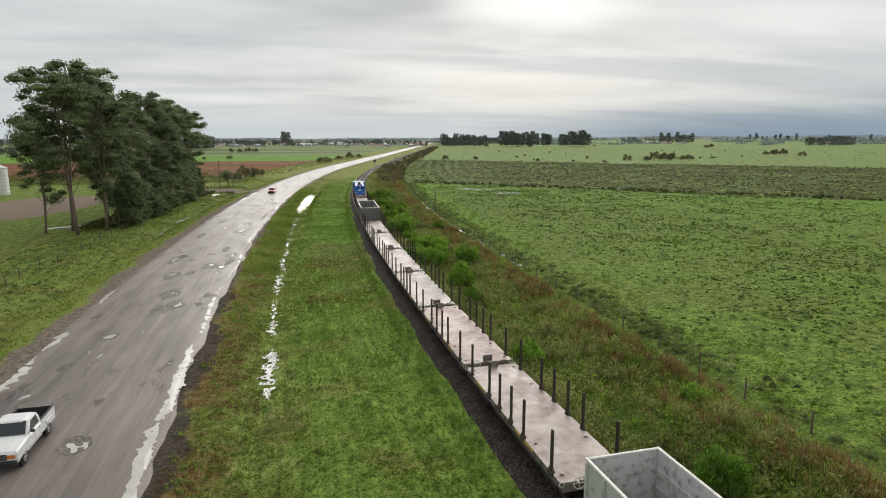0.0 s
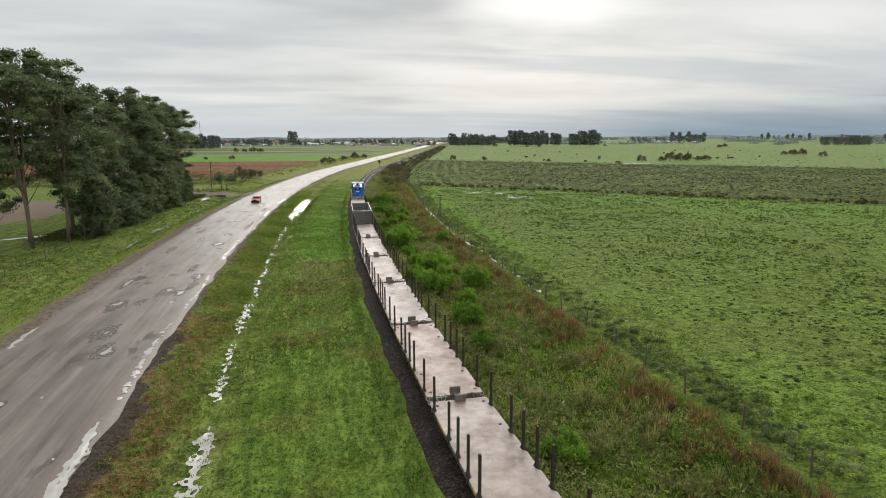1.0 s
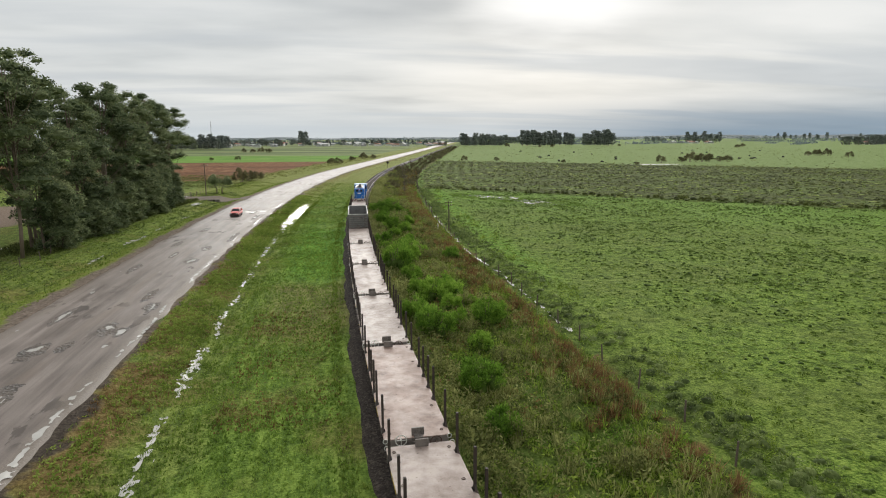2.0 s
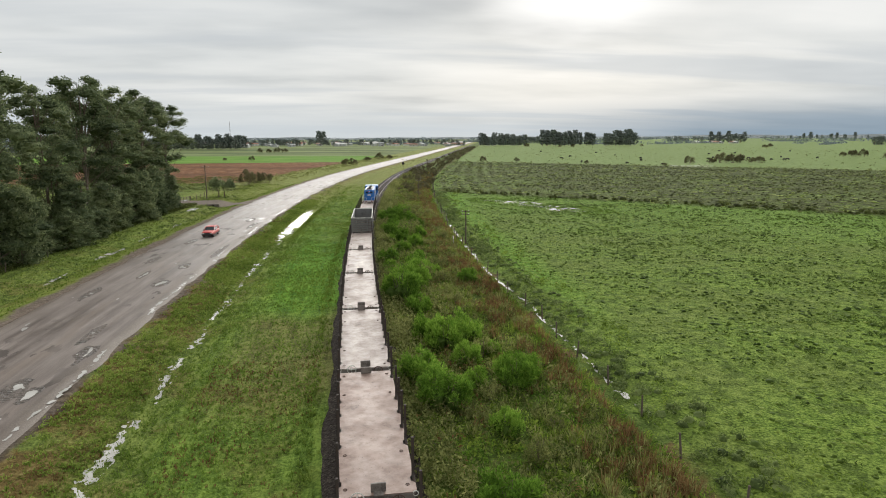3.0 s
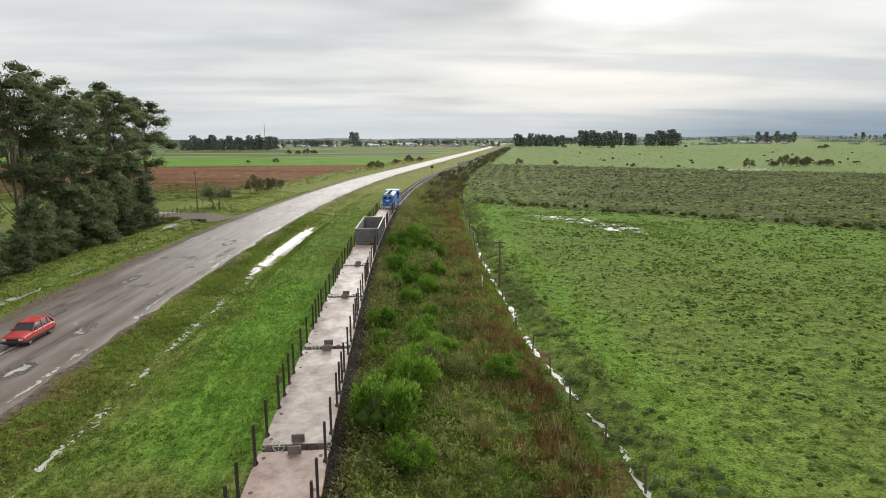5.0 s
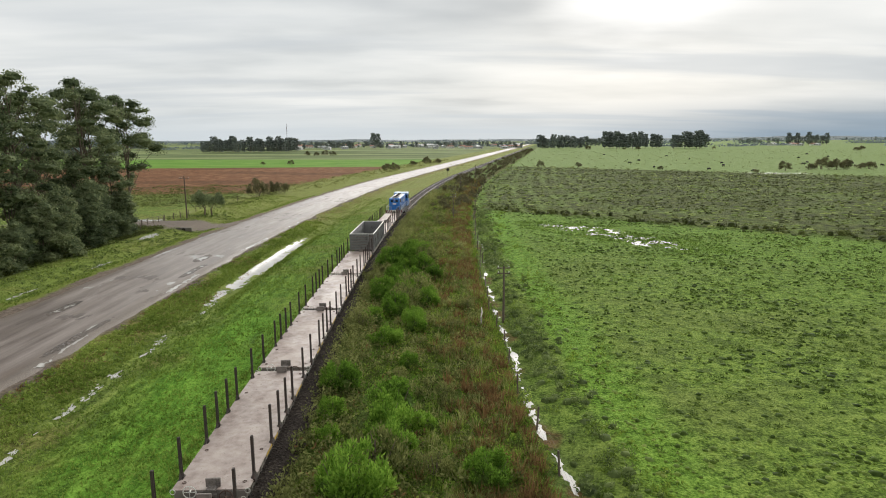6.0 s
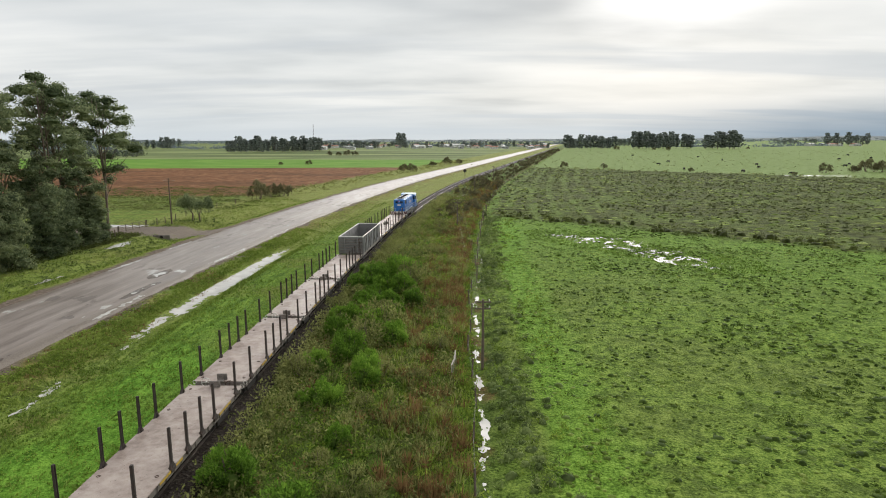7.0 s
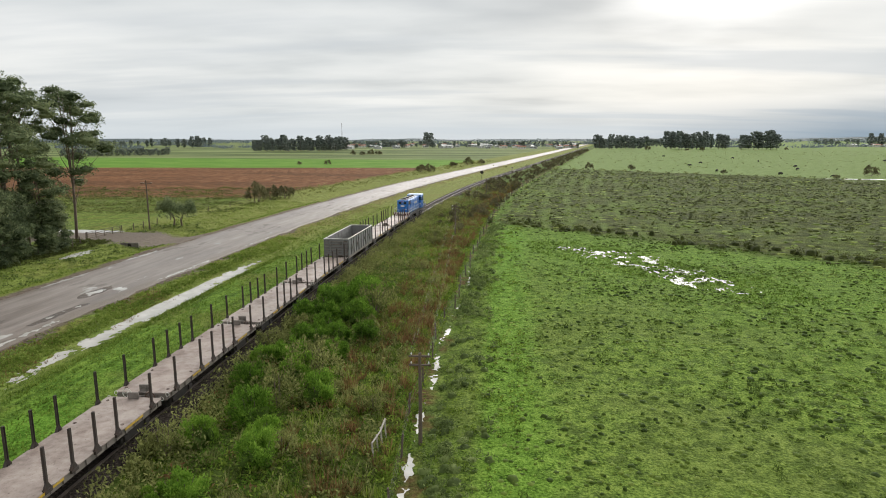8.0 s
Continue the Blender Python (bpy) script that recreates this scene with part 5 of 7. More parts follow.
for k in range(9):
    if k in (0, 2, 5, 7, 8):
        spots.append((full[k % 2], -33.4 + rng.uniform(-0.7, 0.7), 111.5 + 7.6 * k, rng.uniform(0.78, 1.02)))
    if k == 7:
        spots.append((full[(k + 1) % 2], -39.5 + rng.uniform(-1, 1), 115.0 + 7.4 * k, rng.uniform(0.8, 1.0)))
used = set()
for ob, x, y, sc in spots:
    m = pose(x, y, float(ground_z(x, y)) - 0.1, 0, 0, rng.uniform(0, 360))
    if ob.name in used:
        ob = copy_thing(ob, m)
    else:
        used.add(ob.name)
        ob.matrix_basis = m
    ob.scale = (sc * 1.15, sc * 1.15, sc)


def bush_mesh(name, seed, lobes, radius, height, n, leaf, material):
    """Leaves in rounded upright lobes: they stand out from each lobe's upper side."""
    rng = np.random.default_rng(seed)
    cs, dirs = [], []
    for k in range(lobes):
        a, q = rng.uniform(0, math.tau), radius * math.sqrt(rng.random()) * 0.8
        r = radius * rng.uniform(0.17, 0.3)
        top = height * rng.uniform(0.55, 1.08) * (1.1 - 0.5 * (q / radius) ** 2)
        tall = min(r * 1.8, top * 0.6)
        c = np.array([q * math.cos(a), q * math.sin(a), max(top - tall, tall * 0.4)])
        p = rng.normal(size=(n // lobes, 3))
        p[:, 2] = np.where(rng.random(len(p)) < 0.8, np.abs(p[:, 2]), p[:, 2])
        p /= np.linalg.norm(p, axis=1, keepdims=True)
        dirs.append(p + np.array([0, 0, 0.7]) + 0.45 * rng.normal(size=p.shape))
        cs.append(c + p * np.array([r, r, tall]) * rng.uniform(0.5, 1.05, (len(p), 1)))
    cs, a = np.concatenate(cs), np.concatenate(dirs)
    cs[:, 2] = np.maximum(cs[:, 2], 0.02)
    a /= np.linalg.norm(a, axis=1, keepdims=True)
    b = np.cross(a, rng.normal(size=a.shape))
    b /= np.linalg.norm(b, axis=1, keepdims=True)
    size = (rng.uniform(0.6, 1.3, len(cs)) * leaf)[:, None]
    L, W = size * a * 0.5, size * 0.36 * b * 0.5
    v = np.stack([cs - L, cs + W, cs + L, cs - W], 1).reshape(-1, 3)
    return raw_mesh(name, v, np.arange(len(v)).reshape(-1, 4), material)


def heart_mesh(seed, radius, height, material):
    """The dense inside of a bush: a few uneven lumps."""
    rng = np.random.default_rng(seed + 500)
    vs, fs = [], []
    for k in range(9):
        a, q = k * 2.4, radius * 0.62 * math.sqrt((k + 0.3) / 9)
        c = np.array([q * math.cos(a), q * math.sin(a), height * (0.36 - 0.12 * q / radius)])
        fs.append(FAR_LUMP[1] + 12 * k)
        vs.append(c + FAR_LUMP[0] * rng.uniform(0.7, 1.2, (12, 1)) * np.array([radius * 0.24, radius * 0.24, height * 0.24]))
    return raw_mesh("heart", np.concatenate(vs), np.concatenate(fs), material)


def stems(seed, radius, height, n=7):
    rng = np.random.default_rng(seed)
    s = Soup()
    for k in range(n):
        a, q = rng.uniform(0, math.tau), radius * 0.6 * rng.random()
        s.tube([(0.15 * q * math.cos(a), 0.15 * q * math.sin(a), -0.1), (0.6 * q * math.cos(a), 0.6 * q * math.sin(a), height * 0.4), (q * math.cos(a), q * math.sin(a), height * 0.8)], [0.03, 0.02, 0.008], 5, False)
    return s


def bush(label, seed, lobes, radius, height, n, leaf, material, group=""):
    root = thing("bush", label, "bush", group)
    part("branching", stems(seed, radius, height), BARK, root)
    part("foliage", bush_mesh("foliage", seed, lobes, radius, height, n, leaf, material), None, root)
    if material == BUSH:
        part("heart", heart_mesh(seed, radius, height, SHADE_LEAF), None, root, "inner leaf lumps, darkened in colour for shade")
    return root


def place(kinds, spots, seed):
    rng = np.random.default_rng(seed)
    done = set()
    for i, (x, y, sc) in enumerate(spots):
        ob = kinds[i % len(kinds)]
        m = pose(x, y, float(ground_z(x, y)) - 0.02, 0, 0, rng.uniform(0, 360))
        if ob.name in done:
            ob = copy_thing(ob, m)
        else:
            done.add(ob.name)
            ob.matrix_basis = m
        ob.scale = (sc, sc, sc * rng.uniform(0.85, 1.1))


under = [tree("understorey_tree", "dark dense young tree under the eucalyptus row", 31, 8.0, 0.06, 2.6, 24, 0.32, EUC, ROW, dense=100),
         tree("understorey_tree", "dark dense young tree under the eucalyptus row", 32, 9.5, 0.05, 2.5, 26, 0.32, EUC, ROW, dense=100)]
place(under, [(float(-31.2 + 0.9 * math.sin(2.3 * k)), 113.0 + 3.3 * k, 0.72 + 0.25 * math.sin(1.7 * k + 1)) for k in range(20) if k % 6 != 1], 12)


# bright leafy bushes and duller ones in the strip beside the train
BRIGHT = [bush("bright green leafy shrub on the wet railway strip", 41, 40, 1.1, 1.5, 4600, 0.14, BUSH, "shrubs beside the railway"),
          bush("bright green leafy shrub on the wet railway strip", 42, 44, 1.2, 1.7, 5000, 0.14, BUSH, "shrubs beside the railway"),
          bush("bright green leafy shrub on the wet railway strip", 43, 34, 1.0, 1.3, 3800, 0.13, BUSH, "shrubs beside the railway")]
place(BRIGHT, [(11.4, 89.1, 1.88), (12.7, 94.1, 1.55), (10.9, 106.0, 1.44), (14.2, 102.9, 1.44), (18.5, 95.9, 1.10), (13.4, 76.8, 1.77), (12.0, 78.9, 1.22),
               (14.4, 73.3, 0.99), (16.3, 75.1, 0.88), (10.9, 70.7, 1.44), (12.0, 67.4, 1.44), (14.2, 69.4, 0.99), (16.5, 69.7, 1.33), (17.7, 70.8, 0.99), (14.7, 63.7, 0.99)], 1)
place([copy_thing(b, Matrix()) for b in BRIGHT],
      [(14.5, 77.8, 1.66), (13.1, 56.9, 1.33), (12.9, 51.4, 1.10), (12.6, 36.1, 1.22), (15.5, 20.3, 1.10), (19.9, 29.0, 0.88), (13.2, 142.5, 1.55), (15.6, 145.5, 1.55), (12.0, 139.8, 1.44),
       (13.3, 114.7, 1.10), (14.9, 110.1, 0.66), (14.0, 104.4, 0.77), (13.7, 100.6, 1.33), (10.9, 102.1, 0.77), (11.0, 99.6, 0.88), (14.3, 145.3, 1.33), (16.2, 140.1, 1.22), (13.0, 148.0, 1.2), (14.8, 150.5, 1.3), (11.9, 146.2, 0.9), (16.8, 144.0, 1.0), (13.6, 138.0, 1.1), (15.2, 136.2, 0.9), (17.0, 150.0, 1.0), (12.4, 86.0, 1.2), (14.2, 98.6, 1.1), (15.6, 101.0, 0.8), (11.8, 92.0, 1.0), (15.4, 118.0, 0.99), (12.3, 114.8, 0.77), (13.0, 131.0, 1.3), (14.6, 128.0, 1.2), (12.2, 126.0, 1.4), (15.8, 132.0, 1.0), (13.6, 122.0, 1.2), (15.0, 120.0, 1.0), (11.9, 119.5, 1.0), (16.5, 125.0, 1.1), (13.2, 135.0, 1.4), (11.6, 130.0, 0.9), (17.2, 136.0, 1.0), (14.0, 140.5, 1.4), (12.8, 144.2, 1.2)], 2)
DULL_KINDS = [bush("dull olive shrub with twiggy outline", 51, 26, 1.3, 1.7, 1500, 0.16, DULL, "dull shrubs along the railway"),
              bush("dull olive shrub with twiggy outline", 52, 22, 1.1, 1.4, 1300, 0.16, DULL, "dull shrubs along the railway")]
rng = np.random.default_rng(8)
dull = [(15.3, 128.5, 1.6), (16.1, 119.2, 0.8), (10.9, 118.2, 1.0), (11.8, 137.5, 1.2), (10.9, 133.4, 0.9), (14.7, 133.0, 1.1), (14.3, 124.3, 1.4), (13.5, 96.7, 1.5), (16.9, 142.7, 1.6)]
for y in np.concatenate((np.arange(20, 200, 4.5), np.arange(200, 300, 2.0), np.arange(300, 900, 3.4))):
    d = rng.uniform(4.2, 12.5) if y < 230 else rng.uniform(4, 14.5)
    dull.append((float(track_x(y)) + d, float(y + rng.uniform(-2, 2)), float(rng.uniform(0.5, 1.0) if y < 200 else rng.uniform(0.5, 1.25) * (1.0 if y < 280 else 1.25))))
place(DULL_KINDS, [p for p in dull if p[1] < 190], 3)
FAR_DULL = [bush("brown-grey twiggy shrub along the far railway", 53, 14, 1.5, 1.6, 340, 0.36, BROWN_BUSH, "dull shrubs along the railway")]
place(FAR_DULL, [p for p in dull if p[1] >= 190], 4)


def off_lane(x, y):
    """Keeps the farm track to the gate bare."""
    return ~((np.abs(y + 0.15 * x - 179.5) < 4.3) & (x > -56))


def no_puddle(y, d):
    """Keeps the long puddle in the swale free of plants."""
    return ~((np.abs(d + 12.3) < 1.2) & (y > 131) & (y < 168))


# ---- herb layer: what nobody could count ----
def blades(name, label, x, y, low, high, per, wide, reach, material, seed, category="grass"):
    """Tufts of pointed blades at the places given."""
    rng = np.random.default_rng(seed)
    n = len(x)
    base = np.repeat(np.stack([x, y, ground_z(x, y)], 1), per, 0)
    m = n * per
    h = np.repeat(rng.uniform(low, high, n), per) * rng.uniform(0.6, 1.2, m)
    az = rng.uniform(0, math.tau, m)
    out = np.stack([np.cos(az), np.sin(az), np.zeros(m)], 1)
    side = np.stack([-np.sin(az), np.cos(az), np.zeros(m)], 1)
    root = base + out * (rng.random((m, 1)) * reach * 0.4) - np.array([0, 0, 0.02])
    tip = root + out * (rng.uniform(0.2, 1.0, (m, 1)) * reach) + np.stack([np.zeros(m), np.zeros(m), h], 1)
    w = side * (wide * rng.uniform(0.6, 1.3, (m, 1)))
    v = np.stack([root - w, root + w, tip], 1).reshape(-1, 3)
    ob = new(name, raw_mesh(name, v, np.arange(3 * m).reshape(m, 3), material))
    return tagged(ob, label, category, kind="stuff")


def clumps(name, label, x, y, radius, height, per, leaf, material, seed, category="weeds"):
    """Low leafy clumps at the places given."""
    rng = np.random.default_rng(seed)
    n = len(x)
    sc = rng.uniform(0.55, 1.25, n)
    c = np.repeat(np.stack([x, y, ground_z(x, y)], 1), per, 0)
    s = np.repeat(sc, per)[:, None]
    p = rng.normal(size=(n * per, 3))
    p /= np.linalg.norm(p, axis=1, keepdims=True)
    p *= rng.random((n * per, 1)) ** 0.4
    p[:, 2] = np.abs(p[:, 2])
    c = c + p * np.array([radius, radius, height]) * s
    v, f = leaf_cards(c, rng.uniform(0.6, 1.3, n * per) * leaf * (0.6 + 0.4 * s[:, 0]), rng, -0.6, 0.4)
    ob = new(name, raw_mesh(name, v, f, material))
    return tagged(ob, label, category, kind="stuff")


def domes(name, label, x, y, r0, r1, h0, h1, material, seed, category="grass"):
    """Low rounded tufts, each a small uneven dome."""
    rng = np.random.default_rng(seed)
    n, k = len(x), 5
    r, h = rng.uniform(r0, r1, n), rng.uniform(h0, h1, n)
    a = np.arange(k) * math.tau / k + rng.uniform(0, 1, (n, 1))
    z = ground_z(x, y)

    def ring(f, up):
        q = r[:, None] * f * rng.uniform(0.7, 1.3, (n, k))
        return np.stack([x[:, None] + q * np.cos(a), y[:, None] + q * np.sin(a), z[:, None] + up * h[:, None] * rng.uniform(0.75, 1.25, (n, k))], -1)

    low, mid = ring(1.0, -0.2), ring(0.72, 0.65)
    top = np.stack([x, y, z + h], 1)[:, None, :]
    v = np.concatenate([low, mid, top], 1).reshape(-1, 3)
    f = []
    for j in range(k):
        m = (j + 1) % k
        f += [(j, m, k + m), (j, k + m, k + j), (k + j, k + m, 2 * k)]
    f = (np.array(f)[None] + (np.arange(n) * (2 * k + 1))[:, None, None]).reshape(-1, 3)
    return tagged(new(name, raw_mesh(name, v, f, material, True)), label, category, kind="stuff")


def scatter(n, d0, d1, y0, y1, seed, keep=None):
    rng = np.random.default_rng(seed)
    y = rng.uniform(y0, y1, n)
    d = rng.uniform(d0, d1, n)
    x = track_x(y) + d
    if keep is not None:
        k = rng.random(n) < keep(x, y, d)
        x, y = x[k], y[k]
    return x, y


def clear(d):
    """Nothing grows on road and ballast."""
    return (np.abs(d + 22.5) > 6.2) & (np.abs(d) > 3.3)


x, y = scatter(66000, -12.5, -2.7, 16, 235, 61, lambda x, y, d: no_puddle(y, d) * np.clip((d + 12.6) / 4, 0, 1) * np.clip((260 - y) / 160, 0, 1) * np.clip(1.6 * fbm(x / 3, y / 3, 5) - 0.15, 0.1, 1))
blades("verge_grass", "short lush wet grass beside the railway", x, y, 0.07, 0.19, 4, 0.035, 0.13, VIVID, 1)
x, y = scatter(52000, -15.8, -8.4, 16, 235, 81, lambda x, y, d: no_puddle(y, d) * np.clip((-8.4 - d) / 4, 0, 1) * np.clip((260 - y) / 160, 0, 1) * np.clip(1.6 * fbm(x / 3, y / 3, 5) - 0.15, 0.1, 1))
blades("roadside_grass", "olive and straw-coloured grass beside the road", x, y, 0.07, 0.2, 4, 0.035, 0.14, GRASS, 31)
x, y = scatter(3000, -46, -31.5, 40, 200, 95, lambda x, y, d: off_lane(x, y) * np.where(fbm(x / 4, y / 4, 67) > 0.5, 0.85, 0.12))
clumps("far_verge_weeds", "rough green weeds between road and trees", x, y, 0.4, 0.32, 14, 0.2, DITCH, 28)
# Undergrowth in a dark leaf colour that also carries the trees' shade.
x, y = scatter(4200, -47.0, -39.0, 108, 180, 106, lambda x, y, d: off_lane(x, y) * np.where(fbm(x / 2.5, y / 4, 109) > 0.42, 0.9, 0.2))
clumps("shaded_undergrowth", "rank undergrowth, its dark leaves also standing for tree shade", x, y, 0.45, 0.5, 18, 0.24, TUFT, 46)
x, y = scatter(26000, -44, -29.6, 30, 240, 62, lambda x, y, d: off_lane(x, y) * np.clip(1.6 * fbm(x / 3, y / 3, 6) - 0.15, 0.1, 1))
blades("far_verge_grass", "green grass between road and trees", x, y, 0.08, 0.24, 4, 0.045, 0.18, GRASS, 2)
x, y = scatter(2600, -16.6, -4.5, 16, 230, 63, lambda x, y, d: no_puddle(y, d) * np.where((np.abs(d + 12) < 2.6) | (fbm(x / 4, y / 4, 8) > 0.55), 0.7, 0.08))
clumps("verge_weeds", "low dark weeds along the swale", x, y, 0.22, 0.14, 12, 0.12, WEED, 3)
x, y = scatter(9000, -16.5, -12.9, 16, 185, 101, lambda x, y, d: no_puddle(y, d) * np.clip((y - 40) / 40, 0.1, 1) * np.where(fbm(x / 1.8, y / 3.5, 103) > 0.48, 0.85, 0.15))
clumps("swale_bank_grass", "long dark grass in clumps between swale and road", x, y, 0.32, 0.22, 14, 0.19, GRASS, 41)
x, y = scatter(9500, -16.6, -12.7, 16, 150, 64, lambda x, y, d: np.where(fbm(x / 3, y / 5, 12) > 0.5, 0.9, 0.05))
blades("dry_verge_grass", "brown dead grass beside the road", x, y, 0.08, 0.2, 6, 0.02, 0.2, TUSSOCK, 4)
x, y = scatter(26000, 16.2, 62, 18, 165, 65, lambda x, y, d: ((y + 0.88 * x) < 230) * np.clip(1.8 * fbm(x / 2.5, y / 2.5, 15) - 0.35, 0.05, 1))
domes("pasture_grass", "uneven grazed pasture grass in low tufts", x, y, 0.06, 0.2, 0.03, 0.09, GRASS, 5)
x, y = scatter(34000, 16.0, 110, 18, 210, 66, lambda x, y, d: ((y + 0.88 * x) < 231) * np.where(fbm(x / 7, y / 7, 19) > 0.5, 0.95, 0.22) * (vnoise(x / 1.6, y / 1.6, 4) > 0.52) * np.clip((d - 14) / 22, 0.25, 1))
clumps("pasture_tussocks", "dark tufted weeds dotted over the pasture", x, y, 0.26, 0.24, 20, 0.15, PASTURE, 6)
x, y = scatter(30000, 17.5, 105, 30, 210, 96, lambda x, y, d: ((y + 0.88 * x) < 231) * np.where(fbm(x / 5, y / 5, 69) > 0.5, 0.6, 0.1) * np.clip((d - 16) / 16, 0.2, 1))
domes("pasture_mounds", "small dark grass mounds in loose clusters", x, y, 0.09, 0.28, 0.05, 0.17, PASTURE, 29)
x, y = scatter(1900, 14.9, 18.6, 18, 200, 67, lambda x, y, d: np.clip(1.1 - (d - 14.6) / 3.6, 0.02, 1) * (0.25 + 0.75 * (fbm(x / 3, y / 3, 23) > 0.46)))
domes("ditch_mounds", "dense grey-green weed mounds along the ditch", x, y, 0.16, 0.4, 0.1, 0.28, DITCH, 43, "weeds")
clumps("ditch_weeds", "rank grey-green weeds along the ditch", x, y, 0.46, 0.55, 38, 0.17, DITCH, 7)
x, y = scatter(1500, 14.6, 18.4, 18, 200, 98, lambda x, y, d: np.clip(1.1 - (d - 14.6) / 3.2, 0.0, 1) * np.where(fbm(x / 1.5, y / 1.5, 75) > 0.52, 0.8, 0.05))
clumps("ditch_brush", "dark ragged brush beside the ditch", x, y, 0.38, 0.5, 30, 0.16, DITCH, 36)
x, y = scatter(2200, 14.6, 20.5, 18, 200, 99, lambda x, y, d: np.where(fbm(x / 2.5, y / 2.5, 77) > 0.52, 0.9, 0.1))
clumps("ditch_herbs", "fresh green herbs beside the ditch", x, y, 0.35, 0.3, 18, 0.15, WEED, 37)
x, y = scatter(3600, -3.3, -2.1, 14, 200, 90, lambda x, y, d: np.clip(2.4 * fbm(x / 2, y / 3, 79) - 0.5, 0, 1) * np.clip((-1.9 - d) / 1.0, 0, 1))
blades("ballast_grass", "straggling grass creeping onto the ballast", x, y, 0.12, 0.32, 6, 0.025, 0.2, GRASS, 38)
x, y = scatter(11000, 4.0, 13.8, 14, 200, 93, lambda x, y, d: np.where(fbm(x / 2.6, y / 3.5, 63) > 0.52, 0.9, 0.05))
clumps("bright_herbs", "bright yellow-green herbs in patches", x, y, 0.42, 0.36, 16, 0.16, BUSH, 26)
x, y = scatter(4200, -9.5, -2.9, 54, 76, 94, lambda x, y, d: np.clip(2.2 * fbm(x / 3, y / 4, 65) - 0.6, 0, 1))
blades("straw_grass", "straw-coloured worn grass beside the ballast", x, y, 0.06, 0.18, 4, 0.03, 0.13, TUSSOCK, 27)
x, y = scatter(13000, 2.3, 14.0, 14, 240, 68, lambda x, y, d: np.where(fbm(x / 2.5, y / 4, 29) > 0.46, 0.9, 0.35))
clumps("strip_weeds", "tangled green weeds on the railway strip", x, y, 0.40, 0.45, 13, 0.22, WEED, 8)
x, y = scatter(7500, 1.95, 12.5, 14, 300, 69, lambda x, y, d: np.where(fbm(x / 3, y / 4, 33) > 0.5, 0.95, 0.3))
clumps("strip_brush", "dull twiggy brush on the railway strip", x, y, 0.45, 0.85, 20, 0.23, DULL, 9)
x, y = scatter(4600, 1.75, 4.2, 14, 240, 91, lambda x, y, d: np.where(fbm(x / 2, y / 4, 53) > 0.4, 0.95, 0.45))
clumps("trackside_weeds", "dark weeds crowding the edge of the ballast", x, y, 0.42, 1.1, 22, 0.2, DULL, 23)
x, y = scatter(1000, 2.2, 9.0, 14, 300, 70, lambda x, y, d: np.where(fbm(x / 2, y / 3, 43) > 0.5, 0.9, 0.2))
clumps("brown_brush", "withered brown brush on the railway strip", x, y, 0.4, 0.8, 14, 0.22, TUSSOCK, 19)
x, y = scatter(2200, 3.6, 13.0, 14, 125, 97, lambda x, y, d: np.where(fbm(x / 3, y / 4, 73) > 0.5, 0.9, 0.12))
clumps("dark_brush", "dark low brush on the railway strip", x, y, 0.45, 0.6, 22, 0.17, TUFT, 35)
x, y = scatter(4600, 7.6, 13.4, 14, 300, 71, lambda x, y, d: np.where(fbm(x / 2.2, y / 3, 37) > 0.48, 0.95, 0.2) * np.clip((d - 8.8 + np.clip((y - 110) / 25, 0, 0.8)) / 3, 0.08, 1))
blades("red_rushes", "red-brown dead rush tussocks along the fence", x, y, 0.45, 0.9, 34, 0.03, 0.62, TUSSOCK, 10)
x, y = scatter(2000, 5.0, 13.2, 14, 220, 104, lambda x, y, d: np.where(fbm(x / 2.4, y / 3, 107) > 0.5, 0.9, 0.15))
blades("olive_rushes", "olive rush tussocks on the wet strip", x, y, 0.4, 0.8, 30, 0.03, 0.58, DULL, 45)
x, y = scatter(3600, 8.0, 13.5, 14, 300, 72, lambda x, y, d: np.where(fbm(x / 2, y / 3, 39) > 0.5, 0.9, 0.2))
blades("green_rushes", "green rushes among the dead ones", x, y, 0.4, 0.8, 14, 0.025, 0.4, WEED, 11)
rng = np.random.default_rng(73)
x, y = rng.uniform(25, 260, 30000), rng.uniform(20, 440, 30000)
u = y + 0.88 * x
k = (u > 226) & (u < 468) & (x - track_x(y) > 12) & (rng.random(30000) < np.where(fbm(x / 9, y / 9, 47) > 0.47, 0.85, 0.35) * np.where((x - track_x(y) < 46) & (np.sin(1.25 * (x - track_x(y)) + 2.5) > 0.45), 0.3, 1.0))
domes("tussock_field", "dark rough tussocks covering the wet field", x[k], y[k], 0.2, 0.62, 0.08, 0.3, TUFT, 12)
j = k & (rng.random(30000) < 0.4)
clumps("tussock_leaves", "ragged leaves on the tussocks", x[j] + 0.3, y[j], 0.7, 0.6, 12, 0.22, TUFT, 32)
x, y = rng.uniform(25, 230, 8000), rng.uniform(30, 400, 8000)
u = y + 0.88 * x
k = (u > 228) & (u < 440) & (x - track_x(y) > 14) & (fbm(x / 7, y / 7, 57) > 0.5)
domes("field_grass", "pale green grass between the tussocks", x[k], y[k], 0.3, 0.9, 0.06, 0.2, GRASS, 33)
x, y = rng.uniform(24, 150, 9000), rng.uniform(90, 240, 9000)
k = (np.abs(y + 0.88 * x - 232) < 7 * fbm(x / 6, y / 6, 49)) & (rng.random(9000) < 0.75) & (x - track_x(y) > 14)
clumps("field_edge_brush", "dark brush along the edge of the pasture", x[k], y[k], 0.8, 1.1, 40, 0.2, TUFT, 13)
j = k & (rng.random(9000) < 0.5)
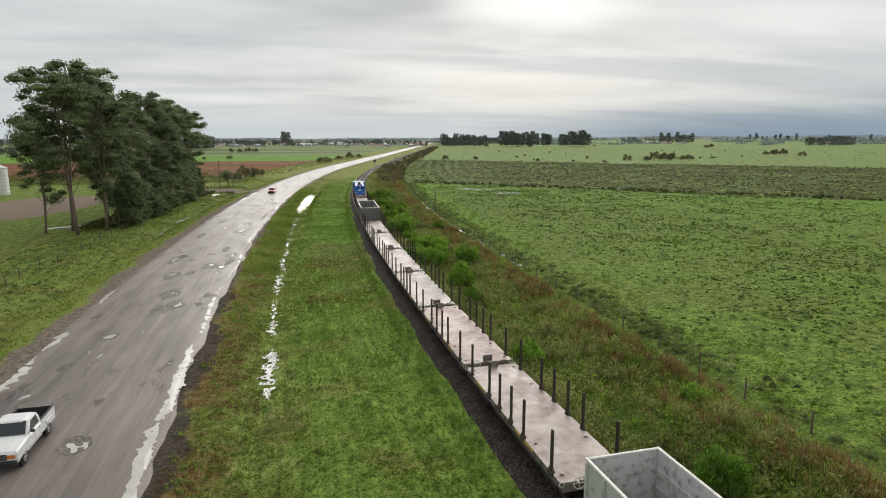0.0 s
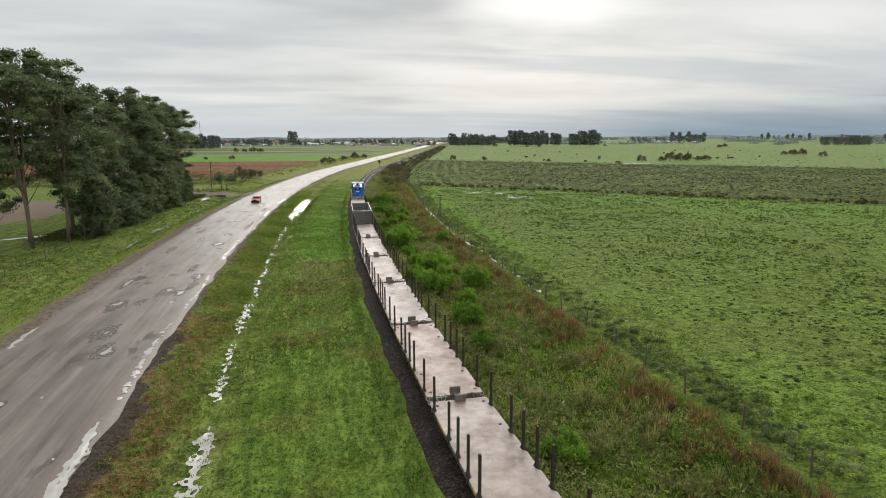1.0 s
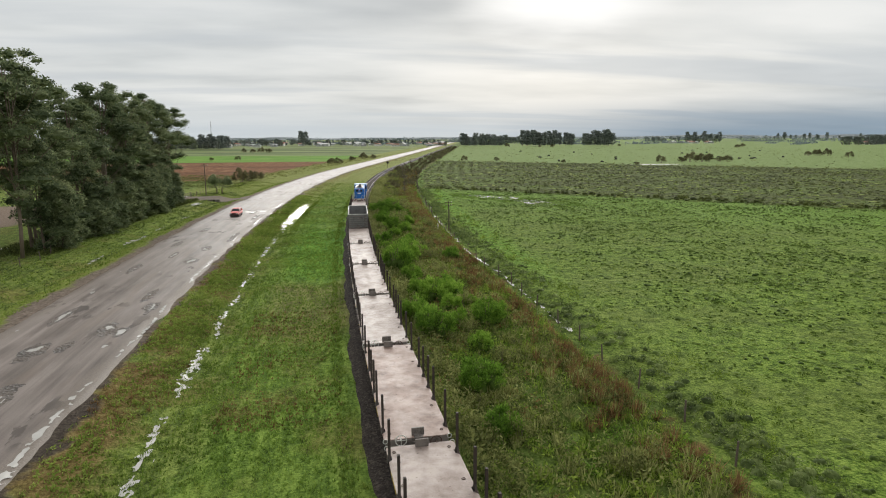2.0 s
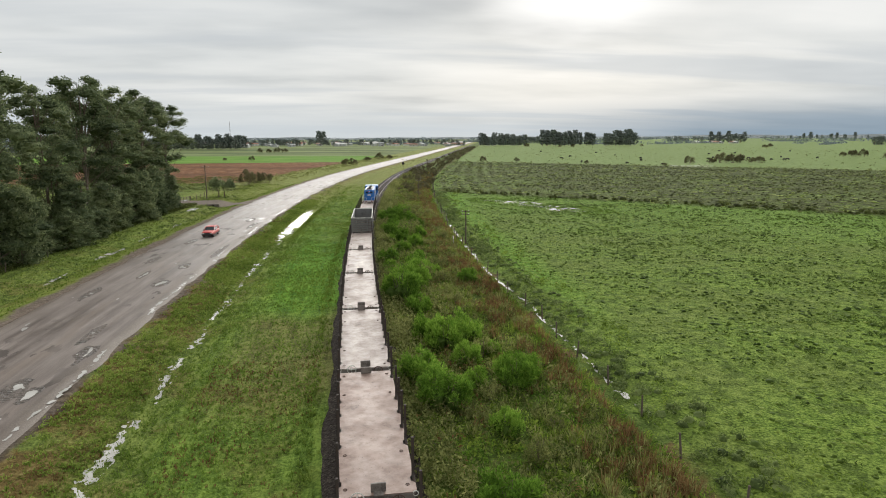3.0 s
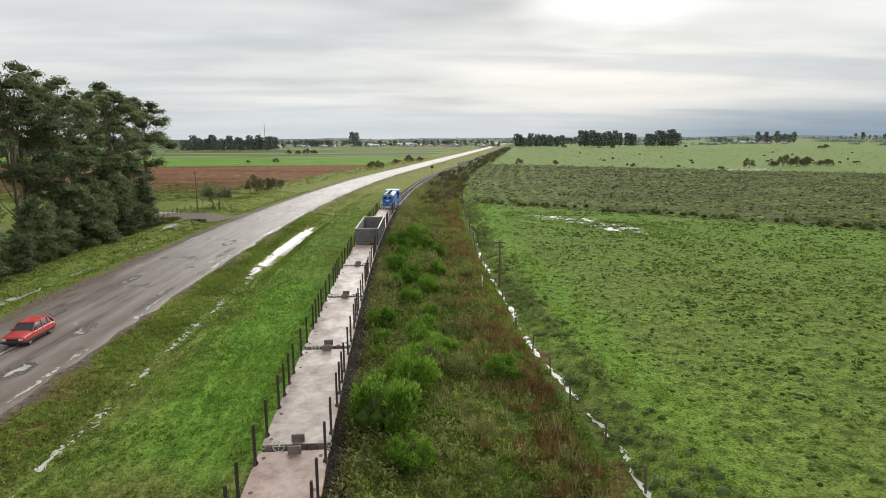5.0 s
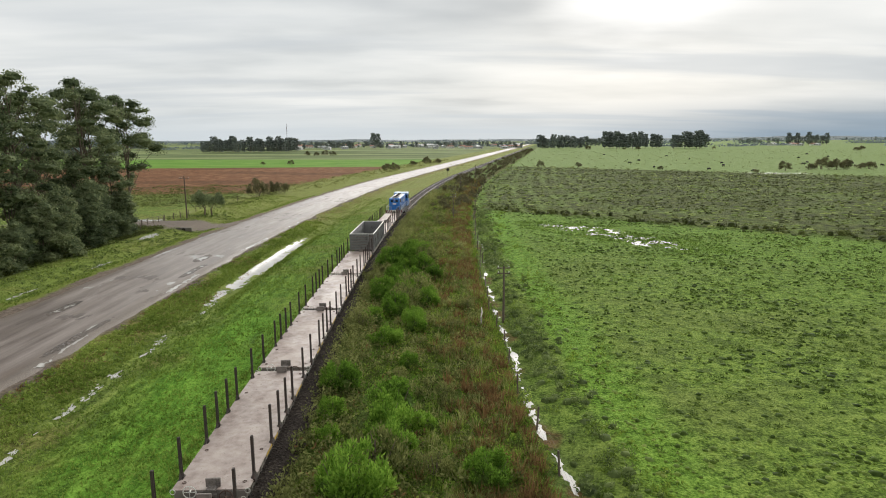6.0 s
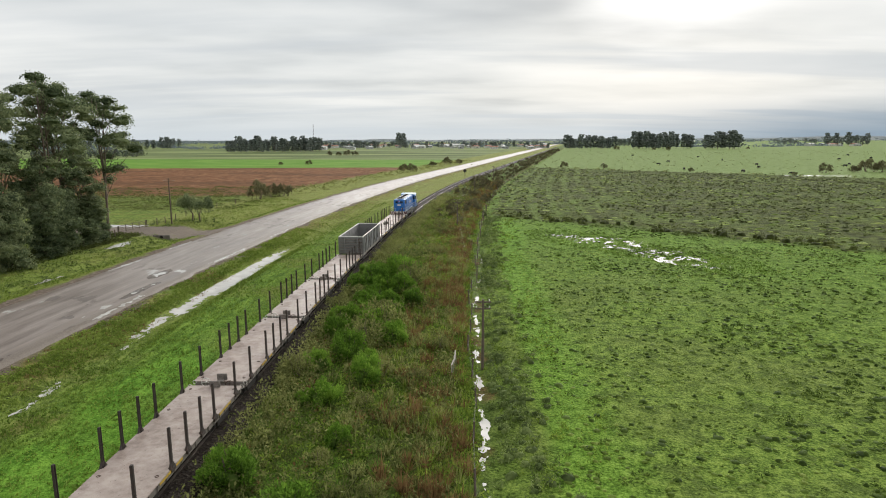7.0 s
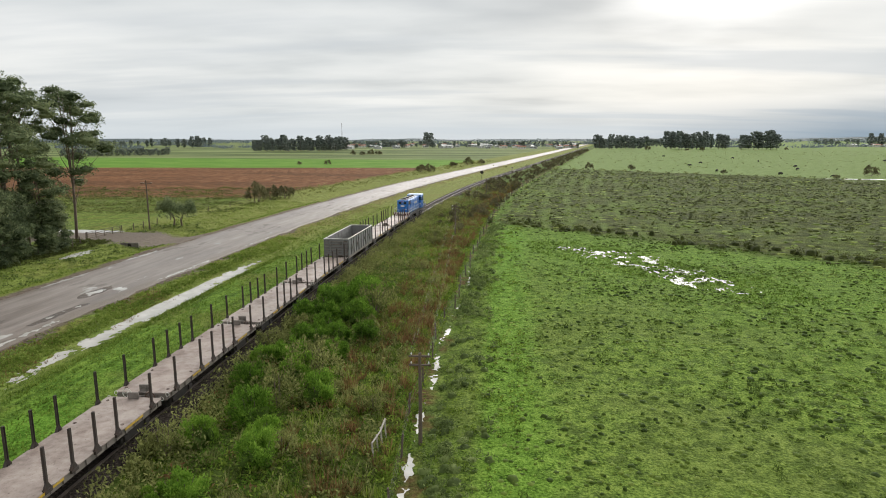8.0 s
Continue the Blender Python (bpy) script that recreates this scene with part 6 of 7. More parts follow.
domes("field_edge_mounds", "dark leafy mounds along the edge of the pasture", x[j], y[j], 0.35, 0.85, 0.3, 0.9, TUFT, 34)
x, y = rng.uniform(60, 520, 2600), rng.uniform(280, 860, 2600)
k = (y + 0.88 * x > 474) & (x - track_x(y) > 12) & (rng.random(2600) < 0.35)
clumps("far_pasture_tufts", "scattered tufts on the far pasture", x[k], y[k], 0.6, 0.6, 12, 0.45, DULL, 14)
x, y = rng.uniform(24, 280, 6000), rng.uniform(180, 450, 6000)
k = np.abs(y + 0.88 * x - 467) < 2.5
clumps("far_fence_brush", "dark hedge line between the fields", x[k], y[k], 1.1, 0.9, 26, 0.4, DULL, 15)
x, y = rng.uniform(-120, -24, 9500), rng.uniform(214, 282, 9500)
k = (x - track_x(y) < -38) & (fbm(x / 5, y / 2.2, 51) > 0.42 + 0.14 * np.clip((y - 245) / 30, 0, 1))
clumps("field_margin_weeds", "green weeds along the ploughed field", x[k], y[k], 0.6, 0.5, 14, 0.22, TUFT, 16)
y = rng.uniform(250, 520, 700)
x = track_x(y) - rng.uniform(36, 50, 700)
clumps("hedge_weeds", "weedy dark margin between road and ploughed field", x, y, 0.9, 0.7, 14, 0.4, DULL, 17)


x, y = rng.uniform(33, 58, 9000), rng.uniform(148, 182, 9000)
k = np.abs((x - 45.5) * 22 + (y - 165) * 15) / 26.6 < 5.5
blades("marsh_grass", "upright wet grass standing in the flooded hollow", x[k], y[k], 0.09, 0.2, 5, 0.03, 0.12, VIVID, 21)
y = rng.uniform(126, 170, 1400)
x = track_x(y) - 12.5 + np.where(rng.random(1400) < 0.6, -1, 1) * rng.uniform(1.5, 2.6, 1400)
blades("puddle_grass", "long grass standing along the puddle", x, y, 0.15, 0.34, 9, 0.028, 0.26, GRASS, 47)
y = rng.uniform(60, 165, 900)
x = track_x(y) + 13.2 + rng.normal(0, 0.35, 900)
blades("ditch_rushes", "rushes crowding the ditch water", x, y, 0.2, 0.5, 7, 0.022, 0.3, WEED, 22)


# ---- standing water ----
def water(name, label, y0, y1, d0, d1, depth_of, level, cell=0.12, mat=WATER, category="puddle"):
    """A ragged sheet of water where depth_of(x, y, d) is positive, cut on a fine grid."""
    ys, ds = np.arange(y0, y1, cell * 1.6), np.arange(d0, d1, cell)
    Y, D = np.meshgrid(ys, ds, indexing="ij")
    F = depth_of(D + track_x(Y), Y, D)
    F[0, :] = F[-1, :] = F[:, 0] = F[:, -1] = -1.0
    # outer corners slide to the shore line
    sy, sd, cnt = np.zeros_like(F), np.zeros_like(F), np.zeros_like(F)
    for a in (-1, 0, 1):
        for b in (-1, 0, 1):
            N = np.roll(np.roll(F, a, 0), b, 1)
            ok = (F <= 0) & (N > 0)
            w = np.where(ok, -F / np.where(ok, N - F, 1), 0)
            sy, sd, cnt = sy - a * w, sd - b * w, cnt + ok
    Y = Y + sy / np.maximum(cnt, 1) * cell * 1.6
    D = D + sd / np.maximum(cnt, 1) * cell
    X = D + track_x(Y)
    M = F > 0
    Z = level(X, Y, D)
    nd = len(ds)
    idx = np.arange(M.size).reshape(M.shape)
    q = M[:-1, :-1] | M[1:, :-1] | M[:-1, 1:] | M[1:, 1:]
    a = idx[:-1, :-1][q]
    faces = np.stack([a, a + 1, a + nd + 1, a + nd], 1)
    if not len(faces):
        return
    keep, inv = np.unique(faces, return_inverse=True)
    v = np.stack([X, Y, Z], -1).reshape(-1, 3)[keep]
    ob = new(name, raw_mesh(name, v, inv.reshape(-1, 4), mat, True))
    return tagged(ob, label, category, kind="structure")


def ditch_line(y):
    """Offset of the fence ditch from the track."""
    return 14.1 + 0.9 * np.clip((102 - y) / 14, 0, 1) + 0.7 * np.clip((y - 136) / 14, 0, 1)


def swale(segs, centre, seed, rag=0.5, taper=1.5):
    def f(x, y, d):
        half = np.zeros_like(y)
        for a, b, w in segs:
            edge = np.clip(np.minimum(y - a, b - y) / taper, 0, 1)
            half = np.maximum(half, w * edge * (y > a) * (y < b))
        wob = 0.5 * (vnoise(y / 4, y * 0 + 3, seed) - 0.5) + (ditch_line(y) - 14.1 if centre > 0 else 0.0)
        return half * (0.35 + 1.3 * (fbm(x * 1.3, y * 0.8, seed) - 0.25)) - np.abs(d - centre - wob) - (rag * (fbm(x * 3.2, y * 2.2, seed + 4) - 0.42) + 0.7 * rag * (vnoise(x * 7.0, y * 4.0, seed + 9) - 0.45)) * (half > 0)
    return f


flat = lambda base: (lambda x, y, d: np.minimum(base, ground_z(x, y) + 0.025))
over_ground = lambda x, y, d: ground_z(x, y) + 0.035
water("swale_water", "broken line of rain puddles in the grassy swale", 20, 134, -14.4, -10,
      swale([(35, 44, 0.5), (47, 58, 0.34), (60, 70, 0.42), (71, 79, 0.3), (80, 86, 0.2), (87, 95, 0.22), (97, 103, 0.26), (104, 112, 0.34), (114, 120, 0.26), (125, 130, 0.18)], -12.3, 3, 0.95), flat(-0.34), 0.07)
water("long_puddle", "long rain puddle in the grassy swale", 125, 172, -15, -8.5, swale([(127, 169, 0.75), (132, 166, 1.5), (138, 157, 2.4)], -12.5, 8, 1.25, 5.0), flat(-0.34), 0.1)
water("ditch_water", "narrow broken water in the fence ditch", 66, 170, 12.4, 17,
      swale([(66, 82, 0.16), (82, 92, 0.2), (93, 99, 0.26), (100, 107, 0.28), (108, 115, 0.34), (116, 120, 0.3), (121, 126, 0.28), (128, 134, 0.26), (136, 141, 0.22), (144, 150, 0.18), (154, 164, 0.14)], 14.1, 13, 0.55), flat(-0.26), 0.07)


def wet(x, y, d):
    t = ((x - 38) * 15 + (y - 176) * -22) / 709.0
    across = ((x - 38) * 22 + (y - 176) * 15) / 26.6
    inside = 1 - ((t - 0.5) / 0.58) ** 2 - ((across - 1.6 * np.sin(5 * t)) / 4.4) ** 2
    return np.where(inside > 0, 0.42 * fbm(x * 0.6, y * 0.6, 71) + 0.58 * fbm(x * 2.6, y * 1.5, 74, 3) - 0.642 + 0.10 * inside, -1)


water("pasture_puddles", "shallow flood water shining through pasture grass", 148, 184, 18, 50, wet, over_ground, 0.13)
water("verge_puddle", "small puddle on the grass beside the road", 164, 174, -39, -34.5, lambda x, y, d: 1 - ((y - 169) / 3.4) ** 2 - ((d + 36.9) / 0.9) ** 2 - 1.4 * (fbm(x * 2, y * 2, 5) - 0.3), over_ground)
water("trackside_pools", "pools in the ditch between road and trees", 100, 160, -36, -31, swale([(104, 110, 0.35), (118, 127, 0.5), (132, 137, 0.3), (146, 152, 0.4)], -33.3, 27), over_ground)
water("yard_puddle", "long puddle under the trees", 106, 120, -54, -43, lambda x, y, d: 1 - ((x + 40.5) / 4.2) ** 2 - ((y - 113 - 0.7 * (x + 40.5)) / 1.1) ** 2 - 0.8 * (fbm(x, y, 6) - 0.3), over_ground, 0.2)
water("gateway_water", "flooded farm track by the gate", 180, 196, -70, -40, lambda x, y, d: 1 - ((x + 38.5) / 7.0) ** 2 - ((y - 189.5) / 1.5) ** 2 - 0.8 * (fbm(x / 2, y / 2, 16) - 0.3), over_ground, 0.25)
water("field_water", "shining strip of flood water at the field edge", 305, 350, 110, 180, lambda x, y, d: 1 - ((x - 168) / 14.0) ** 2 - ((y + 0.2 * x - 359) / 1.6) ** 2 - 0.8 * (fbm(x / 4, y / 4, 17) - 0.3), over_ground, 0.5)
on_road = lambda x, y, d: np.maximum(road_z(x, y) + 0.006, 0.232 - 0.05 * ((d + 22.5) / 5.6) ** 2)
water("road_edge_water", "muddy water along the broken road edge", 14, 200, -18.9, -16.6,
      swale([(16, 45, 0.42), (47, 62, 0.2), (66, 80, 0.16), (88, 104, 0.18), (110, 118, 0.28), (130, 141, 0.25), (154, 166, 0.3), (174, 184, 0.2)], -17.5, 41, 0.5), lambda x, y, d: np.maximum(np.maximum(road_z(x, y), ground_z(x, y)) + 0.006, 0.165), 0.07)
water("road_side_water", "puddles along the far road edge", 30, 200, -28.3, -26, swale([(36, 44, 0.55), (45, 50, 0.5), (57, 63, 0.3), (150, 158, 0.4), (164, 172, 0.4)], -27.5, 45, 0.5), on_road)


# broken places in the road: y, offset from the track, half length, half width
BROKEN = ((30.0, -21.0, 1.1, 0.8), (47.4, -23.8, 0.9, 0.6), (60.0, -22.0, 2.8, 1.2), (68.9, -21.6, 1.6, 0.7), (73.0, -20.1, 2.2, 0.8), (55.7, -20.8, 2.2, 0.9), (67.9, -23.4, 2.6, 1.0),
          (72.0, -18.9, 1.4, 0.5), (77.8, -18.5, 1.6, 0.4), (76.9, -24.9, 3.0, 0.5), (96.4, -25.2, 3.0, 0.7), (99.7, -19.9, 1.9, 1.1), (108.7, -19.9, 2.2, 0.8), (83.5, -19.8, 3.0, 0.6),
          (79.0, -18.6, 2.0, 0.7), (112.3, -24.7, 2.6, 0.6), (125.7, -24.0, 3.0, 0.6), (104.0, -22.9, 2.4, 0.4), (149.0, -20.6, 3.2, 0.8), (141.5, -18.8, 4.0, 0.5), (118.0, -18.2, 5.0, 0.5))


def broken(x, y, d):
    best = np.full_like(y, -1.0)
    for y0, d0, ly, ld in BROKEN:
        best = np.maximum(best, 1 - ((y - y0) / ly) ** 2 - ((d - d0) / ld) ** 2)
    return np.where(best > -0.9, best - 1.6 * (fbm(x * 1.1, y * 0.7, 91) - 0.33) - 0.8 * (fbm(x * 4.2, y * 2.5, 93) - 0.5), -1)


def holes(x, y, d):
    pits = broken(x, y, d) - 0.66 - 0.9 * (fbm(x * 2.2, y * 1.2, 96) - 0.42)
    cells = fbm(x * 0.9, y * 0.3, 91) + 0.25 * (fbm(x * 3.3, y * 1.6, 95) - 0.5) - 0.83 + 0.04 * (y > 105) * (d > -22.5)
    return np.where((d > -27) & (d < -18.3), np.maximum(pits, cells), -1)


water("broken_asphalt", "dark broken asphalt and wet mud in the potholes", 20, 190, -27.2, -17.4, broken, on_road, 0.12, MUD, "potholes")
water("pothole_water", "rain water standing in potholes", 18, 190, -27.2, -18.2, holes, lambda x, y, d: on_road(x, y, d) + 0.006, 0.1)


# ---- poles, wires and fences ----
def pole(h, arms, label, seed, arm_len=1.9):
    root = thing("utility_pole", label, "utility pole")
    part("post", Soup().tube([(0, 0, -0.3), (0.02, 0, h * 0.5), (0, 0.02, h)], [0.07 + 0.008 * h, 0.06 + 0.007 * h, 0.04 + 0.006 * h], 9), WOOD, root, "weathered wooden post")
    for z in arms:
        arm = part("crossarm", Soup().box(arm_len, 0.08, 0.09, 0, 0.1, z, bev=0.01), WOOD, root)
        for xx in ((-arm_len / 2 + 0.12, arm_len / 2 - 0.12) if arm_len < 1.5 else (-arm_len / 2 + 0.12, -arm_len / 4, arm_len / 2 - 0.12)):
            part("insulator", Soup().tube([(xx, 0.12, z + 0.06), (xx, 0.12, z + 0.1), (xx, 0.12, z + 0.17)], [0.025, 0.045, 0.025], 8), INSULATOR, arm, "white porcelain insulator")
    return root


def wires(p0, p1, sag, offs, label):
    """Hanging wires between two pole tops."""
    root = thing("overhead_wires", label, "cable")
    a, b = Vector(p0), Vector(p1)
    side = (b - a).cross(Vector((0, 0, 1))).normalized()
    for o, dz in offs:
        pts = [a.lerp(b, k / 10) + side * o + Vector((0, 0, dz - sag * 4 * (k / 10) * (1 - k / 10))) for k in range(11)]
        part("wire", Soup().tube(pts, 0.003, 3, False), WIRE, root)


east_spots = [(22.6, 121.0), (22.4, 186.8), (28.5, 252.0), (39.0, 316.0)]
p = pole(4.8, (4.15, 4.6), "thin wooden pole with two crossarms above the ditch", 1, 1.1)
p.matrix_basis = pose(22.6, 121.0, float(ground_z(22.6, 121.0)), 0, 0, -2)
for x, y in east_spots[1:]:
    copy_thing(p, pose(x, y, float(ground_z(x, y)), 0, 0, -8))
for (xa, ya), (xb, yb) in zip(east_spots, east_spots[1:]):
    wires((xa, ya, 4.75), (xb, yb, 4.75), 0.5, ((-0.43, 0), (0.43, 0), (-0.43, -0.45), (0.43, -0.45)), "thin sagging wires between the poles")
west = pole(8.2, (7.7,), "dark wooden power pole with one crossarm by the farm gate", 2)
west.matrix_basis = pose(-28.5, 191.5, float(ground_z(-28.5, 191.5)), 0, 0, 3)
copy_thing(west, pose(-30.4, 128.0, float(ground_z(-30.4, 128.0)), 0, 0, 0))
wires((-28.5, 191.5, 7.85), (-30.4, 128.0, 7.85), 1.0, ((-0.8, 0), (0.8, 0), (0.4, 0)), "sagging power lines before the trees")


def fence(label, spots, h, post_r, wire_z, mat):
    root = thing("fence", label, "fence")
    pts = []
    post = Soup().tube([(0, 0, -0.2), (0, 0, h)], [post_r, post_r * 0.85], 7).mesh("post")
    post.materials.append(mat)
    for i, (x, y) in enumerate(spots):
        z = float(ground_z(x, y))
        ob = part("post", post, mat, root)
        ob.matrix_basis = pose(x, y, z, random.uniform(-4, 4), random.uniform(-4, 4), 0)
        pts.append(Vector((x, y, z)))
    for wz in wire_z:
        part("wire", Soup().tube([q + Vector((0, 0, wz)) for q in pts], 0.004, 3, False), WIRE, root)
    return root


fence("old wire fence on wooden posts along the ditch", [(float(track_x(y)) + float(ditch_line(y)) - 0.4 + 0.2 * math.sin(y), float(y)) for y in np.arange(16, 330, 4.5)], 1.25, 0.06, (0.35, 0.7, 1.05), WOOD)
fence("weathered field fence between road verge and trees", [(-31.0 - 0.35 * math.sin(y), float(y)) for y in np.arange(46, 176, 4.2)], 1.15, 0.06, (0.4, 0.75, 1.05), WOOD)
fence("short post fence beside the farm gateway", [(-30.0, 173.7), (-31.0, 177.0), (-32.4, 180.5)], 1.2, 0.08, (0.4, 0.75, 1.05), WOOD)
fence("wire fence beyond the farm gateway", [(-31.5, 188.5), (-30.7, 190.6), (-30.2, 192.8), (-30.6, 198), (-31.1, 204), (-31.1, 210), (-30.0, 218), (-28.5, 226), (-26.5, 236), (-24.0, 248)], 1.2, 0.08, (0.4, 0.75, 1.05), WOOD)


def gate():
    root = thing("farm_gate", "weathered wooden farm gate, closed across the track", "gate")
    a, b = Vector((-32.4, 180.8, 0)), Vector((-31.6, 188.2, 0))
    for k in range(5):
        p0 = a.lerp(b, k / 4)
        part("upright", Soup().box(0.08, 0.08, 1.2, p0.x, p0.y, 0.6), WOOD, root)
    for z in (0.25, 0.55, 0.85, 1.15):
        part("rail", Soup().tube([a + Vector((0.05, 0, z)), b + Vector((0.05, 0, z))], 0.04, 5), WOOD, root)


gate()


def fallen_rail():
    root = thing("broken_fence_panel", "bleached broken wooden fence panel leaning in rushes", "fence panel")
    a, b = Vector((20.5, 118.9, 0.75)), Vector((20.8, 121.2, 0.9))
    part("top_rail", Soup().tube([a, a.lerp(b, 0.5) + Vector((0.08, 0, -0.03)), b], 0.045, 6), PALE_WOOD, root)
    for f in (0.02, 0.35, 0.65, 0.98):
        q = a.lerp(b, f)
        part("upright", Soup().tube([(q.x + 0.05, q.y, -0.2), (q.x, q.y, q.z)], 0.045, 6), PALE_WOOD, root)


fallen_rail()


def culvert():
    """A dark concrete pipe mouth in the roadside ditch."""
    root = thing("culvert", "dark concrete culvert mouth under the farm track", "culvert")
    x, y = -24.0, 176.8
    z = float(ground_z(x, y))
    part("headwall", Soup().box(2.6, 0.25, 0.7, x, y + 0.6, z + 0.1, bev=0.04), SOLE, root, "stained concrete headwall")
    part("pipe", Soup().ring(x, y + 0.45, z + 0.1, 0.36, 0.07), SOLE, root)
    # Solid black plug gives the darkness inside the pipe.
    part("mouth", Soup().tube([(x, y + 0.44, z + 0.1), (x, y + 0.5, z + 0.1)], 0.33, 16), GRIME, root, "black plug standing for the dark inside the pipe")


culvert()


def silo():
    root = thing("grain_silo", "white metal storage silo with conical roof in the farmyard", "silo")
    x, y, r, h = -84.0, 183.0, 3.6, 7.0
    part("wall", Soup().tube([(x, y, -0.2), (x, y, h)], r, 28), WHITE, root, "white corrugated wall")
    part("roof", Soup().tube([(x, y, h), (x, y, h + 1.7), (x, y, h + 1.9)], [r + 0.12, 0.4, 0.35], 28), GREY_PAINT, root, "grey conical roof")
    for z in np.arange(0.6, h, 0.9):
        part("band", Soup().ring(x, y, float(z), r + 0.01, 0.05, "z", 28, 5), GREY_PAINT, root)


silo()


def signal():
    root = thing("railway_sign", "small dark round trackside sign on a post", "sign")
    x, y = float(track_x(318)) - 3.2, 318.0
    part("post", Soup().tube([(x, y, -0.1), (x, y, 2.6)], 0.07, 8), GRIME, root)
    part("disc", Soup().tube([(x, y - 0.05, 2.9), (x, y + 0.02, 2.9)], 0.6, 18), GRIME, root)


signal()

# ---- trees and shrubs of the middle distance ----
small = thing("small_tree", "low spreading dark tree beside the power pole", "tree")
part("trunk", Soup().tube([(0.5, 0, -0.1), (0.45, 0, 0.9), (0.9, 0.2, 1.9)], [0.13, 0.1, 0.05], 7).tube([(-0.6, 0.2, -0.1), (-0.5, 0.2, 0.9), (-1.1, 0.1, 2.0)], [0.13, 0.1, 0.05], 7), BARK, small)
me = bush_mesh("crown", 91, 22, 2.7, 2.5, 4600, 0.26, EUC)
crown = part("crown", me, None, small, "dense dull-green crown")
crown.location = (0, 0, 1.2)
small.matrix_basis = pose(-26.0, 196.3, float(ground_z(-26.0, 196.3)))
small.scale = (1.35, 1.35, 1.35)
HEDGE = [bush("dark brown-green bush at the field margin", 95, 24, 2.0, 2.6, 1500, 0.3, BROWN_BUSH, "bushes of the middle distance"),
         bush("dark brown-green bush at the field margin", 96, 20, 1.8, 2.2, 1300, 0.3, BROWN_BUSH, "bushes of the middle distance")]
place(HEDGE, [(-26.4, 238.5, 1.6), (-22.6, 247, 1.7), (-24.8, 243, 1.2), (1.5, 373, 1.6), (5.5, 374, 1.4), (-62.8, 669, 2.2), (-70, 668, 2.0), (-78, 670, 1.8), (-86.7, 669, 1.6), (-76.6, 453, 0.9), (-60, 453, 1.2),
              (14, 430, 1.5), (22, 452, 1.7), (30, 470, 1.4), (181.6, 345, 1.6), (197, 350, 1.5), (204, 353, 2.3), (210, 351, 2.6), (214, 350, 2.0), (227.5, 354, 1.9), (222, 352, 1.0),
              (533, 776, 2.2), (244, 890, 2.0), (352, 431, 2.2), (358, 428, 1.8), (346, 433, 1.6), (341, 390, 1.6), (503, 743, 2.2), (100, 392, 1.0), (131, 361, 0.9), (82, 400, 1.2), (160, 330, 0.8),
              (300, 860, 1.8), (285, 870, 1.6), (420, 905, 1.5)], 7)

# ---- the far distance ----
far_kinds = [far_tree("distant dark eucalyptus on the skyline", 301, 24, 5.6, 56),
             far_tree("distant dark eucalyptus on the skyline", 302, 21, 5.8, 56),
             far_tree("distant round-headed tree on the skyline", 303, 15, 5.6, 56)]
rng = np.random.default_rng(33)
used = set()


def grove(b0, b1, dist, deep, n, lo, hi, ex=0.0, ey=0.0, kinds=(0, 1)):
    """Trees between two bearings (degrees east of north) seen from (ex, ey)."""
    for k in range(n):
        b = radians(b0 + (b1 - b0) * (k + rng.uniform(0.1, 0.9)) / n)
        q = dist + rng.uniform(0, deep)
        ob = far_kinds[kinds[k % len(kinds)]]
        full_h = (24, 21, 15)[kinds[k % len(kinds)]]
        sc = (lo + (hi - lo) * rng.random() ** 1.3) / full_h
        m = pose(ex + q * math.sin(b), ey + q * math.cos(b), -0.3, 0, 0, rng.uniform(0, 360))
        if ob.name in used:
            ob = copy_thing(ob, m)
        else:
            used.add(ob.name)
            ob.matrix_basis = m
        ob.scale = (sc, sc, sc)


grove(11.2, 15.2, 1000, 60, 16, 15, 22)
grove(15.2, 16.4, 1300, 100, 5, 14, 18)
grove(16.6, 19.6, 1000, 60, 13, 18, 26)
grove(19.8, 21.2, 1040, 40, 4, 18, 24)
grove(21.9, 24.5, 1000, 60, 10, 18, 26)
grove(27.0, 30.0, 1700, 200, 9, 10, 16, kinds=(2, 2))
grove(30.4, 33.2, 1500, 100, 9, 16, 26, kinds=(0, 2))
grove(41.3, 44.6, 1150, 60, 13, 13, 18, kinds=(2, 1))
grove(37.0, 41.0, 2600, 400, 7, 18, 30)
grove(34.0, 46.0, 2900, 400, 12, 12, 26)
grove(-18.0, -9.9, 760, 50, 30, 14, 21, 0, 96)
grove(-32.5, -24.6, 620, 40, 36, 6, 8.5, 0, 96, (2, 2))
grove(-33.0, -22.0, 1300, 200, 22, 12, 20, 0, 96)
grove(-24.8, -22.5, 1150, 60, 5, 16, 22, 0, 96)
grove(-3.2, -2.2, 1300, 10, 2, 26, 30)
grove(-12.0, -2.8, 1500, 300, 20, 9, 15, kinds=(2, 1))
grove(-6.4, -4.9, 1250, 60, 5, 10, 15, kinds=(2, 1))
grove(-13.0, 10.0, 1120, 480, 110, 5, 12, kinds=(2, 1))
grove(-2.0, 9.0, 1500, 500, 24, 6, 11, kinds=(2, 2))


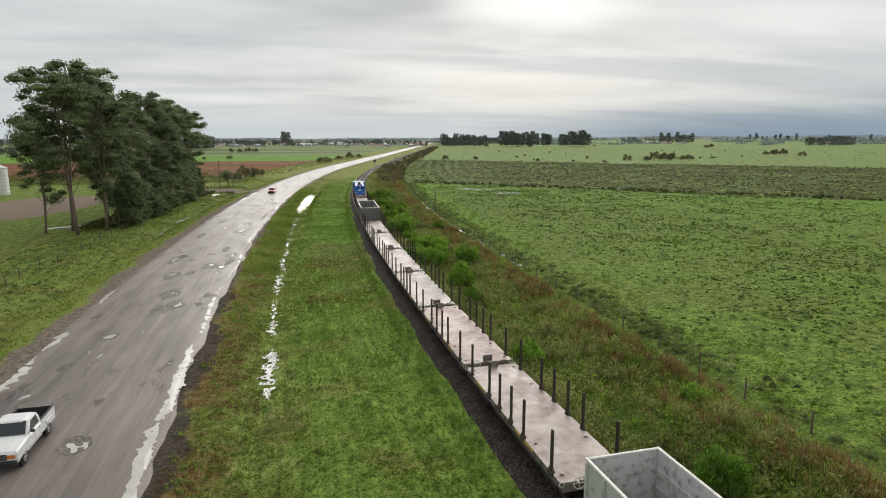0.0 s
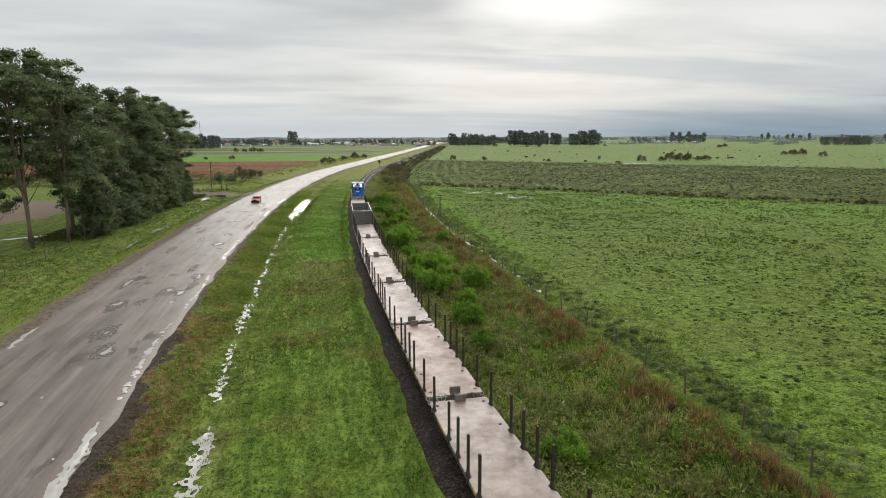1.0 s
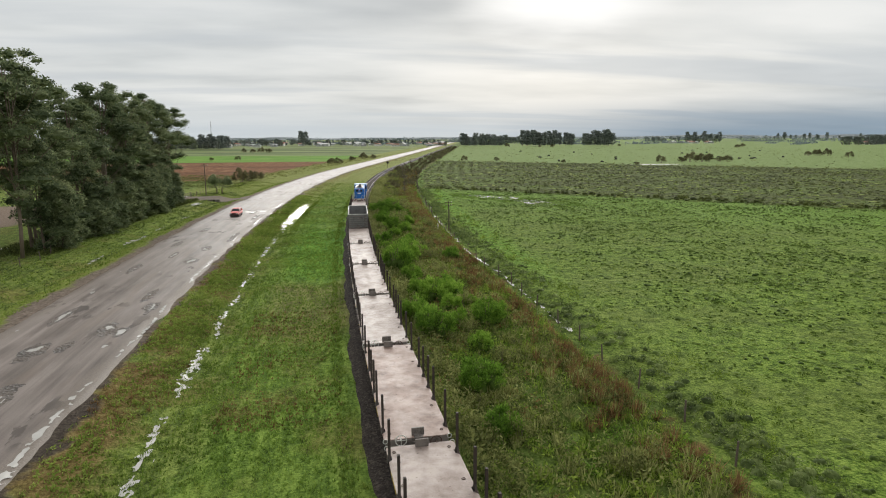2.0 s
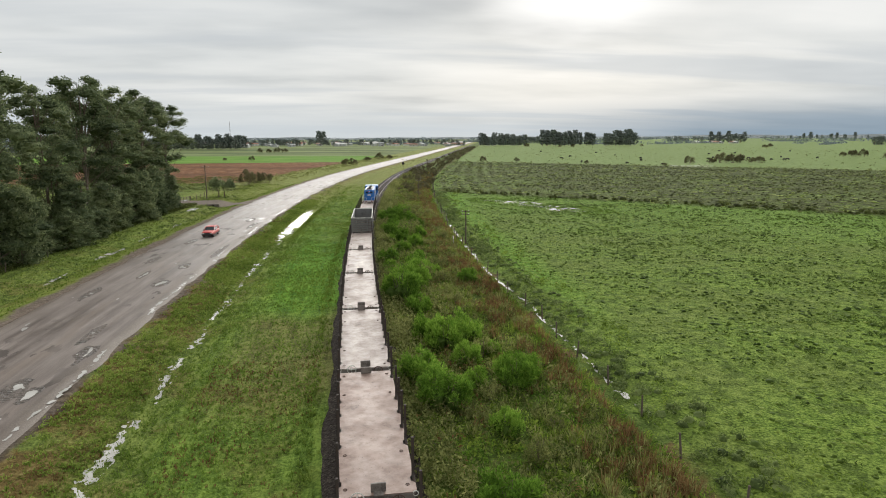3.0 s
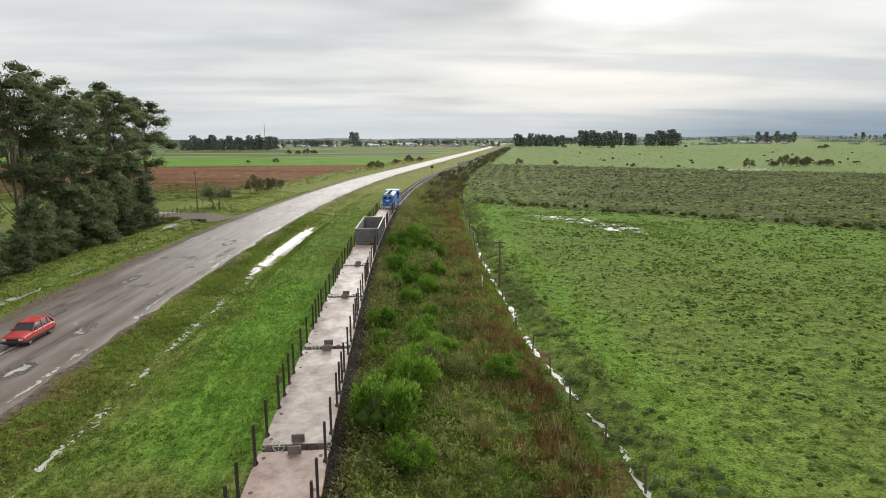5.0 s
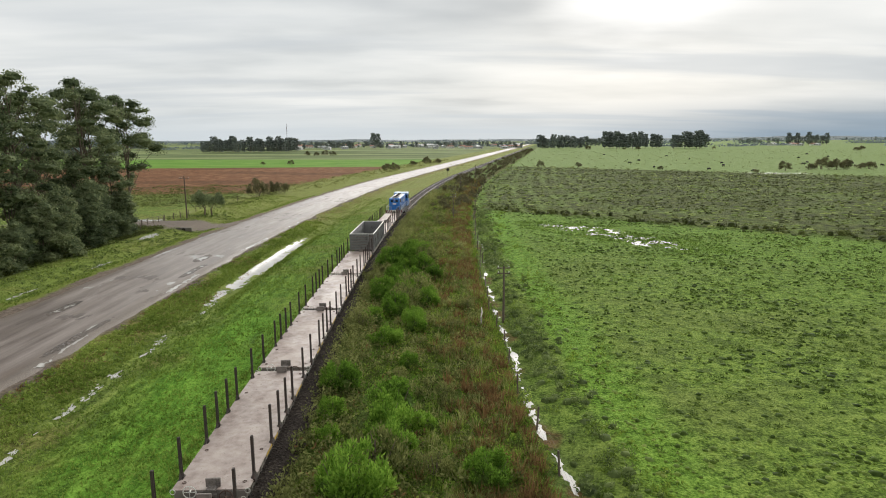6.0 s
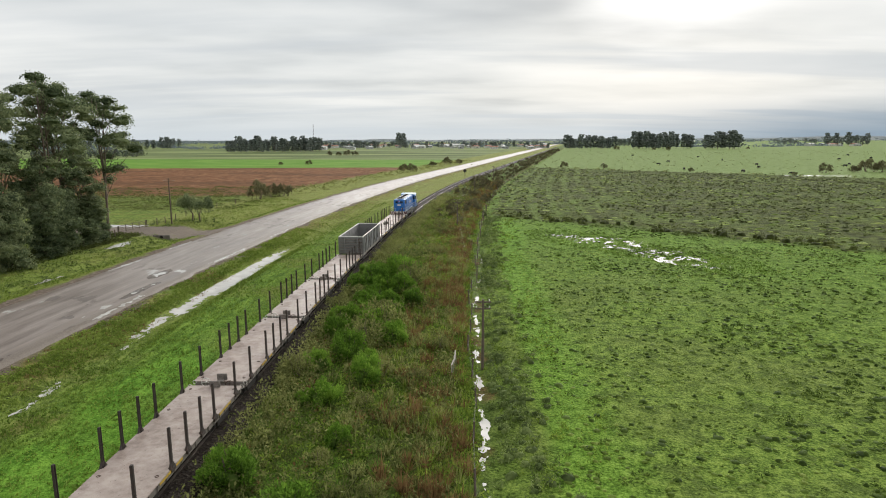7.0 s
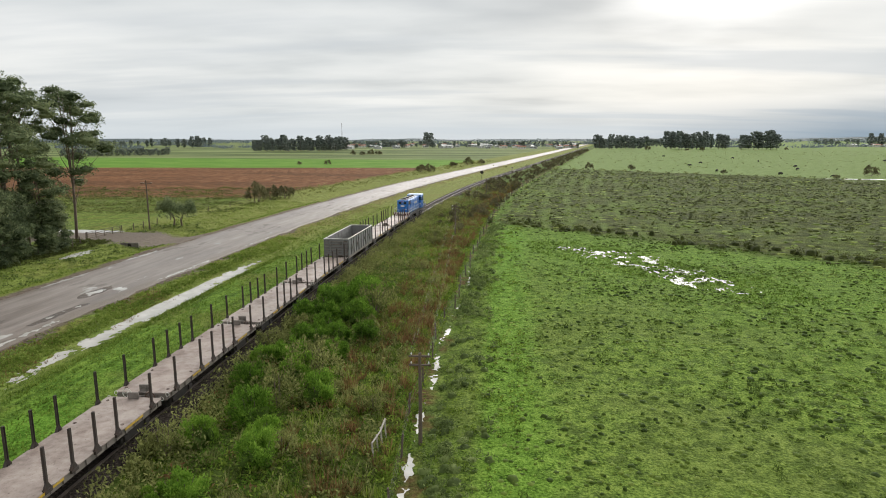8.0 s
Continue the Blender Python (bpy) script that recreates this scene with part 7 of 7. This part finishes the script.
def house_kinds():
    out = []
    for name, w, l, h, roof, wallm, roofm in (("house", 8, 12, 3.2, 1.6, WHITE_RIM, TILE_ROOF), ("house", 7, 9, 3.0, 1.3, GREY_PAINT, LOCO_GREY), ("shed", 10, 18, 3.6, 1.6, GREY_PAINT, GREY_PAINT)):
        root = thing(name, "small pale house at the edge of the distant town" if name == "house" else "long pale metal shed in the distant town", "building", "buildings of the distant town")
        part("wall", Soup().box(w, l, h + 0.3, 0, 0, h / 2 - 0.15), wallm, root)
        s = Soup().prism([(-l / 2 - 0.3, h), (l / 2 + 0.3, h), (l / 2 + 0.3, h + 0.15), (-l / 2 - 0.3, h + 0.15)], -w / 2 - 0.3, w / 2 + 0.3)
        s.add([(-w / 2 - 0.3, -l / 2 - 0.3, h + 0.15), (w / 2 + 0.3, -l / 2 - 0.3, h + 0.15), (0, -l / 2 - 0.3, h + roof), (-w / 2 - 0.3, l / 2 + 0.3, h + 0.15), (w / 2 + 0.3, l / 2 + 0.3, h + 0.15), (0, l / 2 + 0.3, h + roof)],
              [(0, 1, 2), (3, 5, 4), (0, 2, 5, 3), (1, 4, 5, 2), (0, 3, 4, 1)])
        part("roof", s, roofm, root)
        for k in range(3):
            part("window", Soup().box(0.06, 1.2, 1.1, -w / 2, (k - 1) * l / 3.2, h * 0.55), GLASS, root)
            part("window", Soup().box(0.06, 1.2, 1.1, w / 2, (k - 1) * l / 3.2, h * 0.55), GLASS, root)
        part("door", Soup().box(1.0, 0.06, 2.1, 0.6, -l / 2, 1.05), WOOD, root)
        part("window", Soup().box(1.2, 0.06, 1.1, -w / 4, -l / 2, h * 0.55), GLASS, root)
        out.append(root)
    return out


TILE_ROOF = plain("red_tile_roof", (0.28, 0.12, 0.08), 0.8, 0, (0.14, 0.08, 0.06), 0.5, 1)
houses = house_kinds()
used_h = set()
for k in range(104):
    b = radians(rng.uniform(-12.5, 10.2) if k < 88 else rng.choice([rng.uniform(29, 33), rng.uniform(42.6, 43.8)]))
    q = rng.uniform(1020, 1600) if k < 88 else rng.uniform(1250, 1500)
    ob = houses[int(rng.choice([0, 0, 1, 1, 2]))]
    m = pose(q * math.sin(b), q * math.cos(b), 0, 0, 0, rng.uniform(0, 180))
    if ob.name in used_h:
        copy_thing(ob, m)
    else:
        used_h.add(ob.name)
        ob.matrix_basis = m


def mast():
    root = thing("radio_mast", "thin lattice radio mast above the distant town", "mast")
    x, y, h = 1500 * math.sin(radians(-11.0)), 96 + 1500 * math.cos(radians(-11.0)), 52.0
    for a in range(3):
        dx, dy = 1.1 * math.cos(a * 2.094), 1.1 * math.sin(a * 2.094)
        part("leg", Soup().tube([(x + dx, y + dy, 0), (x + 0.3 * dx, y + 0.3 * dy, h)], 0.16, 5), RUST, root)
    s = Soup()
    for z in np.arange(2, h, 3.0):
        s.ring(x, y, float(z), 1.0 - 0.7 * z / h, 0.07, "z", 6, 4)
    part("bracing", s, RUST, root, "lattice bracing")


mast()


def cow():
    root = thing("cow", "black cow grazing on the far pasture", "cow", "cattle on the far pasture")
    s = Soup()
    sec = [(-0.85, 0.16, 1.05), (-0.7, 0.34, 0.98), (0.0, 0.40, 0.92), (0.6, 0.36, 0.98), (0.85, 0.2, 1.08)]
    s.tube([(0, y, z) for y, _, z in sec], [r for _, r, _ in sec], 10)
    part("body", s, HIDE, root, "black hide", True)
    part("head", Soup().tube([(0, 0.8, 1.1), (0, 1.15, 0.85), (0, 1.35, 0.45), (0, 1.42, 0.3)], [0.2, 0.16, 0.14, 0.09], 8), HIDE, root)
    for xx in (-0.2, 0.2):
        for yy in (-0.65, 0.6):
            part("leg", Soup().tube([(xx, yy, 0.85), (xx, yy + 0.03, 0.4), (xx, yy, -0.02)], [0.12, 0.07, 0.06], 6), HIDE, root)
    part("tail", Soup().tube([(0, -0.85, 1.15), (0, -0.97, 0.8), (0, -0.95, 0.4)], [0.03, 0.025, 0.05], 5), HIDE, root)
    return root


HIDE = plain("black_cow_hide", (0.025, 0.02, 0.018), 0.8, 0, (0.06, 0.045, 0.035), 0.4, 3)
herd = [(133, 374), (161, 333), (204, 494), (248, 380), (252, 378), (260, 377), (264, 380), (255, 404), (292, 424), (350, 592), (150, 352), (176, 390), (190, 420), (225, 400), (238, 372), (240, 420), (270, 450),
        (300, 400), (160, 470), (140, 430), (320, 520), (215, 560), (180, 610), (400, 560), (285, 500)]
beast = cow()
for i, (x, y) in enumerate(herd):
    m = pose(x, y, float(ground_z(x, y)), 0, 0, rng.uniform(0, 360))
    if i:
        copy_thing(beast, m)
    else:
        beast.matrix_basis = m


def skyline():
    """Low hazy woods that close the horizon all round."""
    rng = np.random.default_rng(77)
    v, f = [], []
    for dist, n, h0 in ((2600, 2600, 9.0), (3600, 2600, 14.0)):
        a = rng.uniform(0, math.tau, n)
        q = dist + rng.uniform(-150, 150, n)
        keep = fbm(a * 14, a * 0 + dist, 61) > 0.42
        a, q = a[keep], q[keep]
        c = np.repeat(np.stack([q * np.sin(a), q * np.cos(a), np.zeros(len(a))], 1), 8, 0)
        hh = np.repeat(rng.uniform(0.5, 1.2, len(a)) * h0, 8)
        c = c + rng.normal(size=c.shape) * np.array([9, 9, 0]) + np.stack([hh * 0, hh * 0, hh * rng.random(len(hh))], 1)
        vv, ff = leaf_cards(c, rng.uniform(4, 8, len(c)), rng, 0, 0.7)
        f.append(ff + sum(len(q_) for q_ in v))
        v.append(vv)
    for dist, deep, n, h0 in ((1350, 250, 900, 4.5), (1900, 300, 1300, 7.0)):
        a = rng.uniform(radians(-38), radians(50), n)
        q = dist + deep * (fbm(a * 30, a * 0 + 3, 63) - 0.5) * 2 + rng.uniform(-30, 30, n)
        keep = fbm(a * 22, a * 0 + dist, 65) > 0.44
        a, q = a[keep], q[keep]
        c = np.repeat(np.stack([q * np.sin(a), q * np.cos(a), np.zeros(len(a))], 1), 12, 0)
        hh = np.repeat(rng.uniform(0.4, 1.2, len(a)) * h0, 12)
        c = c + rng.normal(size=c.shape) * np.array([5, 5, 0]) + np.stack([hh * 0, hh * 0, hh * rng.random(len(hh))], 1)
        vv, ff = leaf_cards(c, rng.uniform(1.8, 4.2, len(c)), rng, 0, 0.7)
        f.append(ff + sum(len(q_) for q_ in v))
        v.append(vv)
    tagged(new("horizon_woods", raw_mesh("horizon_woods", np.concatenate(v), np.concatenate(f), FAR_HAZE)), "low woods along the horizon in a haze-paled colour", "woods", kind="stuff")


skyline()


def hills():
    """A low ridge added as the hazy distance that ends the plain."""
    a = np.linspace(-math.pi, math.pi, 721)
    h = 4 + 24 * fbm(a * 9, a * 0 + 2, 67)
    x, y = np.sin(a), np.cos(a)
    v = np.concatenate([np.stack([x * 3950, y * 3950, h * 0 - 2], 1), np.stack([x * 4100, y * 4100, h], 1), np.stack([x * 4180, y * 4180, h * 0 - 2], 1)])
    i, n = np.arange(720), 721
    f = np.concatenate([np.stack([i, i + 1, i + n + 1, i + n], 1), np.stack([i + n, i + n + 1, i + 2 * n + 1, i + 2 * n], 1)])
    tagged(new("distant_hills", raw_mesh("distant_hills", v, f, FAR_HAZE, True)), "low ridge on the horizon, blue-grey put in for haze", "hills", kind="structure")


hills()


motions()
